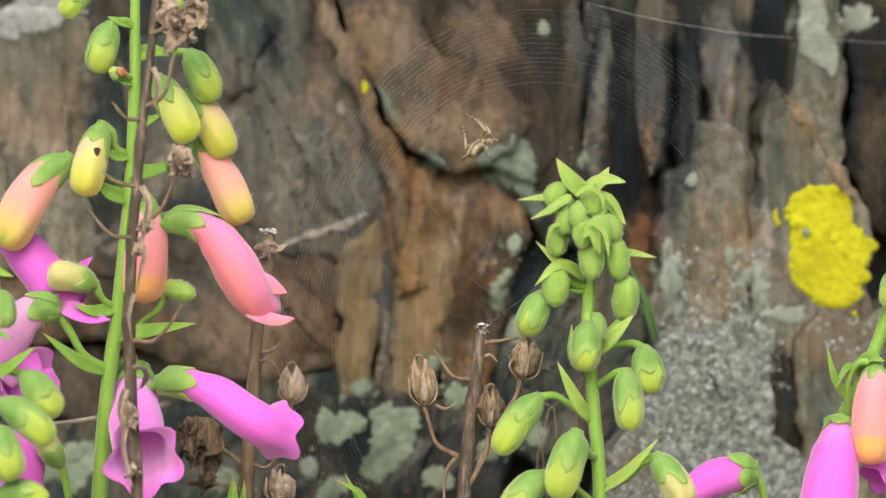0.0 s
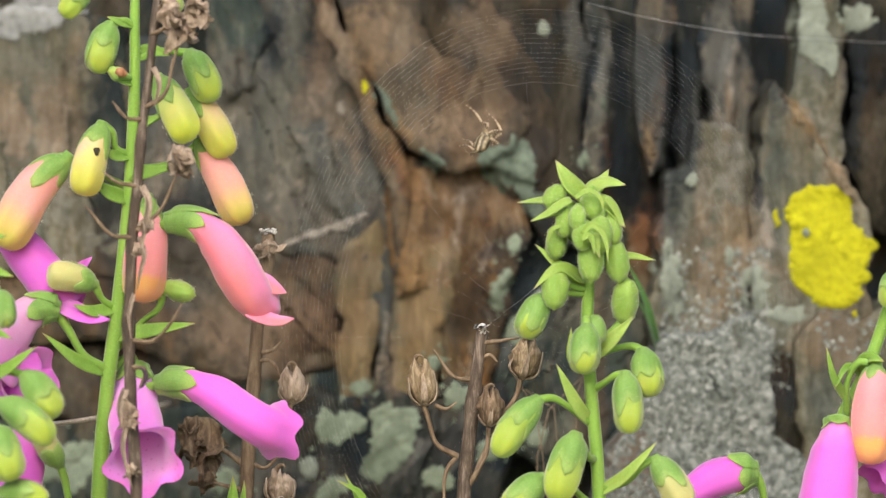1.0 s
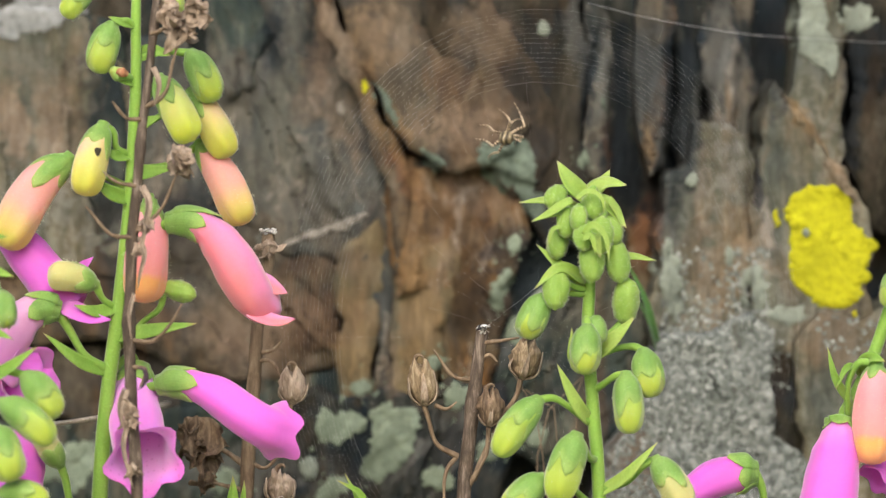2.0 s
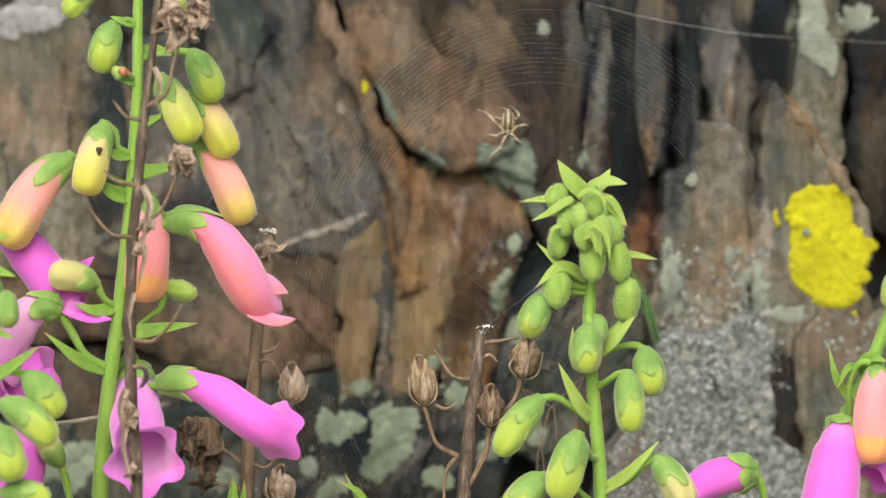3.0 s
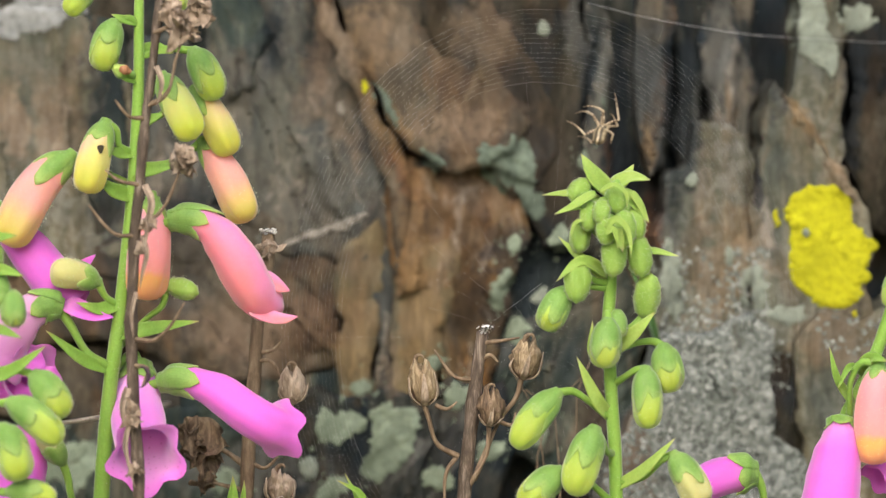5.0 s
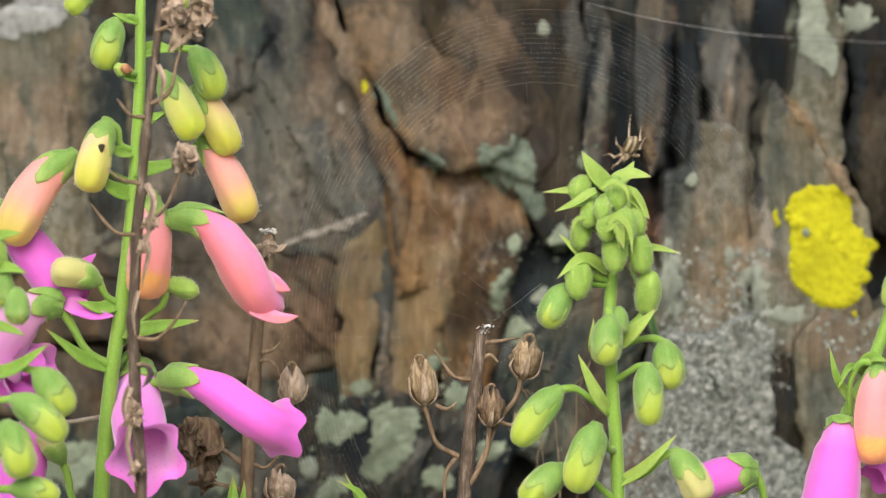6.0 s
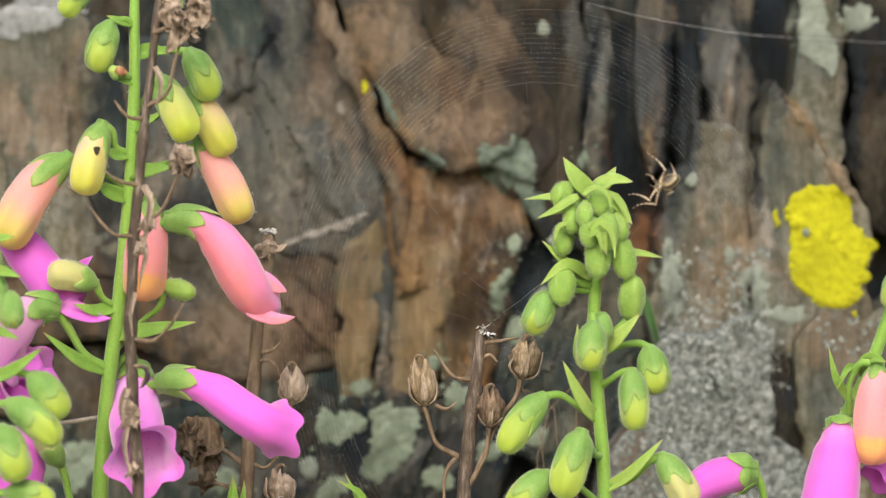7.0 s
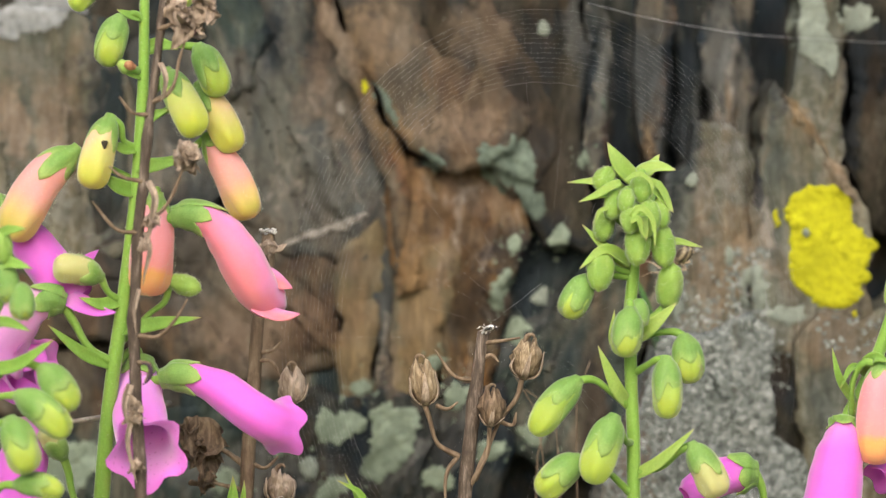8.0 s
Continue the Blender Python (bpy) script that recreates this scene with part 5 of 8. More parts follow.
stone(rock_face, [(-0.1012, 0.4588), (-0.0380, 0.4588), (-0.0390, 0.4380), (-0.0576, 0.4370), (-0.0772, 0.4261), (-0.0990, 0.4348)], 0.199, ROCK_DIAGONAL, (0, -0.1), strata=0.005, lean=10, seed=34.0)
skin_verts, skin_faces = [], []
for verts, faces in ROCK_SKIN:
    start = len(skin_verts)
    skin_verts.extend(verts)
    skin_faces.extend(tuple(i + start for i in f) for f in faces)
ROCK_TREE = bvhtree.BVHTree.FromPolygons(skin_verts, skin_faces)


def on_rock(x, z):
    """The place on the rock's front at x, z, and its normal."""
    hit, normal, _, _ = ROCK_TREE.ray_cast(Vector((x, -0.3, z)), Vector((0, 1, 0)))
    return (hit, normal) if hit else (Vector((x, 0.22, z)), Vector((0, -1, 0)))


def lichen(outline, material, label, thick=0.0007, cell=0.0016, seed=0.0, fray=0.6):
    """A crust that follows the stone below it, with a frayed edge and a bumpy skin."""
    edge = ragged(outline, fray, 5, seed)
    centre = sum(edge, Vector((0, 0))) / len(edge)
    shell = Shell()
    bands = max(3, int(max((p - centre).length for p in edge) / cell))
    rings = []
    for k in range(bands + 1):
        f = 1 - k / (bands + 1)
        ring = []
        for p in edge:
            q = centre + (p - centre) * f
            hit, normal = on_rock(q.x, q.y)
            lift = thick * (0.15 if k == 0 else 0.7 + 0.8 * noise.noise(Vector((q.x * 330, q.y * 330, seed))) + 0.35 * noise.noise(Vector((q.x * 900, q.y * 900, seed))))
            ring.append(shell.add((q.x, hit.y - (lift if k else -0.0012) - 0.0003, q.y), q.x * 10, q.y * 10))
        rings.append(ring)
    for a, b in zip(rings, rings[1:]):
        shell.bridge(a, b)
    hit, normal = on_rock(centre.x, centre.y)
    shell.fan(rings[-1], shell.add((centre.x, hit.y - thick, centre.y)))
    ob = part("lichen", shell, material, None, "", (centre.x, hit.y, centre.y))
    return tagged(ob, label, "lichen", "lichen crusts on the rock")


def blob(x, z, w, h, lean=0.0, sides=9, seed=0.0):
    """An uneven round outline."""
    out = []
    for k in range(sides):
        a = math.tau * k / sides
        r = 1 + 0.5 * noise.noise(Vector((math.cos(a) * 1.3, math.sin(a) * 1.3, seed * 1.7)))
        px, pz = w / 2 * r * math.cos(a), h / 2 * r * math.sin(a)
        out.append((x + px * math.cos(lean) - pz * math.sin(lean), z + px * math.sin(lean) + pz * math.cos(lean)))
    return out


YELLOW_EDGE = [(0.1307, 0.5204), (0.1387, 0.5244), (0.1476, 0.5252), (0.1519, 0.5214), (0.1525, 0.5108), (0.1582, 0.5055), (0.1640, 0.5002), (0.1625, 0.4900), (0.1572, 0.4875), (0.1565, 0.4811), (0.1497, 0.4779), (0.1391, 0.4807), (0.1324, 0.4864), (0.1296, 0.4960), (0.1317, 0.5087)]
yellow_crust = lichen(YELLOW_EDGE, LICHEN_YELLOW, "bright yellow crusty lichen patch on weathered slate", 0.0009, seed=1.0, fray=0.4)
edge = [q for q in ragged(YELLOW_EDGE, 0.4, 2, 1.0)]
for k, (a, b) in enumerate(zip(edge, edge[1:] + edge[:1])):
    m = (a + b) / 2
    inward = (Vector((0.1455, 0.5010)) - m).normalized()
    m = m + inward * random.uniform(0.0014, 0.0024)
    hit, normal = on_rock(m.x, m.y)
    shell, rim, middle = Shell(), [], []
    r = random.uniform(0.0017, 0.0027)
    for j in range(12):
        t = math.tau * j / 12
        rr = r * (1 + 0.45 * noise.noise(Vector((math.cos(t) * 1.4, math.sin(t) * 1.4, k * 3.1))))
        q = Vector((math.cos(t) * rr, 0, math.sin(t) * rr))
        rim.append(shell.add(Vector((m.x, hit.y + 0.0006, m.y)) + q))
        middle.append(shell.add(Vector((m.x, hit.y - 0.0007 - 0.0002 * noise.noise(q * 900), m.y)) + q * 0.72))
    shell.bridge(rim, middle)
    shell.fan(middle, shell.add((m.x, hit.y - 0.0008, m.y)))
    part("lobe", shell, LICHEN_YELLOW, yellow_crust, "", (m.x, hit.y, m.y))
lichen([(0.1243, 0.5151), (0.1260, 0.5155), (0.1277, 0.5087), (0.1260, 0.5070), (0.1243, 0.5104)], LICHEN_YELLOW, "small bright yellow lichen fleck on slate", 0.001, seed=2.0)
lichen([(0.1353, 0.5078), (0.1374, 0.5083), (0.1385, 0.5062), (0.1370, 0.5040), (0.1351, 0.5053)], LICHEN_PALE, "small grey spot in the yellow lichen", 0.0034, seed=44.0)
lichen([(0.1536, 0.4769), (0.1555, 0.4771), (0.1557, 0.4748), (0.1540, 0.4743)], LICHEN_YELLOW, "tiny bright yellow lichen fleck on slate", 0.001, seed=3.0)
FLECKS = []
GREENISH, PALISH = "grey-green leafy lichen crust on dark slate", "pale whitish lichen crust on slate"


def crust(index, spot, w, h, lean, material, label):
    """A lichen of uneven round outline, w by h metres, at a spot of the rock."""
    if material is LICHEN_GREEN:
        FLECKS.append((spot[0], spot[2], max(w, h)))
    return lichen(blob(spot[0], spot[2], w, h, lean, seed=index), material, label, seed=index + 5.0, fray=0.9)


crust(0, (0.026, 0.176, 0.5314), 0.024, 0.02, 0.2, LICHEN_TEAL, GREENISH)
crust(1, (0.0332, 0.18, 0.5196), 0.011, 0.021, 0.35, LICHEN_TEAL, GREENISH)
crust(2, (0.0533, 0.19, 0.5338), 0.006, 0.008, 0.3, LICHEN_GREEN, GREENISH)
crust(3, (0.0383, 0.176, 0.584), 0.0065, 0.0065, 0, LICHEN_PALE, PALISH)
crust(4, (-0.0202, 0.195, 0.4285), 0.022, 0.036, -0.4, LICHEN_GREEN, GREENISH)
crust(5, (-0.04, 0.195, 0.4328), 0.022, 0.012, 0.2, LICHEN_GREEN, GREENISH)
crust(6, (-0.051, 0.198, 0.4163), 0.009, 0.01, 0, LICHEN_PALE, PALISH)
crust(7, (0.0273, 0.19, 0.5024), 0.006, 0.009, 0, LICHEN_GREEN, GREENISH)
crust(8, (0.0225, 0.19, 0.485), 0.008, 0.021, -0.3, LICHEN_GREEN, GREENISH)
crust(9, (0.0286, 0.2, 0.4686), 0.012, 0.012, 0, LICHEN_GREEN, GREENISH)
crust(10, (0.0445, 0.2, 0.5035), 0.009, 0.013, -0.4, LICHEN_GREEN, GREENISH)
crust(11, (0.0373, 0.2, 0.4817), 0.007, 0.008, -0.4, LICHEN_PALE, PALISH)
crust(12, (0.0351, 0.2, 0.4282), 0.015, 0.01, -0.4, LICHEN_GREEN, GREENISH)
crust(13, (0.0046, 0.195, 0.4437), 0.013, 0.011, 0.2, LICHEN_GREEN, GREENISH)
crust(14, (0.1574, 0.186, 0.588), 0.017, 0.014, 0, LICHEN_PALE, PALISH)
crust(15, (-0.0218, 0.17, 0.5548), 0.005, 0.024, 0.5, LICHEN_TEAL, "thin teal lichen seam in a crack")
crust(16, (-0.0297, 0.168, 0.5618), 0.003, 0.006, 0.2, LICHEN_YELLOW, "tiny yellow lichen fleck in a crack")
crust(17, (-0.0041, 0.178, 0.5336), 0.013, 0.006, -0.3, LICHEN_TEAL, "thin teal lichen under an overhang")
crust(18, (0.0938, 0.16, 0.5262), 0.0055, 0.0058, 0, LICHEN_PALE, "round white lichen disc on slate")
crust(19, (-0.1445, 0.196, 0.4186), 0.032, 0.015, 0.5, LICHEN_GREEN, GREENISH)
crust(20, (-0.0837, 0.198, 0.4109), 0.014, 0.012, 0.3, LICHEN_GREEN, GREENISH)
crust(21, (-0.0418, 0.18, 0.4084), 0.015, 0.009, 0.2, LICHEN_GREEN, GREENISH)
crust(22, (-0.0026, 0.178, 0.4128), 0.013, 0.01, -0.3, LICHEN_GREEN, GREENISH)
crust(23, (0.0176, 0.178, 0.4227), 0.012, 0.009, 0.4, LICHEN_GREEN, GREENISH)
crust(24, (-0.0311, 0.182, 0.4463), 0.01, 0.007, 0.1, LICHEN_GREEN, GREENISH)
crust(25, (0.0855, 0.16, 0.4896), 0.007, 0.03, 0.05, LICHEN_PALE, PALISH)
crust(26, (0.1177, 0.158, 0.4864), 0.011, 0.018, 0.1, LICHEN_PALE, PALISH)
crust(27, (0.1297, 0.156, 0.4747), 0.017, 0.008, -0.15, LICHEN_PALE, PALISH)
crust(28, (0.1077, 0.16, 0.497), 0.004, 0.009, 0.05, LICHEN_PALE, PALISH)
# a pale crust that paints sky light on the ledge top
crust(29, (-0.1602, 0.19, 0.5895), 0.046, 0.017, 0.12, LEDGE_SKYLIT, "ash white lichen along a pale ledge")
crust(30, (-0.0619, 0.198, 0.424), 0.01, 0.008, 0.3, LICHEN_GREEN, GREENISH)
crust(31, (-0.003, 0.192, 0.4568), 0.007, 0.008, 0.0, LICHEN_GREEN, GREENISH)
crust(32, (0.0614, 0.186, 0.556), 0.002, 0.007, 0.15, LICHEN_TEAL, "tiny green lichen fleck on grey slate")
lichen([(0.1342, 0.5971), (0.1428, 0.5971), (0.1462, 0.5903), (0.1492, 0.5795), (0.1503, 0.5677), (0.1479, 0.5641), (0.1449, 0.5684), (0.1406, 0.5697), (0.1372, 0.5731), (0.1346, 0.5748), (0.1331, 0.5838)], LICHEN_PALE, "large pale grey lichen rosette hanging down a slab", seed=40.0, fray=0.35)

lichen([(-0.0616, 0.5020), (-0.0486, 0.5072), (-0.0377, 0.5106), (-0.0291, 0.5145), (-0.0273, 0.5132), (-0.0312, 0.5106), (-0.0421, 0.5078), (-0.0529, 0.5037), (-0.0616, 0.5002)], QUARTZ, "pale quartz vein running across grey slate", 0.0006, seed=41.0, fray=0.4)
lichen([(-0.0408, 0.5562), (-0.0386, 0.5571), (-0.0373, 0.5527), (-0.0395, 0.5501), (-0.0412, 0.5532)], QUARTZ, "small pale bruise on grey slate", 0.0005, seed=43.0, fray=0.8)

# Grey leafy lichen grown all over the boulder: too many lobes to count.
shell = Shell()
rng = random.Random(11)
GROWN = ((0.0649, 0.1226, 0.4058, 0.4716, 0.80),
             (0.0823, 0.0916, 0.4663, 0.5023, 0.55),
             (0.1073, 0.1226, 0.4637, 0.5002, 0.55),
             (0.0916, 0.1077, 0.4663, 0.4801, 0.40),
             (0.1200, 0.1315, 0.4472, 0.4663, 0.30),
             (0.1222, 0.1413, 0.4058, 0.4207, 0.45),
             (0.1391, 0.1663, 0.4610, 0.4748, 0.16),
             (0.0903, 0.1094, 0.4790, 0.5002, 0.08),
             (0.0458, 0.0670, 0.4058, 0.4323, 0.35),
             (0.1476, 0.1582, 0.4748, 0.5235, 0.05))
for made in range(17000):
    x, z = rng.uniform(0.045, 0.170), rng.uniform(0.402, 0.505)
    dense = max([d for a, b, c, e, d in GROWN if a < x < b and c < z < e], default=0.0)
    if rng.random() > dense * (1.0 + 1.3 * noise.noise(Vector((x * 75, z * 75, 2)))) * 0.75:
        continue
    hit, normal = on_rock(x, z)
    if hit.y > 0.172:
        continue
    r = rng.uniform(0.0003, 0.0010)
    turn, seed = rng.uniform(0, 6), rng.uniform(0, 50)
    up = (normal + Vector((rng.uniform(-0.35, 0.35), -0.6, rng.uniform(-0.2, 0.45)))).normalized()
    sx = up.cross(Vector((0, 0, 1))).normalized()
    sz = sx.cross(up)
    low, rim = [], []
    for k in range(8):
        a = math.tau * k / 8 + turn
        rr = r * (1 + 0.8 * noise.noise(Vector((math.cos(a) * 1.5, math.sin(a) * 1.5, seed))))
        q = sx * math.cos(a) * rr + sz * math.sin(a) * rr
        low.append(shell.add(hit + q * 0.8 + Vector((0, 0.0008, 0)), a, 0))
        rim.append(shell.add(hit + q + up * r * rng.uniform(0.1, 0.35), a, 1))
    shell.bridge(rim, low)
    shell.fan(rim, shell.add(hit + up * r * 0.15, 0, 0.5), True)
crust = part("lichen_crust", shell, LICHEN_GREY, None, "", (0.12, 0.15, 0.45), smooth=False)
tagged(crust, "dense grey leafy lichen covering the pale boulder", "lichen", kind="stuff")

# Flecks of leafy lichen round the larger crusts, too many to count.
shell = Shell()
for crust_x, crust_z, spread in FLECKS:
    for k in range(14):
        a, far = rng.uniform(0, 6.28), rng.uniform(0.35, 0.95) * spread
        x, z = crust_x + far * math.cos(a), crust_z + far * math.sin(a)
        hit, normal = on_rock(x, z)
        r = rng.uniform(0.0004, 0.0014)
        ring = [shell.add(hit + Vector((math.cos(a) * r * rng.uniform(0.5, 1.4), 0.0008, math.sin(a) * r * rng.uniform(0.5, 1.4)))) for a in (0, 0.9, 1.8, 2.7, 3.6, 4.5, 5.4)]
        shell.fan(ring, shell.add(hit - Vector((0, 0.0006, 0))), True)
flecks = part("lichen_flecks", shell, LICHEN_GREEN, None, "", (0, 0.18, 0.5))
tagged(flecks, "grey-green lichen flecks scattered round the crusts", "lichen", kind="stuff")

# Crumbs of lichen scattered over the slabs, too small to count.
shell = Shell()
for k in range(90):
    x, z = rng.uniform(-0.165, 0.165), rng.uniform(0.41, 0.595)
    hit, normal = on_rock(x, z)
    r = rng.uniform(0.00015, 0.0005) * (2.0 if rng.random() < 0.1 else 1.0)
    ring = [shell.add(hit + Vector((math.cos(a), 0.5, math.sin(a))) * r * rng.uniform(0.6, 1.3)) for a in (0, 1.05, 2.1, 3.14, 4.2, 5.2)]
    shell.fan(ring, shell.add(hit - Vector((0, 0.0003, 0))), True)
crumbs = part("lichen_crumbs", shell, LICHEN_PALE, None, "", (0, 0.18, 0.5))
tagged(crumbs, "tiny pale lichen crumbs scattered over the slabs", "lichen", kind="stuff")


# ---- the tall pink foxglove ----
LIME_TIP, GREEN_TIP = "plump green bud with lime yellow tip", "small closed green bud"
foxglove = thing("foxglove", (-0.1270, 0.000, -0.0001), "tall foxglove with yellow buds, coral and magenta bells", "foxglove", "foxgloves by the rock")
downy_stem(foxglove, [(-0.1270, 0.000, -0.0049), (-0.1213, 0.000, 0.2974), (-0.1163, 0.000, 0.4160), (-0.1138, 0.000, 0.4504), (-0.1108, 0.000, 0.4734), (-0.1082, 0.000, 0.4964), (-0.1058, 0.000, 0.5232), (-0.1043, 0.000, 0.5557), (-0.1043, 0.000, 0.5805), (-0.1033, 0.000, 0.6073)],
           [(0, 0.00325), (0.65, 0.00287), (0.75, 0.00249), (0.88, 0.00210), (0.95, 0.00172), (1, 0.00096)], 14, 70, "upright green flower stem", first=0.66)
flower_bud(foxglove, [(-0.1045, 0.000, 0.5853), (-0.1117, 0.000, 0.5882)], (-0.1198, 0.000, 0.5882), (-0.1284, -0.002, 0.5785), 0.00804, BUD_LIME)
flower_bud(foxglove, [(-0.1045, 0.000, 0.5748), (-0.1074, -0.002, 0.5774)], (-0.1120, -0.002, 0.5762), (-0.1169, -0.005, 0.5593), 0.01014, BUD_LIME, 0.38, 0.34, 0.1, label=LIME_TIP)
flower_bud(foxglove, [(-0.1045, 0.000, 0.5959), (-0.0983, 0.000, 0.5939)], (-0.0922, 0.000, 0.5892), (-0.0906, -0.002, 0.5797), 0.00727, BUD_LIME)
flower_bud(foxglove, [(-0.1042, 0.002, 0.5644), (-0.0966, 0.002, 0.5672)], (-0.0861, 0.000, 0.5668), (-0.0775, -0.003, 0.5498), 0.01052, BUD_LIME, 0.36, 0.34, 0.06)
flower_bud(foxglove, [(-0.1059, 0.004, 0.5434), (-0.1014, 0.002, 0.5500)], (-0.0963, -0.002, 0.5579), (-0.0853, -0.010, 0.5363), 0.01205, BUD_YELLOW, 0.24, 0.22, 0.05, "pale yellow bud in green sepals")
flower_bud(foxglove, [(-0.1055, 0.006, 0.5405), (-0.0948, 0.004, 0.5462)], (-0.0856, 0.004, 0.5543), (-0.0728, 0.002, 0.5312), 0.01167, BUD_PEACH, 0.14, 0.18, 0.05, "yellow bud blushed with peach")
flower_bud(foxglove, [(-0.1070, 0.008, 0.5271), (-0.0931, 0.008, 0.5291)], (-0.0831, 0.008, 0.5364), (-0.0672, 0.004, 0.5086), 0.01282, BUD_PINK, 0.10, 0.14, 0.06, "pink bud with yellow tip")
flower_bud(foxglove, [(-0.1064, 0.000, 0.5318), (-0.1106, -0.002, 0.5342), (-0.1115, -0.003, 0.5393)], (-0.1149, -0.004, 0.5422), (-0.1212, -0.010, 0.5180), 0.01167, BUD_PEACH, 0.24, 0.20, 0.06, "peach bud with a small dark hole")
shell = Shell()
centre = Vector((-0.1161, -0.013, 0.5328))
rim = [shell.add(centre + Vector((math.cos(a) * 0.0011, 0.0004, math.sin(a) * 0.0015)) * (1 + 0.2 * math.sin(3 * a))) for a in [math.tau * k / 12 for k in range(12)]]
shell.fan(rim, shell.add(centre - Vector((0, 0.0002, 0))), True)
part("gnawed_hole", shell, HOLE, foxglove.children[-1], "small dark gnawed hole", centre)
flower_bud(foxglove, [(-0.1078, 0.004, 0.5213), (-0.1196, 0.002, 0.5270)], (-0.1267, 0.000, 0.5308), (-0.1490, -0.006, 0.5006), 0.01569, BUD_PINK, 0.16, 0.18, 0.13, "large pink bud fading to yellow")
flower_bud(foxglove, [(-0.1081, 0.008, 0.5040), (-0.1002, 0.004, 0.5175)], (-0.0996, 0.002, 0.5159), (-0.1013, -0.004, 0.4819), 0.01585, BUD_CORAL, 0.10, 0.12, 0.0, "coral bud with orange tip")
flower_bud(foxglove, [(-0.1111, 0.004, 0.4657), (-0.1014, 0.002, 0.4757), (-0.0960, 0.000, 0.4801)], (-0.0948, 0.000, 0.4876), (-0.0836, -0.003, 0.4842), 0.0078, SEPAL_GREEN, 0.9, 0.3, 0.0, "round green seed pod in its sepals", 0.00096)
flower_bud(foxglove, [(-0.1108, 0.000, 0.4801), (-0.1150, -0.002, 0.4830)], (-0.1172, -0.003, 0.4878), (-0.1332, -0.008, 0.4914), 0.01033, BUD_CREAM, 0.32, 0.16, 0.06, "cream bud in green sepals")
flower_bud(foxglove, [(-0.1159, 0.000, 0.3930), (-0.1255, 0.000, 0.4122), (-0.1278, 0.000, 0.4217)], (-0.1292, -0.002, 0.4266), (-0.1357, -0.006, 0.4373), 0.00842, BUD_CREAM, 0.55, 0.1, 0.0, "green seed pod with cream tip")
bell(foxglove, [(-0.1105, 0.004, 0.4887), (-0.0987, 0.000, 0.5021), (-0.0953, -0.002, 0.5075)], [(-0.0926, -0.003, 0.5088), (-0.0858, -0.004, 0.5092), (-0.0784, -0.005, 0.5056), (-0.0719, -0.005, 0.4975), (-0.0664, -0.003, 0.4877), (-0.0628, 0.001, 0.4824), (-0.0590, 0.005, 0.4800)], 0.00805, BELL_CORAL,
     (0.2, -0.2, -1), 1.0, 0.02, 0.155, None, "coral pink bell flower with curled lip", 1.0, [(0.0, 0.35), (0.10, 0.55), (0.24, 0.66), (0.40, 0.88), (0.60, 1.0), (0.78, 0.95), (0.92, 0.82), (1.0, 0.66)], frill=0.02)
lip = foxglove.children[-1]
part("petal_lip", blade([(-0.0665, -0.004, 0.4782), (-0.0566, -0.003, 0.4756), (-0.0500, -0.002, 0.4766)], 0.0056, 0.35, 0.1, (0.1, -1, 0.8)), BELL_CORAL, lip)
part("petal_lip", blade([(-0.0655, -0.002, 0.4915), (-0.0585, -0.001, 0.4874), (-0.0528, 0.000, 0.4852)], 0.0066, 0.35, 0.1, (0.4, -1, 0.4)), BELL_CORAL, lip)
bell(foxglove, [(-0.1137, 0.006, 0.4502), (-0.1044, 0.004, 0.4522)], [(-0.0957, 0.000, 0.4540), (-0.0886, -0.002, 0.4549), (-0.0773, -0.005, 0.4514), (-0.0668, -0.008, 0.4444), (-0.0604, -0.007, 0.4406), (-0.0562, -0.002, 0.4388)], 0.00730, BELL_MAGENTA,
     (0.2, -0.3, -1), 1.45, 0.075, 0.17, BELL_LINING, "magenta bell flower with flared mouth", 1.0, [(0.0, 0.4), (0.10, 0.66), (0.26, 0.72), (0.5, 0.93), (0.82, 0.98), (0.92, 1.06), (1.0, 1.34)], frill=0.09)
bell(foxglove, [(-0.1130, 0.006, 0.4580), (-0.1068, 0.010, 0.4640)], [(-0.1050, 0.0120, 0.4593), (-0.1049, 0.0080, 0.4521), (-0.1040, 0.0010, 0.4431), (-0.1025, -0.0060, 0.4362), (-0.1011, -0.0125, 0.4319), (-0.0998, -0.0205, 0.4295)], 0.0096, BELL_PINK,
     (0.15, -0.2, -1.0), 1.4, 0.02, 0.10, BELL_LINING, "open magenta bell showing its pale spotted throat", 1.0, [(0.0, 0.42), (0.1, 0.64), (0.28, 0.86), (0.5, 0.98), (0.78, 0.96), (0.88, 0.98), (0.94, 1.06), (1.0, 1.30)], frill=0.15)
bell(foxglove, None, [(-0.1568, 0.010, 0.5133), (-0.1470, 0.008, 0.5044), (-0.1376, 0.006, 0.4933), (-0.1306, 0.005, 0.4848), (-0.1251, 0.004, 0.4800)], 0.00842, BELL_MAGENTA, (0.2, 0, -1), 1.0, 0.005, 0.1, None, "magenta bell flower with curled lip", 1.0, [(0.0, 0.42), (0.1, 0.56), (0.28, 0.74), (0.5, 0.88), (0.8, 0.92), (1.0, 0.72)], frill=0.01)
lip = foxglove.children[-1]
part("petal_lip", blade([(-0.1299, -0.002, 0.4811), (-0.1229, -0.004, 0.4781), (-0.1171, -0.005, 0.4762), (-0.1120, -0.006, 0.4762)], 0.00727, 0.3, 0.3, (0.1, -1, 0.7)), BELL_MAGENTA, lip)
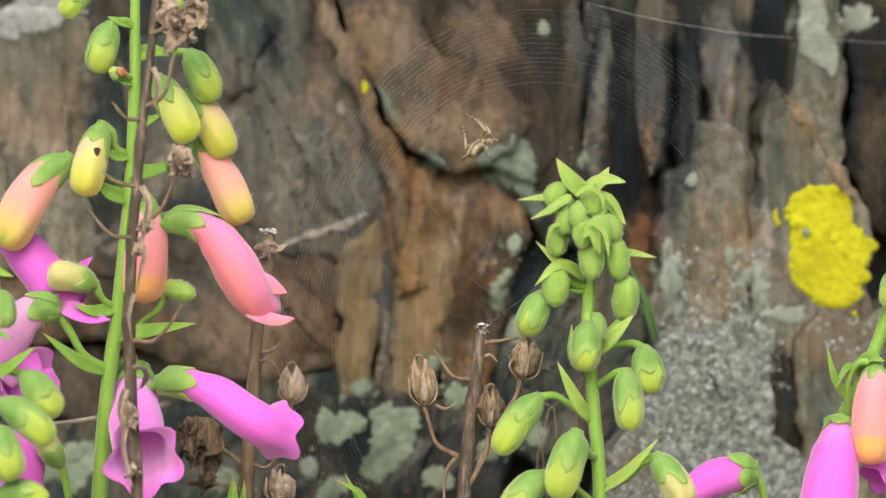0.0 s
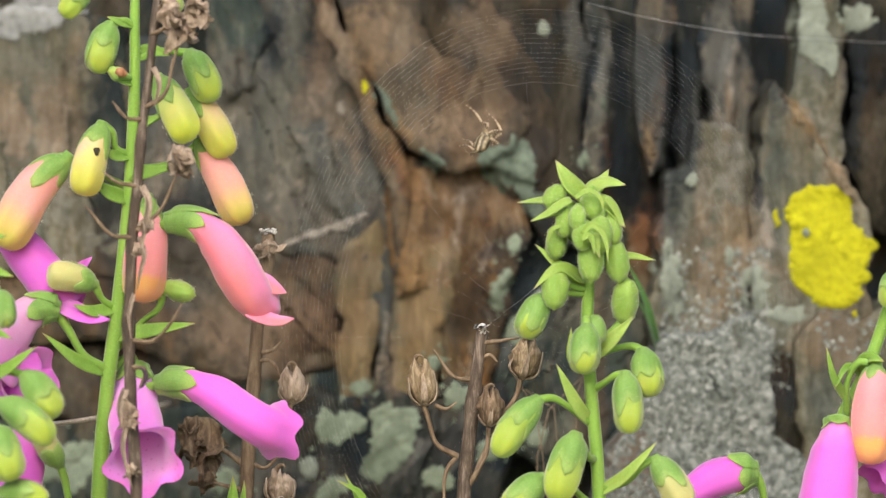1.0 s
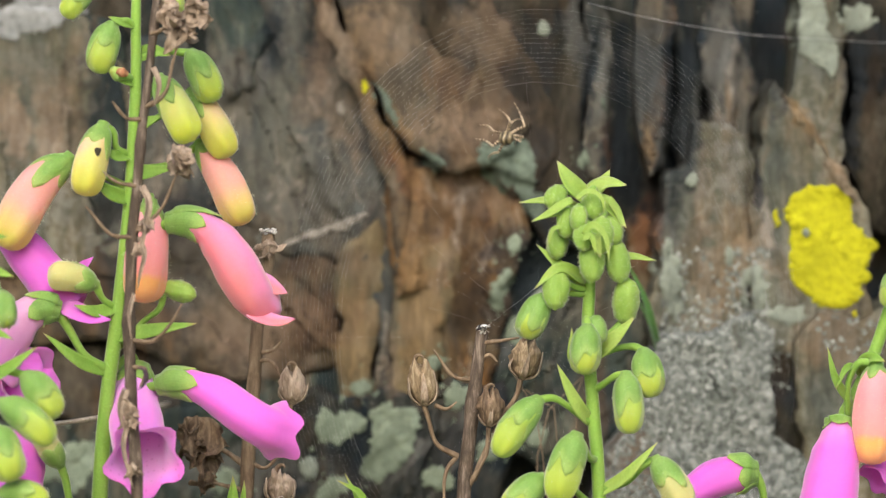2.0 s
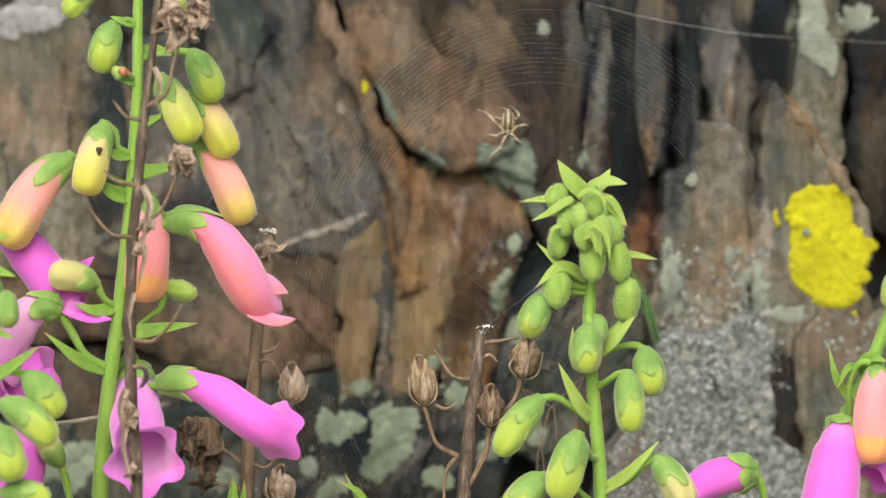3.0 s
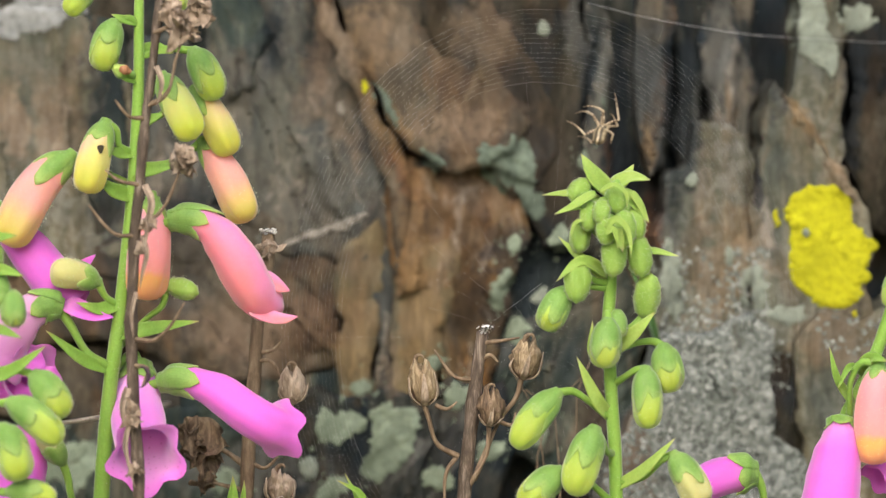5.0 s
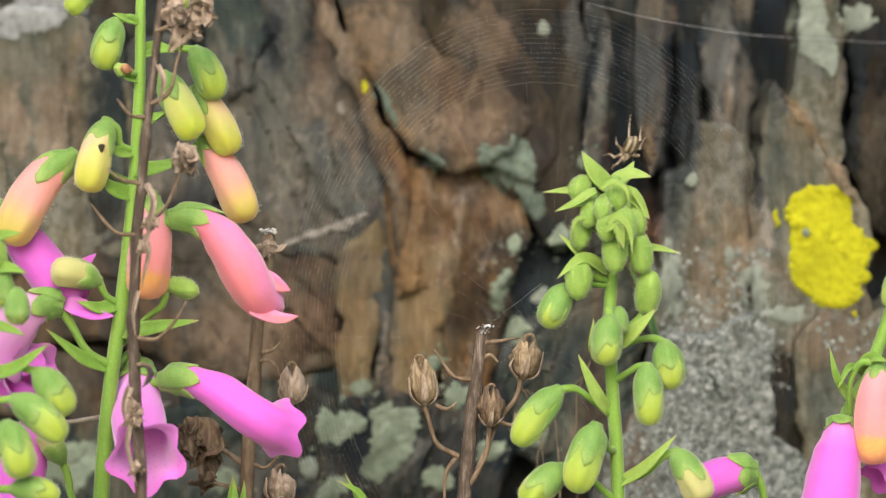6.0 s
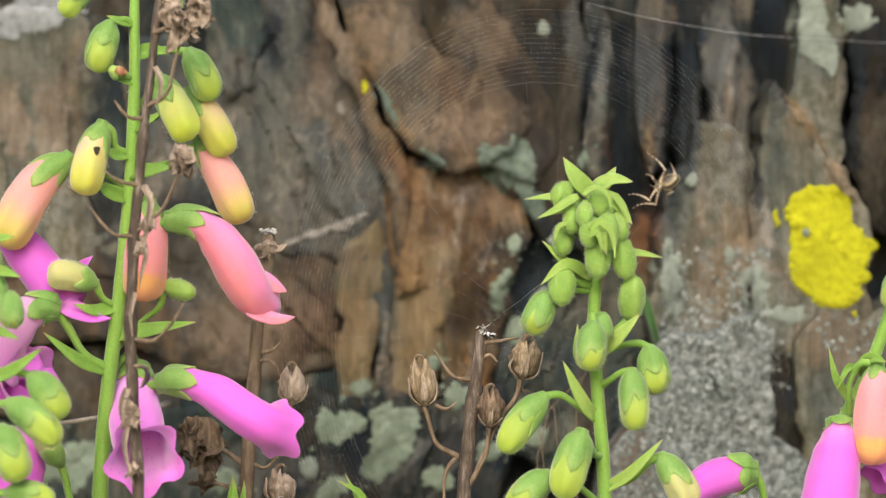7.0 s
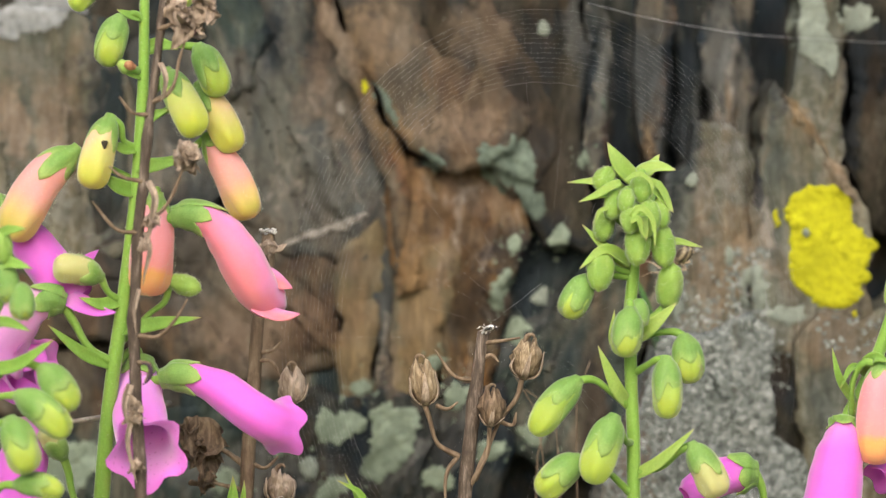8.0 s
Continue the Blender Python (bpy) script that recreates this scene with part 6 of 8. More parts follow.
part("petal_lip", blade([(-0.1274, 0.000, 0.4895), (-0.1227, -0.001, 0.4937), (-0.1185, -0.002, 0.4973)], 0.00421, 0.3, 0.2, (0.3, -1, 0.2)), BELL_MAGENTA, lip)
bell(foxglove, [(-0.1133, 0.000, 0.4591), (-0.1211, -0.002, 0.4639), (-0.1262, -0.002, 0.4722)], [(-0.1303, -0.003, 0.4790), (-0.1362, -0.004, 0.4800), (-0.1438, -0.005, 0.4745), (-0.1498, -0.006, 0.4655), (-0.1528, -0.007, 0.4574)], 0.00880, BELL_LILAC, (0.2, -0.3, -1), 1.25, 0.06, 0.165, None, "pale lilac bell flower in green sepals", 1.0, [(0.0, 0.32), (0.1, 0.52), (0.28, 0.68), (0.5, 0.90), (0.8, 1.0), (1.0, 1.2)])
bell(foxglove, None, [(-0.1698, 0.014, 0.4577), (-0.1588, 0.010, 0.4588), (-0.1464, 0.002, 0.4577), (-0.1395, -0.006, 0.4560)], 0.00842, BELL_MAGENTA, (0.2, -0.3, -1), 1.35, 0.10, 0.1, BELL_LINING, "magenta bell flower with flared mouth")
rear = foxglove.children[-1]
for spot, wide, tall, face, lean in (((-0.1414, -0.006, 0.4617), 0.01186, 0.01263, (0.1, -1, 0.4), 0.2), ((-0.1346, -0.005, 0.4544), 0.00995, 0.01224, (0.4, -1, 0.1), -0.4), ((-0.1458, -0.004, 0.4494), 0.01531, 0.00957, (0.1, -1, -0.2), 0.1)):
    petal_lobe(rear, spot, wide, tall, face, BELL_MAGENTA, 0.1, spot[2] * 900, lean)
bell(foxglove, None, [(-0.1414, 0.006, 0.4397), (-0.1419, 0.005, 0.4340), (-0.1435, 0.002, 0.4236), (-0.1446, 0.000, 0.4112)], 0.00842, BELL_MAGENTA, (0, -0.2, -1), 1.2, 0.08, 0.0, BELL_LINING, "magenta bell flower hanging down")
part("spent_flower", sweep([(-0.1045, 0.000, 0.5576), (-0.1081, -0.003, 0.5582), (-0.1103, -0.004, 0.5591), (-0.1121, -0.005, 0.5608)], [(0, 0.00096), (0.45, 0.00134), (0.7, 0.00249), (1, 0.00153)], 12, 14, 0.2), SEPAL_GREEN, foxglove, "green calyx that has dropped its bell")
part("flower_scar", sweep([(-0.1099, -0.0060, 0.5600), (-0.1084, -0.0065, 0.5594), (-0.1067, -0.0060, 0.5591)], [(0, 0.0012), (0.5, 0.0017), (1, 0.0010)], 10, 10, 0.4), DRY_RUST, foxglove, "small orange brown scar of a fallen bell")
bract(foxglove, [(-0.1043, 0.003, 0.5654), (-0.0983, 0.0, 0.5668), (-0.0924, -0.003, 0.5655)], 0.00574)
bract(foxglove, [(-0.1064, 0.0, 0.5251), (-0.1, -0.004, 0.5259), (-0.0903, -0.006, 0.5276)], 0.00536)
bract(foxglove, [(-0.1068, 0.0, 0.517), (-0.1122, -0.004, 0.5189), (-0.118, -0.005, 0.5235)], 0.00574)
bract(foxglove, [(-0.1045, 0.0, 0.5566), (-0.1086, -0.003, 0.5579), (-0.1137, -0.004, 0.5616)], 0.00459)
bract(foxglove, [(-0.1108, 0.0, 0.4801), (-0.1171, -0.004, 0.4788), (-0.1246, -0.006, 0.4811)], 0.00497)
bract(foxglove, [(-0.1117, 0.0, 0.47), (-0.0981, -0.003, 0.4725), (-0.0834, -0.006, 0.475)], 0.00536)
bract(foxglove, [(-0.1133, 0.0, 0.4581), (-0.1228, -0.005, 0.4621), (-0.1347, -0.008, 0.4717)], 0.0046)
bract(foxglove, [(-0.1052, 0.0, 0.5404), (-0.0997, -0.003, 0.5431), (-0.0952, -0.004, 0.545)], 0.00459)
bract(foxglove, [(-0.1064, 0.0, 0.5318), (-0.1105, -0.004, 0.5315), (-0.1152, -0.005, 0.5341)], 0.00459)
bract(foxglove, [(-0.1045, 0.0, 0.5758), (-0.1086, -0.003, 0.5766), (-0.1134, -0.003, 0.5785)], 0.00344)

# ---- the foxglove with green buds, cut by the view's edge ----
side_foxglove = thing("foxglove", (-0.1564, -0.045, 0.0156), "foxglove stem with green buds and narrow bracts", "foxglove", "foxgloves by the rock")
downy_stem(side_foxglove, [(-0.1564, -0.045, 0.0110), (-0.1582, -0.045, 0.3038), (-0.1568, -0.045, 0.4150), (-0.1555, -0.045, 0.4520), (-0.1542, -0.045, 0.4891), (-0.1531, -0.045, 0.5113)],
           [(0, 0.00268), (0.8, 0.00210), (0.95, 0.00153), (1, 0.00077)], 12, 50, first=0.80)
flower_bud(side_foxglove, [(-0.1556, -0.045, 0.452), (-0.147, -0.046, 0.4595), (-0.1423, -0.047, 0.46)], (-0.1372, -0.048, 0.4591), (-0.1265, -0.05, 0.4448), 0.01071, BUD_LIME, 0.55, 0.18, 0.08, LIME_TIP)
flower_bud(side_foxglove, [(-0.1564, -0.045, 0.4409), (-0.1526, -0.046, 0.4483)], (-0.1447, -0.05, 0.45), (-0.1274, -0.054, 0.4369), 0.01071, BUD_LIME, 0.5, 0.18, 0.08, LIME_TIP)
flower_bud(side_foxglove, [(-0.1568, -0.045, 0.4261), (-0.1543, -0.047, 0.4373)], (-0.1467, -0.052, 0.4421), (-0.14, -0.057, 0.4245), 0.01186, BUD_LIME, 0.4, 0.18, 0.08, LIME_TIP)
flower_bud(side_foxglove, [(-0.1549, -0.045, 0.4705), (-0.1487, -0.048, 0.4835)], (-0.1442, -0.048, 0.4858), (-0.1431, -0.052, 0.4744), 0.00804, BUD_LIME, 0.8, 0.18, 0.08, LIME_TIP)
flower_bud(side_foxglove, [(-0.1573, -0.045, 0.4038), (-0.1507, -0.046, 0.4187)], (-0.145, -0.048, 0.4203), (-0.1289, -0.052, 0.4181), 0.00804, BUD_LIME, 0.6, 0.18, 0.08, LIME_TIP)
flower_bud(side_foxglove, [(-0.1549, -0.045, 0.478), (-0.1526, -0.046, 0.4909)], (-0.1503, -0.046, 0.4928), (-0.1476, -0.049, 0.4799), 0.00765, BUD_LIME, 0.85, 0.18, 0.08, LIME_TIP)
flower_bud(side_foxglove, [(-0.1542, -0.045, 0.4891), (-0.1535, -0.046, 0.5002)], (-0.1514, -0.047, 0.503), (-0.1497, -0.049, 0.4924), 0.00689, BUD_LIME, 0.9, 0.18, 0.08, LIME_TIP)
for points, width in (([(-0.1553, -0.045, 0.4576), (-0.1447, -0.050, 0.4596), (-0.1325, -0.054, 0.4683)], 0.00497), ([(-0.1542, -0.045, 0.4891), (-0.1484, -0.050, 0.4928), (-0.1399, -0.054, 0.4910)], 0.00497), ([(-0.1538, -0.045, 0.4983), (-0.1495, -0.049, 0.5030), (-0.1423, -0.052, 0.5042)], 0.00421),
                      ([(-0.1545, -0.045, 0.4724), (-0.1484, -0.050, 0.4734), (-0.1403, -0.054, 0.4707)], 0.00421)):
    bract(side_foxglove, points, width)

# ---- the young foxglove spike ----
spike = thing("foxglove", (0.0585, 0.000, -0.0001), "young foxglove spike crowded with green buds", "foxglove", "foxgloves by the rock")
downy_stem(spike, [(0.0585, 0.000, -0.0049), (0.0576, 0.000, 0.2974), (0.0532, 0.000, 0.4160), (0.0509, 0.000, 0.4466), (0.0490, 0.000, 0.4734), (0.0496, 0.000, 0.4906), (0.0490, 0.000, 0.5078), (0.0478, 0.000, 0.5212)],
           [(0, 0.00287), (0.6, 0.00268), (0.8, 0.00230), (0.92, 0.00210), (1, 0.00134)], 14, 60, "upright green flower stem", first=0.75)
flower_bud(spike, [(0.0499, 0.0, 0.442), (0.0422, -0.004, 0.4479), (0.0374, -0.005, 0.4506)], (0.0326, -0.006, 0.4503), (0.0181, -0.009, 0.4312), 0.01071, BUD_LIME, 0.42, 0.2, 0.05, LIME_TIP)
flower_bud(spike, [(0.052, 0.0, 0.4298), (0.0495, -0.006, 0.4305), (0.0475, -0.009, 0.4346)], (0.0452, -0.01, 0.4386), (0.0382, -0.015, 0.4159), 0.01224, BUD_LIME, 0.38, 0.2, 0.05, LIME_TIP)
flower_bud(spike, [(0.0528, 0.0, 0.4122), (0.0412, -0.006, 0.4221)], (0.0344, -0.008, 0.4241), (0.0211, -0.012, 0.411), 0.0111, BUD_LIME, 0.5, 0.2, 0.05, LIME_TIP)
flower_bud(spike, [(0.0517, 0.0, 0.4535), (0.055, -0.003, 0.4559), (0.0583, -0.005, 0.4582)], (0.0617, -0.006, 0.4592), (0.0631, -0.009, 0.4388), 0.01033, BUD_LIME, 0.42, 0.2, 0.05, LIME_TIP)
flower_bud(spike, [(0.0509, 0.0, 0.4642), (0.0586, 0.002, 0.4672), (0.0644, 0.002, 0.468)], (0.0676, 0.001, 0.4669), (0.0707, -0.002, 0.4509), 0.01052, BUD_LIME, 0.5, 0.2, 0.05, LIME_TIP)
flower_bud(spike, [(0.0532, 0.0, 0.4195), (0.0622, -0.003, 0.4223), (0.0679, -0.004, 0.4281)], (0.0717, -0.004, 0.4304), (0.0822, -0.008, 0.4136), 0.0111, BUD_CREAM, 0.38, 0.2, 0.05, "green bud with pale cream tip")
flower_bud(spike, [(0.049, 0.0, 0.4696), (0.0484, -0.007, 0.4773)], (0.0487, -0.009, 0.4751), (0.0472, -0.013, 0.4589), 0.01033, BUD_LIME, 0.6, 0.2, 0.05, LIME_TIP)
flower_bud(spike, [(0.049, 0.0, 0.4677), (0.0523, -0.003, 0.4744)], (0.0517, -0.005, 0.4783), (0.0518, -0.006, 0.4688), 0.00651, BUD_LIME, 0.85, 0.2, 0.05, GREEN_TIP)
flower_bud(spike, [(0.0494, 0.0, 0.4677), (0.0575, -0.002, 0.4734), (0.0612, -0.001, 0.4772)], (0.0613, -0.002, 0.4757), (0.0621, -0.006, 0.4914), 0.00995, BUD_LIME, 0.92, 0.2, 0.05, GREEN_TIP)
flower_bud(spike, [(0.049, 0.0, 0.4858), (0.0394, -0.002, 0.4859)], (0.034, -0.003, 0.4849), (0.0274, -0.007, 0.4709), 0.00995, BUD_LIME, 0.68, 0.2, 0.05, LIME_TIP)
flower_bud(spike, [(0.049, 0.0, 0.4872), (0.0431, -0.003, 0.4887)], (0.0385, -0.005, 0.4941), (0.0376, -0.009, 0.4804), 0.00995, BUD_LIME, 0.88, 0.2, 0.05, GREEN_TIP)
flower_bud(spike, [(0.0494, 0.0, 0.5002), (0.0498, -0.008, 0.5059)], (0.0496, -0.01, 0.5044), (0.0498, -0.014, 0.4896), 0.00957, BUD_LIME, 0.92, 0.2, 0.05, GREEN_TIP)
flower_bud(spike, [(0.0494, 0.0, 0.4964), (0.0546, -0.004, 0.5021)], (0.0572, -0.005, 0.504), (0.0597, -0.009, 0.4895), 0.00918, BUD_LIME, 0.88, 0.2, 0.05, GREEN_TIP)
flower_bud(spike, [(0.049, 0.0, 0.5002), (0.0422, -0.002, 0.5059)], (0.0386, -0.003, 0.5086), (0.0383, -0.006, 0.4973), 0.00804, BUD_LIME, 0.92, 0.2, 0.05, GREEN_TIP)
flower_bud(spike, [(0.0486, 0.0, 0.5078), (0.044, -0.005, 0.5135)], (0.0423, -0.007, 0.515), (0.0406, -0.011, 0.5047), 0.00765, BUD_LIME, 0.95, 0.2, 0.05, GREEN_TIP)
flower_bud(spike, [(0.0482, 0.0, 0.5155), (0.0503, -0.006, 0.5211)], (0.0498, -0.008, 0.5207), (0.0505, -0.012, 0.5108), 0.00842, BUD_LIME, 0.95, 0.2, 0.05, GREEN_TIP)
flower_bud(spike, [(0.0478, 0.0, 0.5174), (0.0412, -0.003, 0.5212)], (0.0404, -0.004, 0.5216), (0.0354, -0.008, 0.5146), 0.00765, BUD_LIME, 0.95, 0.2, 0.05, GREEN_TIP)
flower_bud(spike, [(0.0482, 0.0, 0.5098), (0.0537, -0.008, 0.5131)], (0.0528, -0.011, 0.512), (0.0534, -0.015, 0.4994), 0.00823, BUD_LIME, 0.95, 0.2, 0.05, GREEN_TIP)
flower_bud(spike, [(0.0482, 0.0, 0.5117), (0.0464, -0.009, 0.5143)], (0.0455, -0.012, 0.5154), (0.0451, -0.015, 0.507), 0.00651, BUD_LIME, 0.95, 0.2, 0.05, GREEN_TIP)
flower_bud(spike, [(0.0486, 0.0, 0.5078), (0.0561, -0.005, 0.5116)], (0.0564, -0.006, 0.5131), (0.0578, -0.009, 0.5021), 0.00765, BUD_LIME, 0.95, 0.2, 0.05, GREEN_TIP)
flower_bud(spike, [(0.0482, 0.0, 0.5078), (0.0486, -0.01, 0.5097)], (0.0466, -0.013, 0.5093), (0.0469, -0.017, 0.5002), 0.00727, BUD_LIME, 0.95, 0.2, 0.05, GREEN_TIP)
bract(spike, [(0.0481, -0.004, 0.5183), (0.0431, -0.006, 0.5227), (0.0381, -0.005, 0.5307)], 0.0070, face=(0.3, -1, 0.5), material=BRACT_PALE, label="pale green pointed bract")
bract(spike, [(0.0481, -0.003, 0.5189), (0.0545, -0.005, 0.5227), (0.0615, -0.008, 0.5226)], 0.00689, face=(0, -1, 1), material=BRACT_PALE, label="pale green pointed bract")
bract(spike, [(0.0491, 0.003, 0.519), (0.0533, 0.004, 0.5228), (0.0565, 0.006, 0.5279)], 0.00497, face=(0, -1, 0.4), material=BRACT_PALE, label="pale green pointed bract")
bract(spike, [(0.0451, -0.002, 0.5155), (0.0354, -0.006, 0.517), (0.0253, -0.009, 0.5165)], 0.00421, face=(0, -1, 1), material=BRACT_PALE, label="pale green pointed bract")
bract(spike, [(0.0469, -0.004, 0.5135), (0.0382, -0.009, 0.5131), (0.0296, -0.012, 0.5101)], 0.00497, face=(0, -1, 1), material=BRACT_PALE, label="pale green pointed bract")
bract(spike, [(0.0508, -0.004, 0.5183), (0.0563, -0.008, 0.515), (0.0614, -0.01, 0.5082)], 0.00536, face=(0, -1, 0.6), material=BRACT_PALE, label="pale green pointed bract")
bract(spike, [(0.0528, 0.0, 0.496), (0.0623, -0.002, 0.4983), (0.0721, -0.004, 0.4971)], 0.00421, face=(0, -1, 1), material=BRACT_PALE, label="pale green pointed bract")
bract(spike, [(0.0482, 0.0, 0.4887), (0.0383, -0.004, 0.496), (0.0313, -0.005, 0.5025)], 0.00421, face=(0, -1, 0.5), material=BRACT_PALE, label="pale green pointed bract")
bract(spike, [(0.0481, -0.002, 0.4903), (0.0392, -0.008, 0.4945), (0.0308, -0.009, 0.4876)], 0.00459, face=(0, -1, 0.5), material=BRACT_PALE, label="pale green pointed bract")
bract(spike, [(0.0513, 0.0, 0.4646), (0.0576, -0.005, 0.4706), (0.0644, -0.006, 0.4781)], 0.0054, face=(0, -1, 0.4), material=BRACT_PALE, label="pale green pointed bract")
bract(spike, [(0.0501, 0.0, 0.4424), (0.0454, -0.005, 0.4483), (0.0385, -0.006, 0.4621)], 0.0046, face=(0, -1, 0.3), material=BRACT_PALE, label="pale green pointed bract")
bract(spike, [(0.0532, 0.0, 0.4183), (0.0621, -0.006, 0.4247), (0.0723, -0.008, 0.4359)], 0.0044, face=(0, -1, 0.5), material=BRACT_PALE, label="pale green pointed bract")
bract(spike, [(0.0486, 0.0, 0.46), (0.0434, -0.006, 0.464), (0.0434, -0.007, 0.4745)], 0.00306, face=(0, -1, 0.3), material=BRACT_PALE, label="pale green pointed bract")
bract(spike, [(0.0495, -0.008, 0.504), (0.0503, -0.017, 0.5059), (0.0525, -0.019, 0.4979)], 0.00574, face=(0.2, -1, 0.3), material=BRACT_PALE, label="pale green pointed bract")
bract(spike, [(0.0444, -0.0165, 0.5178), (0.0488, -0.0165, 0.5204), (0.0530, -0.0165, 0.5178), (0.0537, -0.0165, 0.5127)], 0.0018, face=(0, -1, 0.6), material=BRACT_PALE, label="pale curled bract folded over a bud")
bract(spike, [(0.0433, -0.0120, 0.5173), (0.0404, -0.0120, 0.5161), (0.0347, -0.0120, 0.5123), (0.0294, -0.0120, 0.5101)], 0.0034, face=(0, -1, 0.7), material=BRACT_PALE, label="pale curled bract folded over a bud")
bract(spike, [(0.0465, -0.0215, 0.5058), (0.0496, -0.0215, 0.5090), (0.0533, -0.0215, 0.5062), (0.0548, -0.0215, 0.5015), (0.0552, -0.0215, 0.4964)], 0.0024, face=(0.3, -1, 0.3), material=BRACT_PALE, label="pale curled bract folded over a bud")
bract(spike, [(0.0465, -0.0220, 0.5040), (0.0490, -0.0220, 0.5055), (0.0503, -0.0220, 0.5021), (0.0507, -0.0220, 0.4989)], 0.0020, face=(0.1, -1, 0.3), material=BRACT_PALE, label="pale curled bract folded over a bud")
bract(spike, [(0.0394, -0.0125, 0.5083), (0.0366, -0.0125, 0.5072), (0.0351, -0.0125, 0.5025)], 0.0015, face=(-0.4, -1, 0.3), material=BRACT_PALE, label="pale curled bract folded over a bud")
bract(spike, [(0.0553, -0.0100, 0.5182), (0.0585, -0.0100, 0.5131), (0.0600, -0.0100, 0.5082)], 0.0028, face=(0.4, -1, 0.4), material=BRACT_PALE, label="pale curled bract folded over a bud")

# ---- the foxglove at the boulder ----
edge_foxglove = thing("foxglove", (0.1264, 0.010, -0.0036), "leaning foxglove stem with coral and magenta bells", "foxglove", "foxgloves by the rock")
downy_stem(edge_foxglove, [(0.1264, 0.010, -0.0084), (0.1293, 0.010, 0.2960), (0.1326, 0.010, 0.4116), (0.1364, 0.010, 0.4420), (0.1437, 0.010, 0.4563), (0.1499, 0.010, 0.4732), (0.1553, 0.010, 0.4906), (0.1591, 0.010, 0.5118)],
           [(0, 0.00287), (0.8, 0.00249), (0.93, 0.00210), (1, 0.00115)], 14, 60, "leaning green flower stem", first=0.78)
flower_bud(edge_foxglove, [(0.1378, 0.008, 0.4434), (0.1374, 0.004, 0.4541), (0.1410, 0.002, 0.4615)], (0.1467, 0.001, 0.4609), (0.1440, -0.006, 0.4274), 0.01492, BUD_CORAL, 0.06, 0.10, 0.0, "coral bud with orange tip")
bell(edge_foxglove, [(0.1358, 0.008, 0.4386), (0.1355, 0.004, 0.4417)], [(0.1349, 0.002, 0.4423), (0.1339, 0.000, 0.4361), (0.1316, -0.004, 0.4239), (0.1290, -0.008, 0.4070)], 0.00937, BELL_MAGENTA, (0, -0.3, -1), 1.2, 0.08, 0.06, BELL_LINING, "magenta bell flower hanging down", 1.0, [(0.0, 0.28), (0.06, 0.48), (0.16, 0.66), (0.35, 0.88), (0.6, 1.0), (1.0, 1.15)])
bell(edge_foxglove, None, [(0.1615, 0.014, 0.4364), (0.1574, 0.012, 0.4317), (0.1514, 0.010, 0.4251), (0.1474, 0.008, 0.4213)], 0.00536, BELL_MAGENTA, (-0.3, -0.3, -1), 1.3, 0.1, 0.1, None, "magenta bell flower half hidden")
flower_bud(edge_foxglove, [(0.1543, 0.010, 0.4867)], (0.1540, 0.005, 0.4925), (0.1511, 0.000, 0.4801), 0.00842, BUD_LIME, 0.5, 0.2, 0.05, LIME_TIP)
bract(edge_foxglove, [(0.1387, 0.008, 0.4473), (0.1328, 0.000, 0.4558), (0.1299, -0.002, 0.4668)], 0.00325)
bract(edge_foxglove, [(0.1437, 0.010, 0.4563), (0.1372, 0.002, 0.4600), (0.1328, 0.000, 0.4524)], 0.00306)
bract(edge_foxglove, [(0.1426, 0.008, 0.4579), (0.1446, 0.000, 0.4629), (0.1492, -0.004, 0.4620)], 0.00651)

low_foxglove = thing("foxglove", (0.1135, 0.030, -0.0106), "foxglove shoot with one opening magenta bell", "foxglove", "foxgloves by the rock")
part("stem", sweep([(0.1135, 0.030, -0.0155), (0.1125, 0.030, 0.2931), (0.1121, 0.030, 0.4006), (0.1110, 0.030, 0.4123)], [(0, 0.00230), (0.9, 0.00153), (1, 0.00115)], 12, 40), STEM_GREEN, low_foxglove)
bell(low_foxglove, [(0.1113, 0.030, 0.4045), (0.1105, 0.029, 0.4163)], [(0.1077, 0.028, 0.4226), (0.1016, 0.027, 0.4226), (0.0927, 0.025, 0.4204), (0.0838, 0.023, 0.4147)], 0.00727, BELL_MAGENTA, (-0.5, 0, -1), 1.0, 0.02, 0.19, None, "opening magenta bell in green sepals", 1.0, [(0.0, 0.5), (0.15, 0.85), (0.5, 0.92), (0.9, 0.8), (1.0, 0.6)])

# ---- dry stalks of last year ----
dry_front = thing("dry_stalk", (-0.0907, -0.030, 0.0104), "dead brown foxglove stalk with withered flowers", "dead stalk", "dead foxglove stalks")
part("stem", sweep([(-0.0907, -0.030, 0.0057), (-0.0978, -0.030, 0.3016), (-0.1013, -0.030, 0.4159), (-0.1034, -0.030, 0.4515), (-0.1041, -0.030, 0.4777), (-0.1026, -0.030, 0.5077), (-0.0996, -0.030, 0.5414), (-0.0966, -0.030, 0.5676), (-0.0940, -0.030, 0.5938)], [(0, 0.00268), (0.7, 0.00210), (0.85, 0.00172), (1, 0.00124)], 12, 90, 0.25,
                   knots=((0.8, 0.004, 0.0006), (0.845, 0.004, 0.0007), (0.9, 0.003, 0.0006), (0.94, 0.003, 0.0005), (0.965, 0.003, 0.0005))), DRY_STALK, dry_front, "cracked brown woody stem")
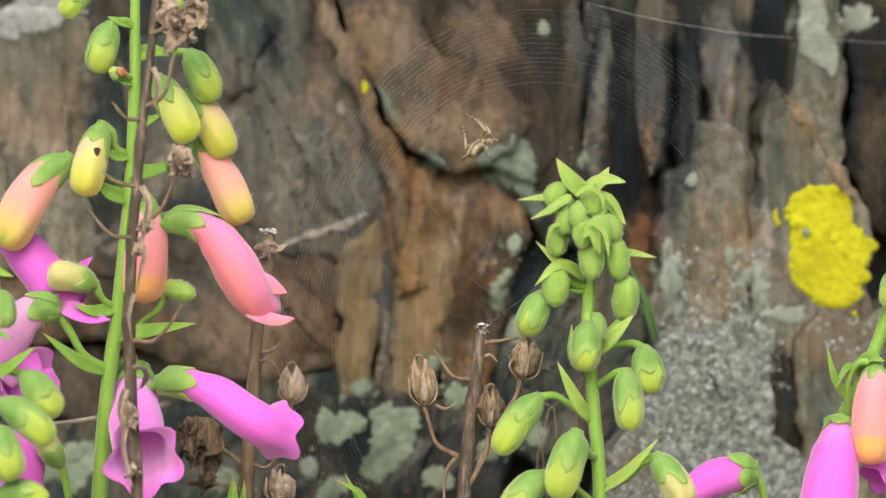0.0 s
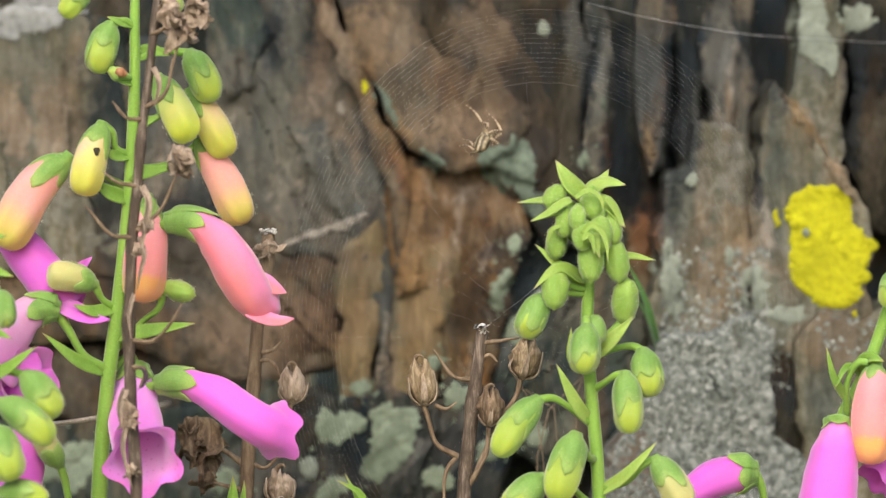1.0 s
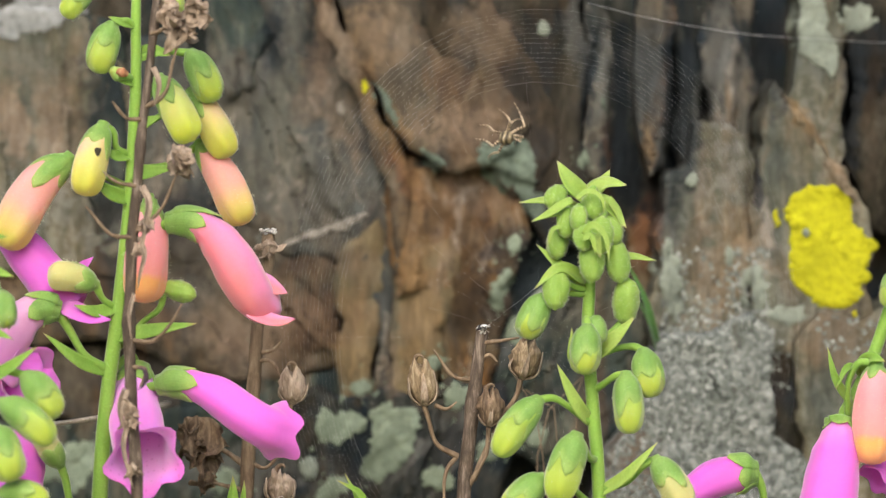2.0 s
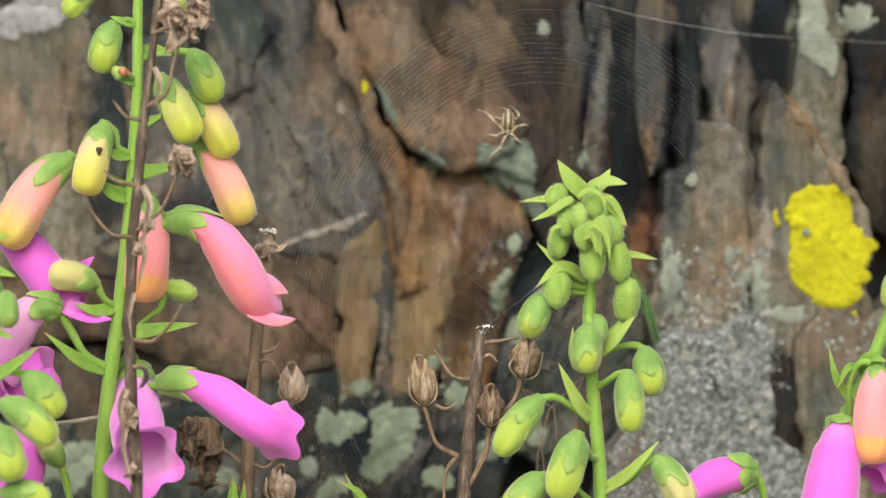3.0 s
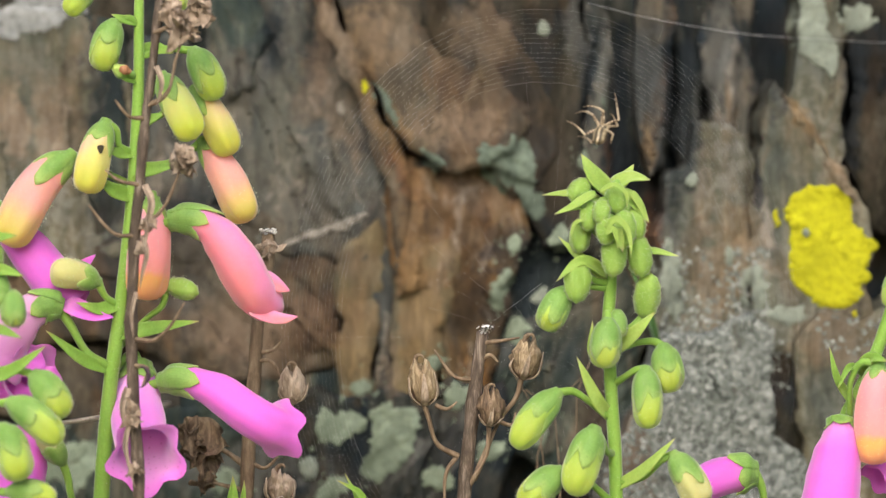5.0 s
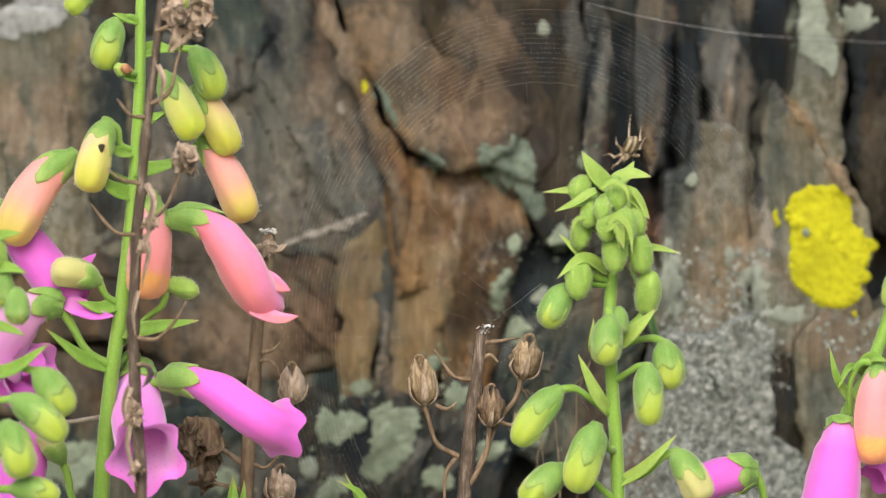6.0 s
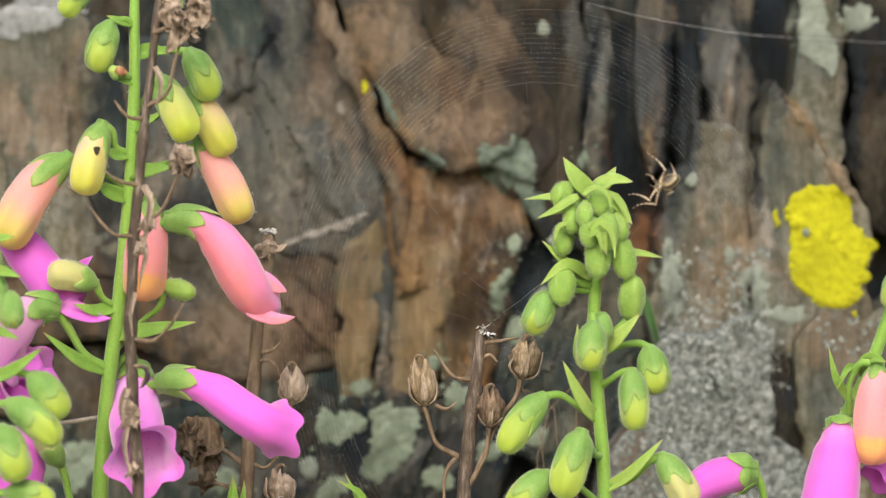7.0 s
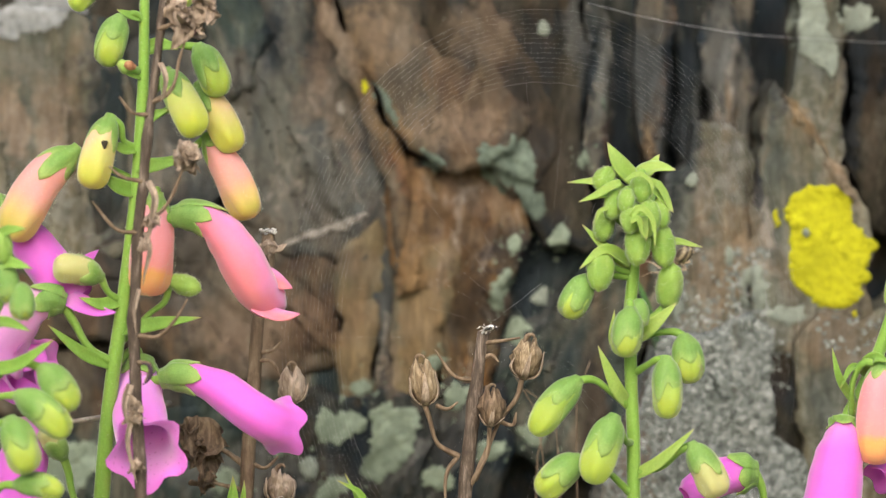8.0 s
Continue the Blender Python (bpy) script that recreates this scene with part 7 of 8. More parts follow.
for spot, size, flaps in (((-0.0868, -0.032, 0.5735), 0.0150, 9), ((-0.0812, -0.032, 0.5800), 0.0120, 7), ((-0.0890, -0.033, 0.5765), 0.0120, 7), ((-0.0866, -0.034, 0.5300), 0.0125, 9), ((-0.0986, -0.034, 0.5084), 0.00765, 4), ((-0.1005, -0.034, 0.5002), 0.00651, 4), ((-0.1037, -0.034, 0.4480), 0.0086, 10), ((-0.1036, -0.034, 0.4435), 0.0070, 8), ((-0.0905, -0.033, 0.5798), 0.01033, 5), ((-0.1026, -0.035, 0.4274), 0.00689, 5)):
    withered(dry_front, spot, size, flaps, droop=0.8, wide=1.9)
twig(dry_front, [(-0.1003, -0.031, 0.5429), (-0.105, -0.033, 0.5435), (-0.1094, -0.034, 0.5487)], 0.0008)
twig(dry_front, [(-0.1018, -0.031, 0.5208), (-0.1082, -0.033, 0.5222), (-0.1124, -0.034, 0.5256)], 0.0008)
twig(dry_front, [(-0.1026, -0.031, 0.5039), (-0.11, -0.034, 0.5049), (-0.1179, -0.036, 0.514)], 0.0008)
twig(dry_front, [(-0.0985, -0.031, 0.547), (-0.092, -0.033, 0.5516), (-0.0895, -0.034, 0.5618), (-0.0871, -0.033, 0.5693)], 0.0008)
twig(dry_front, [(-0.1018, -0.031, 0.5058), (-0.0933, -0.033, 0.5133), (-0.0876, -0.034, 0.5263)], 0.0008)
twig(dry_front, [(-0.1026, -0.031, 0.4697), (-0.0961, -0.033, 0.4695), (-0.0903, -0.035, 0.475), (-0.0862, -0.036, 0.4819)], 0.0008)
twig(dry_front, [(-0.1026, -0.031, 0.4609), (-0.0982, -0.034, 0.46), (-0.1, -0.036, 0.4545)], 0.0008)
twig(dry_front, [(-0.097, -0.031, 0.5713), (-0.0924, -0.032, 0.5731), (-0.083, -0.033, 0.5787)], 0.0008)
part("bark_shred", blade([(-0.0998, -0.033, 0.5207), (-0.0974, -0.035, 0.5151), (-0.0985, -0.036, 0.5076), (-0.0996, -0.036, 0.4983)], 0.00287, 0.7, face=(0.3, -1, 0.1), curl=0.8), DRY_PETAL, dry_front, "thin curled pale shred of bark")
part("bark_shred", blade([(-0.1006, -0.033, 0.5039), (-0.0988, -0.036, 0.4983), (-0.1003, -0.036, 0.4909), (-0.101, -0.035, 0.4862)], 0.00191, 0.7, face=(0.3, -1, 0.1), curl=0.8), DRY_PETAL, dry_front, "thin curled pale shred of bark")
part("bark_shred", blade([(-0.105, -0.034, 0.4535), (-0.1066, -0.037, 0.4476), (-0.1059, -0.036, 0.4405)], 0.00306, 0.7, face=(0.3, -1, 0.1), curl=0.8), DRY_PETAL, dry_front, "thin curled pale shred of bark")
part("bark_shred", blade([(-0.1042, -0.034, 0.4432), (-0.1056, -0.036, 0.4349), (-0.1037, -0.036, 0.4256), (-0.1023, -0.035, 0.4207)], 0.0021, 0.7, face=(0.3, -1, 0.1), curl=0.8), DRY_PETAL, dry_front, "thin curled pale shred of bark")
part("bark_shred", blade([(-0.0961, -0.033, 0.56), (-0.0941, -0.035, 0.5543), (-0.0956, -0.035, 0.5468)], 0.0023, 0.7, face=(0.3, -1, 0.1), curl=0.8), DRY_PETAL, dry_front, "thin curled pale shred of bark")
part("bark_shred", blade([(-0.1024, -0.033, 0.4852), (-0.1038, -0.035, 0.4778), (-0.103, -0.035, 0.4703)], 0.00172, 0.7, face=(0.3, -1, 0.1), curl=0.8), DRY_PETAL, dry_front, "thin curled pale shred of bark")

part("dark_curl", sweep([(-0.1007, -0.0385, 0.4607), (-0.0987, -0.0385, 0.4602), (-0.0977, -0.0385, 0.4577), (-0.0989, -0.0385, 0.4549), (-0.1005, -0.0385, 0.4538)], [(0, 0.0003), (0.45, 0.00085), (1, 0.0002)], 8, 18, 0.1), DRY_BLACK, dry_front, "small dark curled shred")

dry_middle = thing("dry_stalk", (-0.0027, 0.028, -0.0099), "dead brown foxglove stalk with split seed capsules", "dead stalk", "dead foxglove stalks")
part("stem", sweep([(-0.0027, 0.028, -0.0148), (0.0031, 0.028, 0.3324), (0.0070, 0.028, 0.4124), (0.0098, 0.028, 0.4417), (0.0121, 0.028, 0.4612), (0.0135, 0.028, 0.4713)], [(0, 0.00287), (0.7, 0.00268), (0.9, 0.00249), (1, 0.00210)], 12, 60, 0.2, knots=((0.86, 0.004, 0.0007), (0.95, 0.004, 0.0006))), DRY_STALK, dry_middle, "broken brown woody stem")
capsule(dry_middle, [(0.0051, 0.028, 0.4284), (-0.0023, 0.026, 0.4330), (-0.0051, 0.025, 0.4418)], (-0.0066, 0.024, 0.4461), (-0.0082, 0.022, 0.4610), 0.00995)
capsule(dry_middle, [(0.0105, 0.028, 0.4202), (0.0187, 0.026, 0.4398), (0.0249, 0.025, 0.4486)], (0.0268, 0.024, 0.4554), (0.0291, 0.022, 0.4679), 0.01110)
capsule(dry_middle, [(0.0082, 0.028, 0.4173), (0.0144, 0.025, 0.4282), (0.0156, 0.024, 0.4360)], (0.0156, 0.023, 0.4390), (0.0163, 0.021, 0.4513), 0.00880, DRY_DARK)
for points in ([(0.0113, 0.028, 0.4549), (0.0035, 0.026, 0.4562), (-0.0031, 0.025, 0.4652)], [(0.0133, 0.028, 0.4674), (0.0187, 0.026, 0.4682), (0.0261, 0.026, 0.4694)], [(0.0047, 0.028, 0.4284), (0.0008, 0.027, 0.4222), (0.0004, 0.027, 0.4105)], [(-0.0027, 0.025, 0.4461), (0.0012, 0.024, 0.4449), (0.0047, 0.024, 0.4473)], [(0.0187, 0.026, 0.4408), (0.0236, 0.026, 0.4394), (0.0249, 0.025, 0.4437)], [(0.0121, 0.028, 0.4612), (0.0160, 0.027, 0.4635), (0.0187, 0.026, 0.4612)]):
    twig(dry_middle, points, 0.00086)
shell = Shell()
for k in range(9):
    a = Vector((0.0134, 0.026, 0.4721)) + Vector((random.uniform(-1, 1), random.uniform(-1, 1), random.uniform(-0.8, 1))) * 0.0014
    sweep([a, a + Vector((random.uniform(-1, 1), -0.4, random.uniform(-1, 1))) * 0.0012, a + Vector((random.uniform(-1, 1), -0.4, random.uniform(-1.4, 1))) * 0.0018], [(0, 0.00025), (1, 0.0001)], 5, 6, 0, shell)
part("silk_tuft", shell, FLUFF, dry_middle, "white silk tuft on the broken tip")

dry_back = thing("dry_stalk", (-0.0723, 0.055, -0.0194), "dead brown foxglove stalk with white tip", "dead stalk", "dead foxglove stalks")
part("stem", sweep([(-0.0723, 0.055, -0.0244), (-0.0707, 0.055, 0.3293), (-0.0691, 0.055, 0.4108), (-0.0668, 0.055, 0.4525), (-0.0648, 0.055, 0.4764), (-0.0620, 0.055, 0.4942), (-0.0614, 0.055, 0.5052)], [(0, 0.00268), (0.8, 0.00249), (1, 0.00230)], 12, 60, 0.25), DRY_TWIG, dry_back, "broken brown woody stem")
capsule(dry_back, [(-0.0668, 0.055, 0.4446), (-0.0584, 0.054, 0.4396), (-0.0544, 0.053, 0.4427)], (-0.0533, 0.052, 0.4457), (-0.0533, 0.051, 0.4576), 0.00995, DRY_PETAL)
capsule(dry_back, [(-0.0684, 0.055, 0.4088), (-0.0604, 0.054, 0.4049)], (-0.0579, 0.052, 0.4110), (-0.0571, 0.051, 0.4217), 0.01033, DRY_PETAL)
for points in ([(-0.0652, 0.055, 0.4634), (-0.0600, 0.054, 0.4645), (-0.0560, 0.053, 0.4684)], [(-0.0660, 0.055, 0.4605), (-0.0603, 0.053, 0.4605), (-0.0567, 0.052, 0.4546)], [(-0.0676, 0.055, 0.4247), (-0.0623, 0.053, 0.4232), (-0.0579, 0.052, 0.4272)]):
    twig(dry_back, points, 0.00086)
withered(dry_back, (-0.0615, 0.053, 0.5002), 0.01148, 6)
shell = Shell()
for k in range(26):
    a = Vector((-0.0614, 0.054, 0.5060)) + Vector((random.uniform(-1, 1) * 0.0026, random.uniform(-1, 1) * 0.002, random.uniform(-0.8, 1) * 0.0010))
    sweep([a - Vector((0.0006, 0, 0)), a, a + Vector((0.0006, 0, 0.0003))], [(0, 0.0002), (0.5, 0.0005), (1, 0.0002)], 6, 6, 0.5, shell)
part("white_tip", shell, FLUFF, dry_back, "white weathered broken tip")
withered(dry_back, (-0.0861, 0.060, 0.4314), 0.01760, 3, DRY_DARK, "shrivelled_leaf", wide=3.2)
withered(dry_back, (-0.0840, 0.058, 0.4182), 0.00880, 2, DRY_DARK, "shrivelled_leaf", wide=3.0)
twig(dry_back, [(-0.0684, 0.055, 0.4227), (-0.0765, 0.058, 0.4285), (-0.0861, 0.060, 0.4314)], 0.00115)
twig(dry_back, [(-0.0688, 0.055, 0.4148), (-0.0764, 0.057, 0.4166), (-0.0840, 0.058, 0.4182)], 0.00096)

fallen = part("dry_stick", sweep([(-0.1660, 0.040, 0.4363), (-0.1357, 0.042, 0.4391), (-0.1191, 0.044, 0.4414), (-0.1049, 0.190, 0.4406)], [(0, 0.00077), (0.5, 0.00086), (1, 0.00077)], 8, 20, 0.2), DRY_PALE)
tagged(fallen, "thin pale dry stick leaning against the rock", "stick")

# ---- leaves and grass ----
straw = thing("dry_grass", (0.0461, 0.095, -0.0334), "bleached dry grass straws behind the dead stalk", "dry grass")
for points in ([(0.0461, 0.095, -0.0365), (0.0441, 0.095, 0.2839), (0.0410, 0.095, 0.4349), (0.0298, 0.097, 0.4491)], [(0.0466, 0.098, -0.0375), (0.0503, 0.098, 0.2835), (0.0483, 0.098, 0.4430), (0.0534, 0.100, 0.4593)], [(0.0459, 0.100, -0.0382), (0.0401, 0.100, 0.2832), (0.0340, 0.100, 0.4224), (0.0504, 0.102, 0.4535)], [(0.0468, 0.092, -0.0354), (0.0440, 0.092, 0.2843), (0.0358, 0.092, 0.4269), (0.0247, 0.094, 0.4564)]):
    part("straw", sweep(points, [(0, 0.00077), (0.8, 0.00048), (1, 0.00019)], 6, 30), DRY_TWIG, straw)
leafy = thing("leafy_shoot", (-0.0551, 0.020, -0.0071), "low green shoot with narrow pointed leaves", "green shoot")
part("stem", sweep([(-0.0551, 0.020, -0.0120), (-0.0541, 0.020, 0.2945), (-0.0535, 0.020, 0.4051)], [(0, 0.00191), (1, 0.00115)], 10, 30), STEM_GREEN, leafy)
for points, width in (([(-0.0535, 0.020, 0.3993), (-0.0704, 0.016, 0.4054), (-0.0718, 0.012, 0.4226)], 0.00765), ([(-0.0535, 0.020, 0.3993), (-0.0676, 0.018, 0.4062), (-0.0681, 0.016, 0.4209)], 0.00421), ([(-0.0535, 0.020, 0.4013), (-0.0317, 0.014, 0.4055), (-0.0277, 0.010, 0.4154), (-0.0361, 0.006, 0.4214)], 0.00497), ([(-0.0535, 0.020, 0.4013), (-0.0356, 0.018, 0.4062), (-0.0294, 0.014, 0.4133), (-0.0335, 0.010, 0.4235)], 0.00306)):
    part("leaf", blade(points, width, 0.5, 0.2, (0.2, -1, 0.3)), LEAF_GREEN, leafy)
grass = thing("grass_tuft", (0.0814, 0.170, 0.4552), "narrow dark green grass blades in a rock crack", "grass")
for points, width in (([(0.0815, 0.172, 0.4548), (0.0792, 0.152, 0.4663), (0.0749, 0.142, 0.4813), (0.0688, 0.138, 0.4943)], 0.00344), ([(0.0819, 0.172, 0.4548), (0.0798, 0.155, 0.4642), (0.0768, 0.146, 0.4728), (0.0724, 0.142, 0.4813)], 0.00210)):
    part("blade", blade(points, width, 0.6, 0.1, (0.4, -1, 0.2)), GRASS_GREEN, grass)


# ---- the web ----
HUB = Vector((0.0354, 0.0720, 0.4680))
TURN = radians(10)
ACROSS = Vector((math.cos(TURN), math.sin(TURN), 0))


def on_web(angle, r):
    """A place on the web; r is 1 at its outer turn."""
    return HUB + ACROSS * math.cos(angle) * r * 0.0939 + Vector((0, 0, 1)) * math.sin(angle) * r * 0.1176


def thread(shell, points, r):
    """A thin three-sided strand."""
    last = None
    for p in points:
        p = Vector(p)
        ring = [shell.add(p + Vector((math.cos(a), 0.3 * math.cos(a), math.sin(a))) * r) for a in (0.5, 2.6, 4.7)]
        if last:
            shell.bridge(last, ring)
        last = ring


web = thing("spider_web", HUB, "fine orb web of pale silk between the stems", "spider web")
SPOKES = 34
angles = [math.tau * k / SPOKES + random.uniform(-0.05, 0.05) for k in range(SPOKES)]
turns = 16
for k in range(turns):
    r = 1.0 - 0.235 * k / turns
    ring = []
    for i in range(SPOKES):
        rr = r + 0.0016 * random.uniform(-1, 1)
        a, b = angles[i], angles[(i + 1) % SPOKES] + (math.tau if i == SPOKES - 1 else 0)
        for f in (0.0, 0.33, 0.67):
            ring.append(on_web(a + (b - a) * f, rr * (1 - 0.003 * math.sin(math.pi * f))))
    shell = Shell()
    thread(shell, ring + ring[:1], 0.0000115)
    part("spiral_thread", shell, THREAD, web, origin=HUB)
for a in angles:
    shell = Shell()
    thread(shell, [on_web(a, 0.04), on_web(a, 0.5), on_web(a, 1.06)], 0.000004)
    part("spoke", shell, THREAD, web, origin=HUB)
for points, r in ((curve_points([(0.0528, 0.110, 0.5898), (0.0738, 0.120, 0.5852), (0.1081, 0.135, 0.5802), (0.1345, 0.150, 0.5789), (0.1839, 0.175, 0.5775)], 24), 0.00008), 
                  ([on_web(4.0, 1.05), (-0.0559, 0.040, 0.4140), (-0.0701, 0.050, 0.4091)], 0.00006), ([(0.0140, 0.026, 0.4725), (0.0246, 0.030, 0.4807), (0.0349, 0.050, 0.4883)], 0.00002), ([on_web(5.6, 1.05), (0.0880, 0.150, 0.4030)], 0.00004)):
    shell = Shell()
    thread(shell, points, r)
    part("anchor_thread", shell, THREAD, web, origin=HUB)


# ---- the spider ----
def ball(centre, half, rings=14, seg=18, point=0.0, along=False):
    shell, last = Shell(), None
    centre = Vector(centre)
    for i in range(1, rings):
        v = i / rings
        x = -math.cos(math.pi * v)
        r = math.sin(math.pi * v) * (1 + point * x)
        ring = [shell.add(centre + Vector((half[0] * x, half[1] * r * math.cos(math.tau * j / seg), half[2] * r * math.sin(math.tau * j / seg))), j / seg, v) for j in range(seg)]
        if last:
            shell.bridge(ring, last)
        else:
            shell.fan(ring, shell.add(centre - Vector((half[0], 0, 0)), 0, 0))
        last = ring
    shell.fan(last, shell.add(centre + Vector((half[0], 0, 0)), 0, 1), True)
    if along:
        shell.verts = [Vector((p.y, -p.x, p.z)) for p in shell.verts]
    return shell


spider = thing("spider", (0, 0, 0), "small brown orb spider with banded legs climbing its web", "spider")
abdomen = part("abdomen", ball((0.0041, 0, 0), (0.0039, 0.0026, 0.0026), 18, 22, point=-0.18, along=True), SPIDER, spider, "dark striped tan abdomen", (0, 0, 0))
part("head", ball((0.0002, 0, 0), (0.0024, 0.0014, 0.0018), point=-0.25), SPIDER, spider, "pale brown head with dark marks", (0, 0, 0))
LEGS = []
for upper, lower, root in ((0.0056, 0.0098, (-0.0004, -0.0004, 0.0010)), (0.0060, 0.0096, (0.0006, -0.0004, 0.0009)), (0.0044, 0.0052, (0.0009, -0.0003, 0.0003)), (0.0040, 0.0046, (0.0007, -0.0003, -0.0006)), (0.0054, 0.0076, (-0.0009, -0.0003, 0.0004)), (0.0058, 0.0082, (-0.0010, -0.0003, -0.0003)), (0.0054, 0.0082, (-0.0005, -0.0003, -0.0010)), (0.0034, 0.0046, (0.0000, -0.0006, 0.0006))):
    leg = part("leg", sweep([(0, 0, 0), (0, -upper * 0.5, 0.0003), (0, -upper, 0)], [(0, 0.00052), (0.4, 0.00056), (1, 0.00042)], 8, 14, 0.1), LEG, spider, "", (0, 0, 0))
    shin = part("lower_leg", sweep([(0, 0, 0), (0, -lower * 0.35, 0.0006), (0, -lower * 0.7, 0.0005), (0, -lower, -0.0006)], [(0, 0.00042), (0.3, 0.00044), (0.6, 0.00030), (1, 0.00014)], 8, 22, 0.15), LEG, leg, "dark banded lower leg", (0, 0, 0))
    LEGS.append((leg, shin, upper, Vector(root)))


# ---- the tiny jumping spider on the broken stalk ----
pied = thing("jumping_spider", (0, 0, 0), "tiny black-and-white jumping spider on the broken stalk", "spider")
part("abdomen", ball((-0.0010, 0, 0), (0.0015, 0.0011, 0.0010)), PIED, pied, "", (0, 0, 0))
part("head", ball((0.0009, 0, 0), (0.0011, 0.0010, 0.0009)), PIED, pied, "", (0, 0, 0))
for side in (1, -1):
    for k in range(4):
        a = radians(35 + 36 * k)
        d = Vector((math.cos(a), side * math.sin(a), 0))
        root = Vector((0.0010 - 0.0004 * k, side * 0.0006, -0.0002))
        part("leg", sweep([root, root + d * 0.0009 + Vector((0, 0, 0.0006)), root + d * 0.0019 - Vector((0, 0, 0.0008))], [(0, 0.00026), (0.6, 0.0002), (1, 0.0001)], 6, 10), PIED, pied, "", root)


# ---- what moves ----
TOWARDS = Vector((0, -1, 0))


def course(rows, at):
    """The way a limb points at a time, from rows of seconds, degrees of turn and lean; it swings past the viewer's side."""
    ways = [(t, Vector((math.cos(radians(a)) * math.cos(radians(b)), -math.sin(radians(b)), math.sin(radians(a)) * math.cos(radians(b))))) for t, a, b in rows]
    for (t, a), (u, b) in zip(ways, ways[1:]):
        if at <= u:
            f = (at - t) / (u - t)
            f = f * f * (3 - 2 * f)
            return (a.lerp(b, f) + TOWARDS * 2.4 * f * (1 - f) * max(0.0, 0.3 - a.dot(b))).normalized()
    return ways[-1][1]


def aimed(root, way):
    return Matrix.Translation(root) @ TOWARDS.rotation_difference(way).to_matrix().to_4x4()


def step(joint, rows):
    """Keys a leg and its lower part every tenth of a second."""
    leg, shin, upper, root = joint
    first = [(0.1 * i, aimed(root, course([r[:3] for r in rows], 0.1 * i))) for i in range(81)]
    second = [(0.1 * i, aimed((0, 0, 0), course([(r[0], r[3], r[4]) for r in rows], 0.1 * i))) for i in range(81)]
    walk(leg, first)
    walk(shin, [(t, Matrix.Translation((0, -upper, 0)) @ a.to_3x3().to_4x4().inverted() @ b) for (t, a), (u, b) in zip(first, second)])


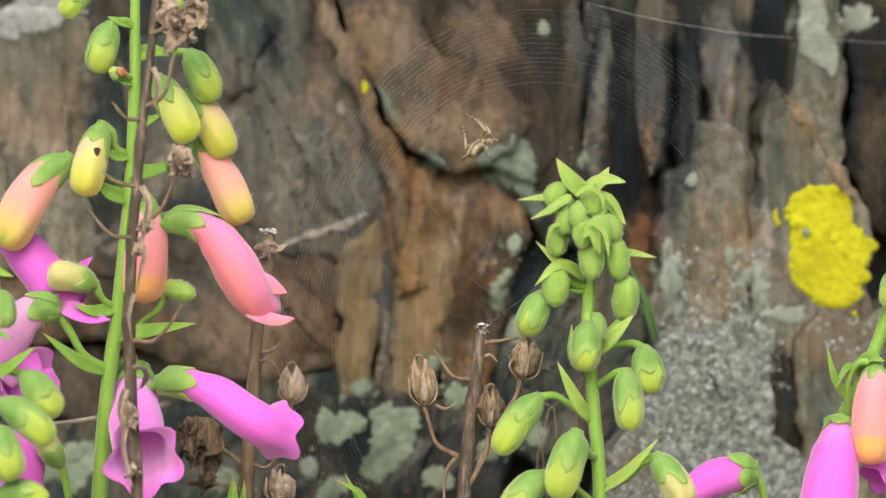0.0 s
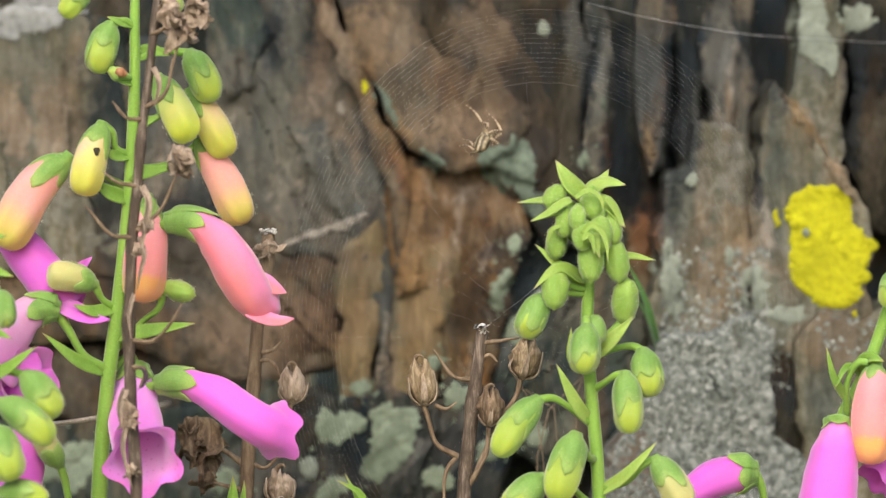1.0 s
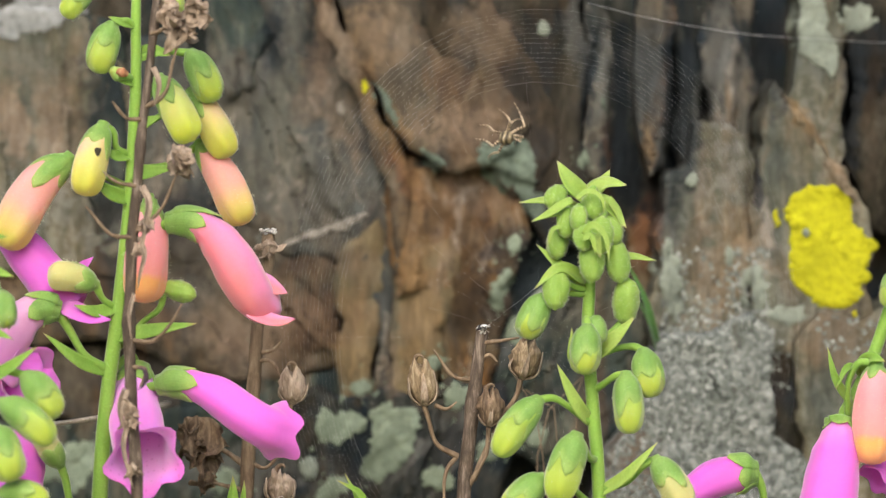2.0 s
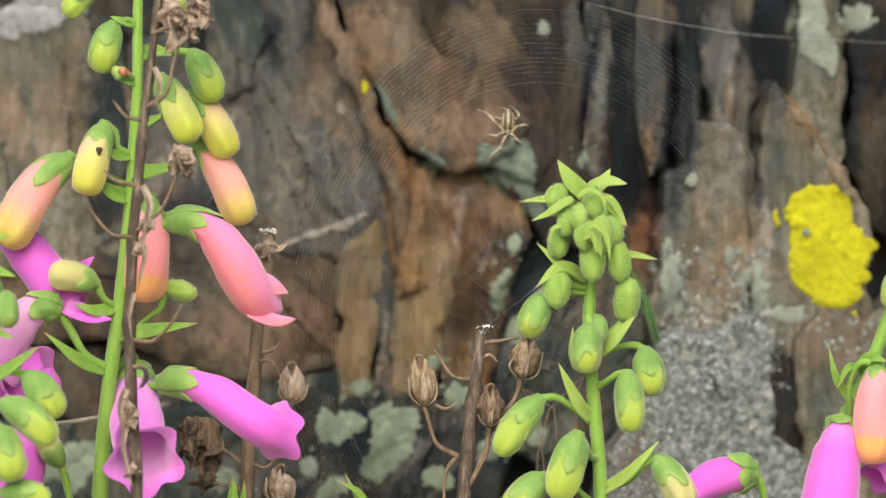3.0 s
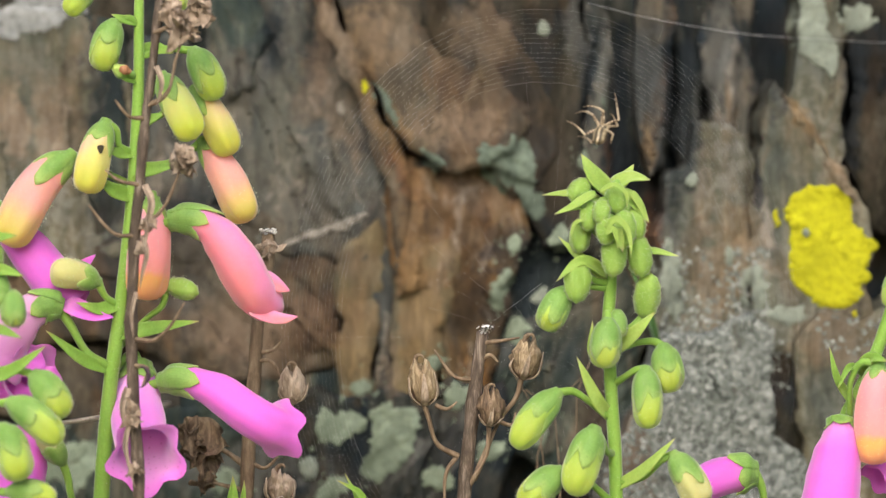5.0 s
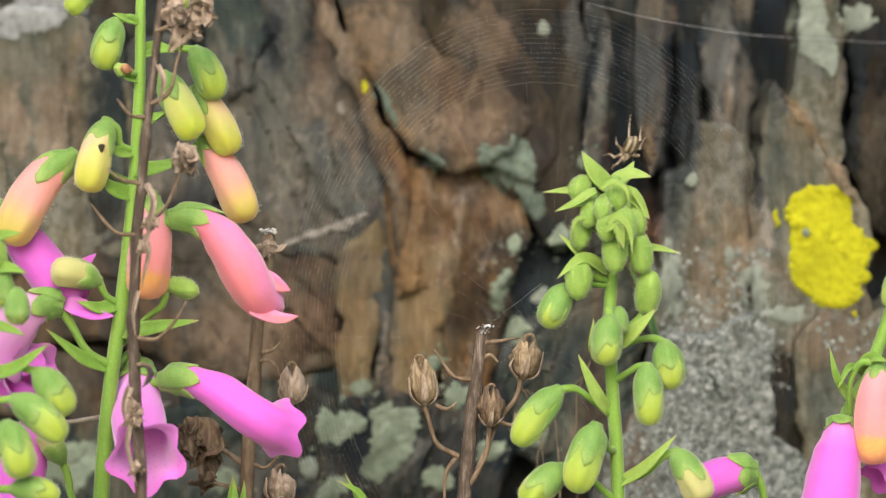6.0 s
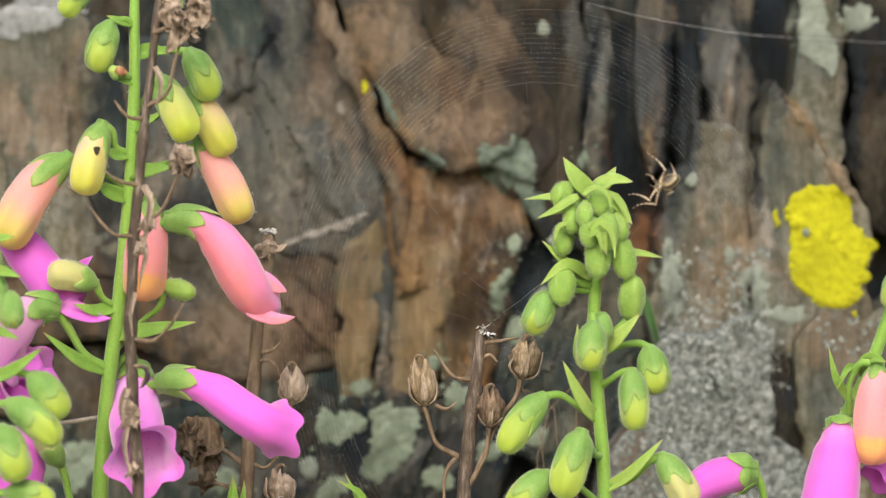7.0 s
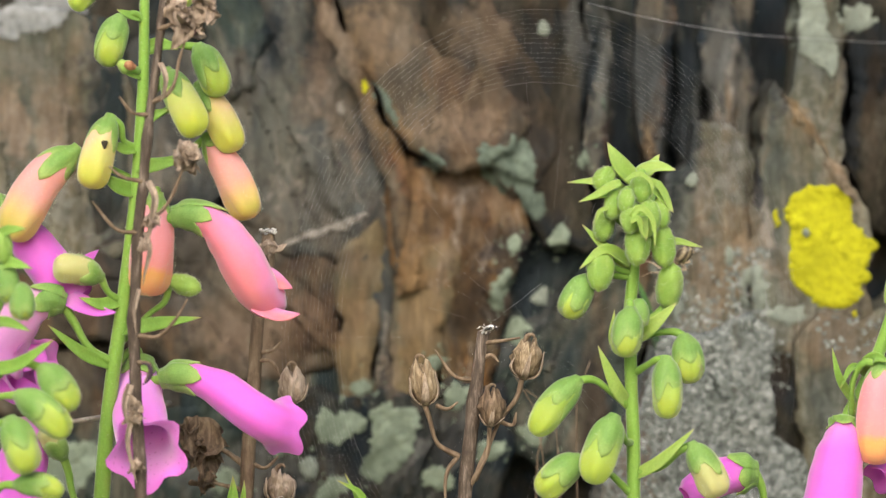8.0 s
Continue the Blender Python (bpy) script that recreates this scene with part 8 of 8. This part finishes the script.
def motions():
    # the tall foxglove sways in the gusts
    walk(foxglove, [
        (0.0, pose(-0.1270, 0.000, -0.0001, 0, -0.00, 0)),
        (0.5, pose(-0.1284, 0.000, -0.0000, 0, 0.17, 0)),
        (1.0, pose(-0.1274, 0.000, -0.0001, 0, 0.03, 0)),
        (1.5, pose(-0.1272, 0.000, -0.0002, 0, 0.03, 0)),
        (3.0, pose(-0.1289, 0.000, 0.0001, 0, 0.28, 0)),
        (3.5, pose(-0.1274, 0.000, -0.0000, 0, 0.05, 0)),
        (4.0, pose(-0.1275, 0.000, 0.0003, 0, 0.11, 0)),
        (4.5, pose(-0.1277, 0.000, 0.0005, 0, 0.18, 0)),
        (6.0, pose(-0.1293, 0.000, 0.0012, 0, 0.41, 0)),
        (6.5, pose(-0.1306, 0.000, 0.0009, 0, 0.58, 0)),
        (7.0, pose(-0.1259, 0.000, 0.0002, 0, -0.13, 0)),
        (7.5, pose(-0.1358, 0.000, 0.0032, 0, 1.56, 0)),
        (8.0, pose(-0.1318, 0.000, 0.0025, 0, 0.79, 0))])
    # its neighbour nods a little more
    walk(side_foxglove, [
        (0.0, pose(-0.1564, -0.045, 0.0156, 0, 0.00, 0)),
        (0.5, pose(-0.1563, -0.045, 0.0156, 0, -0.03, 0)),
        (1.0, pose(-0.1564, -0.045, 0.0156, 0, 0.00, 0)),
        (1.5, pose(-0.1564, -0.045, 0.0155, 0, 0.00, 0)),
        (3.0, pose(-0.1567, -0.045, 0.0156, 0, 0.14, 0)),
        (3.5, pose(-0.1565, -0.045, 0.0160, 0, 0.07, 0)),
        (4.0, pose(-0.1569, -0.045, 0.0160, 0, 0.24, 0)),
        (4.5, pose(-0.1572, -0.045, 0.0156, 0, 0.38, 0)),
        (6.0, pose(-0.1579, -0.045, 0.0169, 0, 0.73, 0)),
        (6.5, pose(-0.1578, -0.045, 0.0166, 0, 0.66, 0)),
        (7.0, pose(-0.1573, -0.045, 0.0155, 0, 0.42, 0)),
        (7.5, pose(-0.1596, -0.045, 0.0190, 0, 1.49, 0)),
        (8.0, pose(-0.1585, -0.045, 0.0184, 0, 1.01, 0))])
    # the young spike bends over to one side
    walk(spike, [
        (0.0, pose(0.0585, 0.000, -0.0001, 0, -0.00, 0)),
        (0.5, pose(0.0584, 0.000, 0.0005, 0, -0.03, 0)),
        (1.0, pose(0.0576, 0.000, -0.0010, 0, 0.08, 0)),
        (1.5, pose(0.0556, 0.000, -0.0012, 0, 0.34, 0)),
        (3.0, pose(0.0583, 0.000, -0.0007, 0, 0.07, 0)),
        (3.5, pose(0.0574, 0.000, -0.0005, 0, 0.20, 0)),
        (4.0, pose(0.0563, 0.000, -0.0002, 0, 0.53, 0)),
        (4.5, pose(0.0559, 0.000, -0.0004, 0, 0.63, 0)),
        (4.6, pose(0.0554, 0.000, 0.0000, 0, 0.92, 0)),
        (4.7, pose(0.0522, 0.000, 0.0012, 0, 1.73, 0)),
        (5.8, pose(0.0565, 0.000, -0.0004, 0, 0.52, 0)),
        (5.9, pose(0.0545, 0.000, 0.0004, 0, 1.17, 0)),
        (6.0, pose(0.0549, 0.000, 0.0019, 0, 1.32, 0)),
        (6.3, pose(0.0529, 0.000, 0.0003, 0, 1.63, 0)),
        (6.5, pose(0.0537, 0.000, 0.0008, 0, 1.32, 0)),
        (6.8, pose(0.0542, 0.000, 0.0004, 0, 1.26, 0)),
        (7.0, pose(0.0570, 0.000, -0.0000, 0, 0.42, 0)),
        (7.2, pose(0.0521, 0.000, 0.0022, 0, 1.86, 0)),
        (7.3, pose(0.0492, 0.000, 0.0032, 0, 2.72, 0)),
        (7.5, pose(0.0471, 0.000, 0.0015, 0, 2.93, 0)),
        (7.6, pose(0.0531, 0.000, 0.0024, 0, 1.58, 0)),
        (7.8, pose(0.0526, 0.000, 0.0039, 0, 1.72, 0)),
        (8.0, pose(0.0484, 0.000, 0.0048, 0, 2.95, 0))])
    # the foxglove by the boulder
    walk(edge_foxglove, [
        (0.0, pose(0.1264, 0.010, -0.0036, 0, 0.00, 0)),
        (1.0, pose(0.1264, 0.010, -0.0036, 0, -0.03, 0)),
        (3.0, pose(0.1263, 0.010, -0.0036, 0, 0.08, 0)),
        (4.0, pose(0.1264, 0.010, -0.0036, 0, 0.03, 0)),
        (4.5, pose(0.1263, 0.010, -0.0036, 0, 0.11, 0)),
        (6.0, pose(0.1263, 0.010, -0.0036, 0, 0.11, 0)),
        (6.5, pose(0.1264, 0.010, -0.0032, 0, -0.03, 0)),
        (7.0, pose(0.1263, 0.010, -0.0038, 0, 0.08, 0)),
        (7.5, pose(0.1259, 0.010, -0.0048, 0, 0.57, 0)),
        (8.0, pose(0.1262, 0.010, -0.0036, 0, 0.22, 0))])
    # dead stalks stir stiffly
    walk(dry_front, [
        (0.0, pose(-0.0907, -0.030, 0.0104, 0, -0.00, 0)),
        (0.5, pose(-0.0904, -0.030, 0.0105, 0, -0.03, 0)),
        (1.0, pose(-0.0923, -0.030, 0.0104, 0, 0.19, 0)),
        (1.5, pose(-0.0907, -0.030, 0.0104, 0, -0.00, 0)),
        (3.0, pose(-0.0924, -0.030, 0.0105, 0, 0.23, 0)),
        (3.5, pose(-0.0905, -0.030, 0.0106, 0, 0.01, 0)),
        (4.0, pose(-0.0900, -0.030, 0.0107, 0, -0.01, 0)),
        (4.5, pose(-0.0917, -0.030, 0.0107, 0, 0.19, 0)),
        (6.0, pose(-0.0907, -0.030, 0.0112, 0, 0.18, 0)),
        (6.5, pose(-0.0919, -0.030, 0.0108, 0, 0.24, 0)),
        (7.0, pose(-0.0917, -0.030, 0.0107, 0, 0.19, 0)),
        (7.5, pose(-0.0930, -0.030, 0.0115, 0, 0.59, 0)),
        (8.0, pose(-0.0932, -0.030, 0.0119, 0, 0.52, 0))])
    walk(dry_middle, [
        (0.0, pose(-0.0027, 0.028, -0.0099, 0, 0.00, 0)),
        (4.0, pose(-0.0027, 0.028, -0.0099, 0, 0.00, 0)),
        (4.5, pose(-0.0027, 0.028, -0.0099, 0, 0.02, 0)),
        (6.0, pose(-0.0027, 0.028, -0.0099, 0, 0.02, 0)),
        (7.0, pose(-0.0027, 0.028, -0.0099, 0, 0.00, 0)),
        (7.5, pose(-0.0028, 0.028, -0.0099, 0, 0.12, 0)),
        (8.0, pose(-0.0027, 0.028, -0.0099, 0, 0.05, 0))])
    # the spider climbs across its web
    walk(spider, [
        (0.0, pose(0.0140, 0.0682, 0.5378)),
        (0.2, pose(0.0133, 0.0681, 0.5391)),
        (0.5, pose(0.0114, 0.0677, 0.5371)),
        (0.8, pose(0.0139, 0.0682, 0.5407)),
        (1.0, pose(0.0154, 0.0684, 0.5401)),
        (1.2, pose(0.0176, 0.0688, 0.5399)),
        (1.5, pose(0.0205, 0.0693, 0.5402)),
        (2.8, pose(0.0240, 0.0699, 0.5391)),
        (3.0, pose(0.0229, 0.0698, 0.5416)),
        (3.2, pose(0.0235, 0.0699, 0.5411)),
        (3.5, pose(0.0275, 0.0706, 0.5437)),
        (4.0, pose(0.0366, 0.0722, 0.5447)),
        (4.2, pose(0.0378, 0.0724, 0.5448)),
        (4.5, pose(0.0387, 0.0725, 0.5427)),
        (4.7, pose(0.0466, 0.0739, 0.5431)),
        (5.8, pose(0.0633, 0.0769, 0.5383)),
        (6.0, pose(0.0653, 0.0772, 0.5339)),
        (6.2, pose(0.0728, 0.0786, 0.5293)),
        (6.4, pose(0.0712, 0.0783, 0.5293)),
        (6.5, pose(0.0710, 0.0782, 0.5288)),
        (6.6, pose(0.0717, 0.0784, 0.5329)),
        (6.8, pose(0.0746, 0.0789, 0.5230)),
        (7.0, pose(0.0777, 0.0794, 0.5222)),
        (7.2, pose(0.0841, 0.0805, 0.5162)),
        (7.3, pose(0.0827, 0.0803, 0.5111)),
        (7.4, pose(0.0825, 0.0803, 0.5103)),
        (7.5, pose(0.0839, 0.0805, 0.5043)),
        (7.6, pose(0.0812, 0.0800, 0.5034)),
        (7.7, pose(0.0778, 0.0794, 0.5059)),
        (7.8, pose(0.0876, 0.0812, 0.4951)),
        (7.9, pose(0.0873, 0.0811, 0.5012)),
        (8.0, pose(0.0839, 0.0805, 0.4958))])
    # the jumping spider turns about on its perch
    walk(pied, [
        (0.0, pose(0.0128, 0.0255, 0.4737, 0, -10, -50)),
        (1.5, pose(0.0128, 0.0255, 0.4733, 0, -10, -30)),
        (2.8, pose(0.0152, 0.0255, 0.4729, 0, -10, -70)),
        (3.5, pose(0.0140, 0.0255, 0.4735, 0, -10, -50)),
        (4.5, pose(0.0150, 0.0255, 0.4731, 0, -10, -80)),
        (5.8, pose(0.0152, 0.0255, 0.4729, 0, -10, -70)),
        (6.0, pose(0.0152, 0.0255, 0.4731, 0, -10, -60)),
        (6.5, pose(0.0160, 0.0255, 0.4714, 0, -10, -100)),
        (7.0, pose(0.0164, 0.0255, 0.4704, 0, -10, -120)),
        (7.3, pose(0.0179, 0.0255, 0.4694, 0, -10, -90)),
        (7.5, pose(0.0187, 0.0255, 0.4690, 0, -10, -70)),
        (7.7, pose(0.0144, 0.0255, 0.4737, 0, -10, -40)),
        (8.0, pose(0.0164, 0.0255, 0.4729, 0, -10, -70))])
    # its abdomen swings out towards the viewer and back: seconds, direction and lean
    swings = [(0.0, -137, 25), (0.5, 94, 0), (1.0, -119, 36), (1.5, -115, 39), (2.8, 86, 0), (3.0, 87, 0), (3.2, 97, 42), (3.5, -111, 20), (4.0, -90, 36), (4.2, -78, 51), (4.5, 84, 28), (4.7, -117, 10), (5.8, 41, 0), (6.0, 60, 28), (6.2, 6, 0), (6.4, 9, 37), (6.5, 48, 49), (6.6, 40, 0), (6.8, 19, 0), (7.0, 29, 0), (7.3, 7, 0), (7.4, 35, 0), (7.5, 19, 30), (7.6, 32, 35), (7.7, 17, 63), (7.8, 39, 56), (8.0, 45, 37)]
    walk(abdomen, [(0.1 * i, aimed((0, 0, 0), course(swings, 0.1 * i))) for i in range(81)])
    # its legs reach in turn: seconds, direction and lean of the upper and of the lower leg
    step(LEGS[0], [(0.0, 68, 51, 136, -27), (0.5, 63, 0, 142, -47), (1.0, 110, 36, 129, -40), (1.5, 90, 51, 119, -68), (2.8, 60, 0, 133, -35), (3.0, 66, 0, 149, -51), (3.5, 83, 43, 123, -20), (4.0, 69, 39, 129, -67), (4.5, 62, 0, 118, -17), (4.7, 83, 29, 169, -43), (5.8, 80, 0, 126, -40), (6.0, 75, 0, 84, -38), (6.5, 43, 0, 117, -42), (7.0, 68, 13, 133, -34), (7.5, 61, 22, 76, -60), (8.0, 51, 38, 51, -70)])
    step(LEGS[1], [(0.0, 49, 61, 123, -51), (0.5, 63, 0, 137, -68), (1.0, 13, 39, 123, -43), (1.5, 10, 13, 104, 0), (2.8, 65, 0, 146, -63), (3.0, 55, 0, 126, -63), (3.5, 27, 41, 99, -46), (4.0, -6, 36, 97, 0), (4.5, 54, 0, 102, -41), (4.7, 16, 29, 96, 0), (5.8, 46, 0, 107, -42), (6.0, 43, 0, 80, -61), (6.5, 23, 0, 113, -47), (7.0, 40, 0, 103, -68), (7.5, 21, 0, 73, -49), (8.0, 22, 26, 126, -69)])
    step(LEGS[2], [(0.0, 7, 0, -153, -29), (0.5, 29, 0, -4, -51), (1.0, 8, 0, -133, 0), (1.5, -24, 0, -160, -30), (2.8, 37, 0, -13, -44), (3.0, 27, 0, -11, -46), (3.5, 0, 0, -163, -48), (4.0, 32, 0, 129, -51), (4.5, 21, 11, 27, -49), (4.7, 5, 0, 108, 0), (5.8, 15, 0, -127, -43), (6.0, 21, 11, 67, -42), (6.5, 0, 0, -150, -38), (7.0, 9, 0, -146, -45), (7.5, 5, 0, -149, -55), (8.0, -11, 42, -146, -46)])
    step(LEGS[3], [(0.0, -68, 0, 144, -19), (0.5, -31, 42, -45, -58), (1.0, -30, 0, 160, 0), (1.5, -17, 0, 166, -25), (2.8, -17, 58, -40, -47), (3.0, -40, 48, -52, -44), (3.5, -39, 0, 166, -25), (4.0, -63, 0, -146, -67), (4.5, -32, 0, -123, -58), (4.7, -28, 31, -96, -37), (5.8, -30, 42, -135, -46), (6.0, 0, 0, -149, -50), (6.5, -8, 27, -158, -54), (7.0, -17, 0, -141, -45), (7.5, -11, 0, -149, -50), (8.0, -50, 31, -162, -46)])
    step(LEGS[4], [(0.0, -156, 0, 98, 0), (0.5, 144, 0, 126, -31), (1.0, -135, 0, 138, -60), (1.5, 173, 41, 176, -65), (2.8, 140, 10, 126, 0), (3.0, 139, 0, 140, -26), (3.5, -143, 20, 160, -54), (4.0, 130, 43, 165, -47), (4.5, 170, 0, 127, 0), (4.7, 124, 3, 167, -53), (5.8, 108, 42, 170, 0), (6.0, 130, 43, 90, -71), (6.5, 140, 43, 81, -66), (7.0, 129, 53, 135, -72), (7.5, 135, 67, 104, -72), (8.0, -162, 42, 153, -54)])
    step(LEGS[5], [(0.0, -137, 0, -131, -66), (0.5, -163, 54, -177, -64), (1.0, -128, 0, 158, -53), (1.5, -144, 0, 147, -31), (2.8, -157, 63, 168, -53), (3.0, -157, 55, -175, -54), (3.5, -139, 0, 172, -56), (4.0, -123, 0, -180, -39), (4.5, -174, 29, 173, -59), (4.7, -160, 0, 138, -5), (5.8, -146, 62, 146, -60), (6.0, -164, 51, 157, -66), (6.5, 162, 57, -117, -72), (7.0, -124, 19, 160, -23), (7.5, -153, 67, -135, -72), (8.0, -156, 0, 155, -36)])
    step(LEGS[6], [(0.0, -130, 0, -155, -64), (0.5, -112, 25, -145, -53), (1.0, -123, 0, -146, -72), (1.5, -129, 0, -153, -66), (2.8, -113, 20, -150, -42), (3.0, -114, 23, -132, -23), (3.5, -95, 0, -117, -72), (4.0, -126, 0, 149, -53), (4.5, -87, 32, -145, -45), (4.7, -137, 0, 133, -64), (5.8, -94, 0, 166, 0), (6.0, -137, 46, -132, -71), (6.5, -143, 62, -135, -72), (7.0, -102, 0, -175, 0), (7.5, -112, 60, -135, -72), (8.0, -136, 0, -179, -12)])
    step(LEGS[7], [(0.0, -15, 0, 143, 0), (0.5, 56, 58, 0, -64), (1.0, 81, 25, 143, -57), (1.5, 84, 0, -5, -43), (2.8, 79, 53, 130, 0), (3.0, 112, 0, 164, 0), (3.5, 96, 0, 124, -38), (4.0, -172, 0, -99, -48), (4.5, 82, 0, 135, -47), (4.7, 77, 0, 96, -28), (5.8, -121, 0, 147, -25), (6.0, -76, 52, -127, -57), (6.5, 112, 37, 135, -72), (7.0, -112, 37, 129, -45), (7.5, -72, 62, -135, -62), (8.0, -128, 0, -149, 0)])


motions()
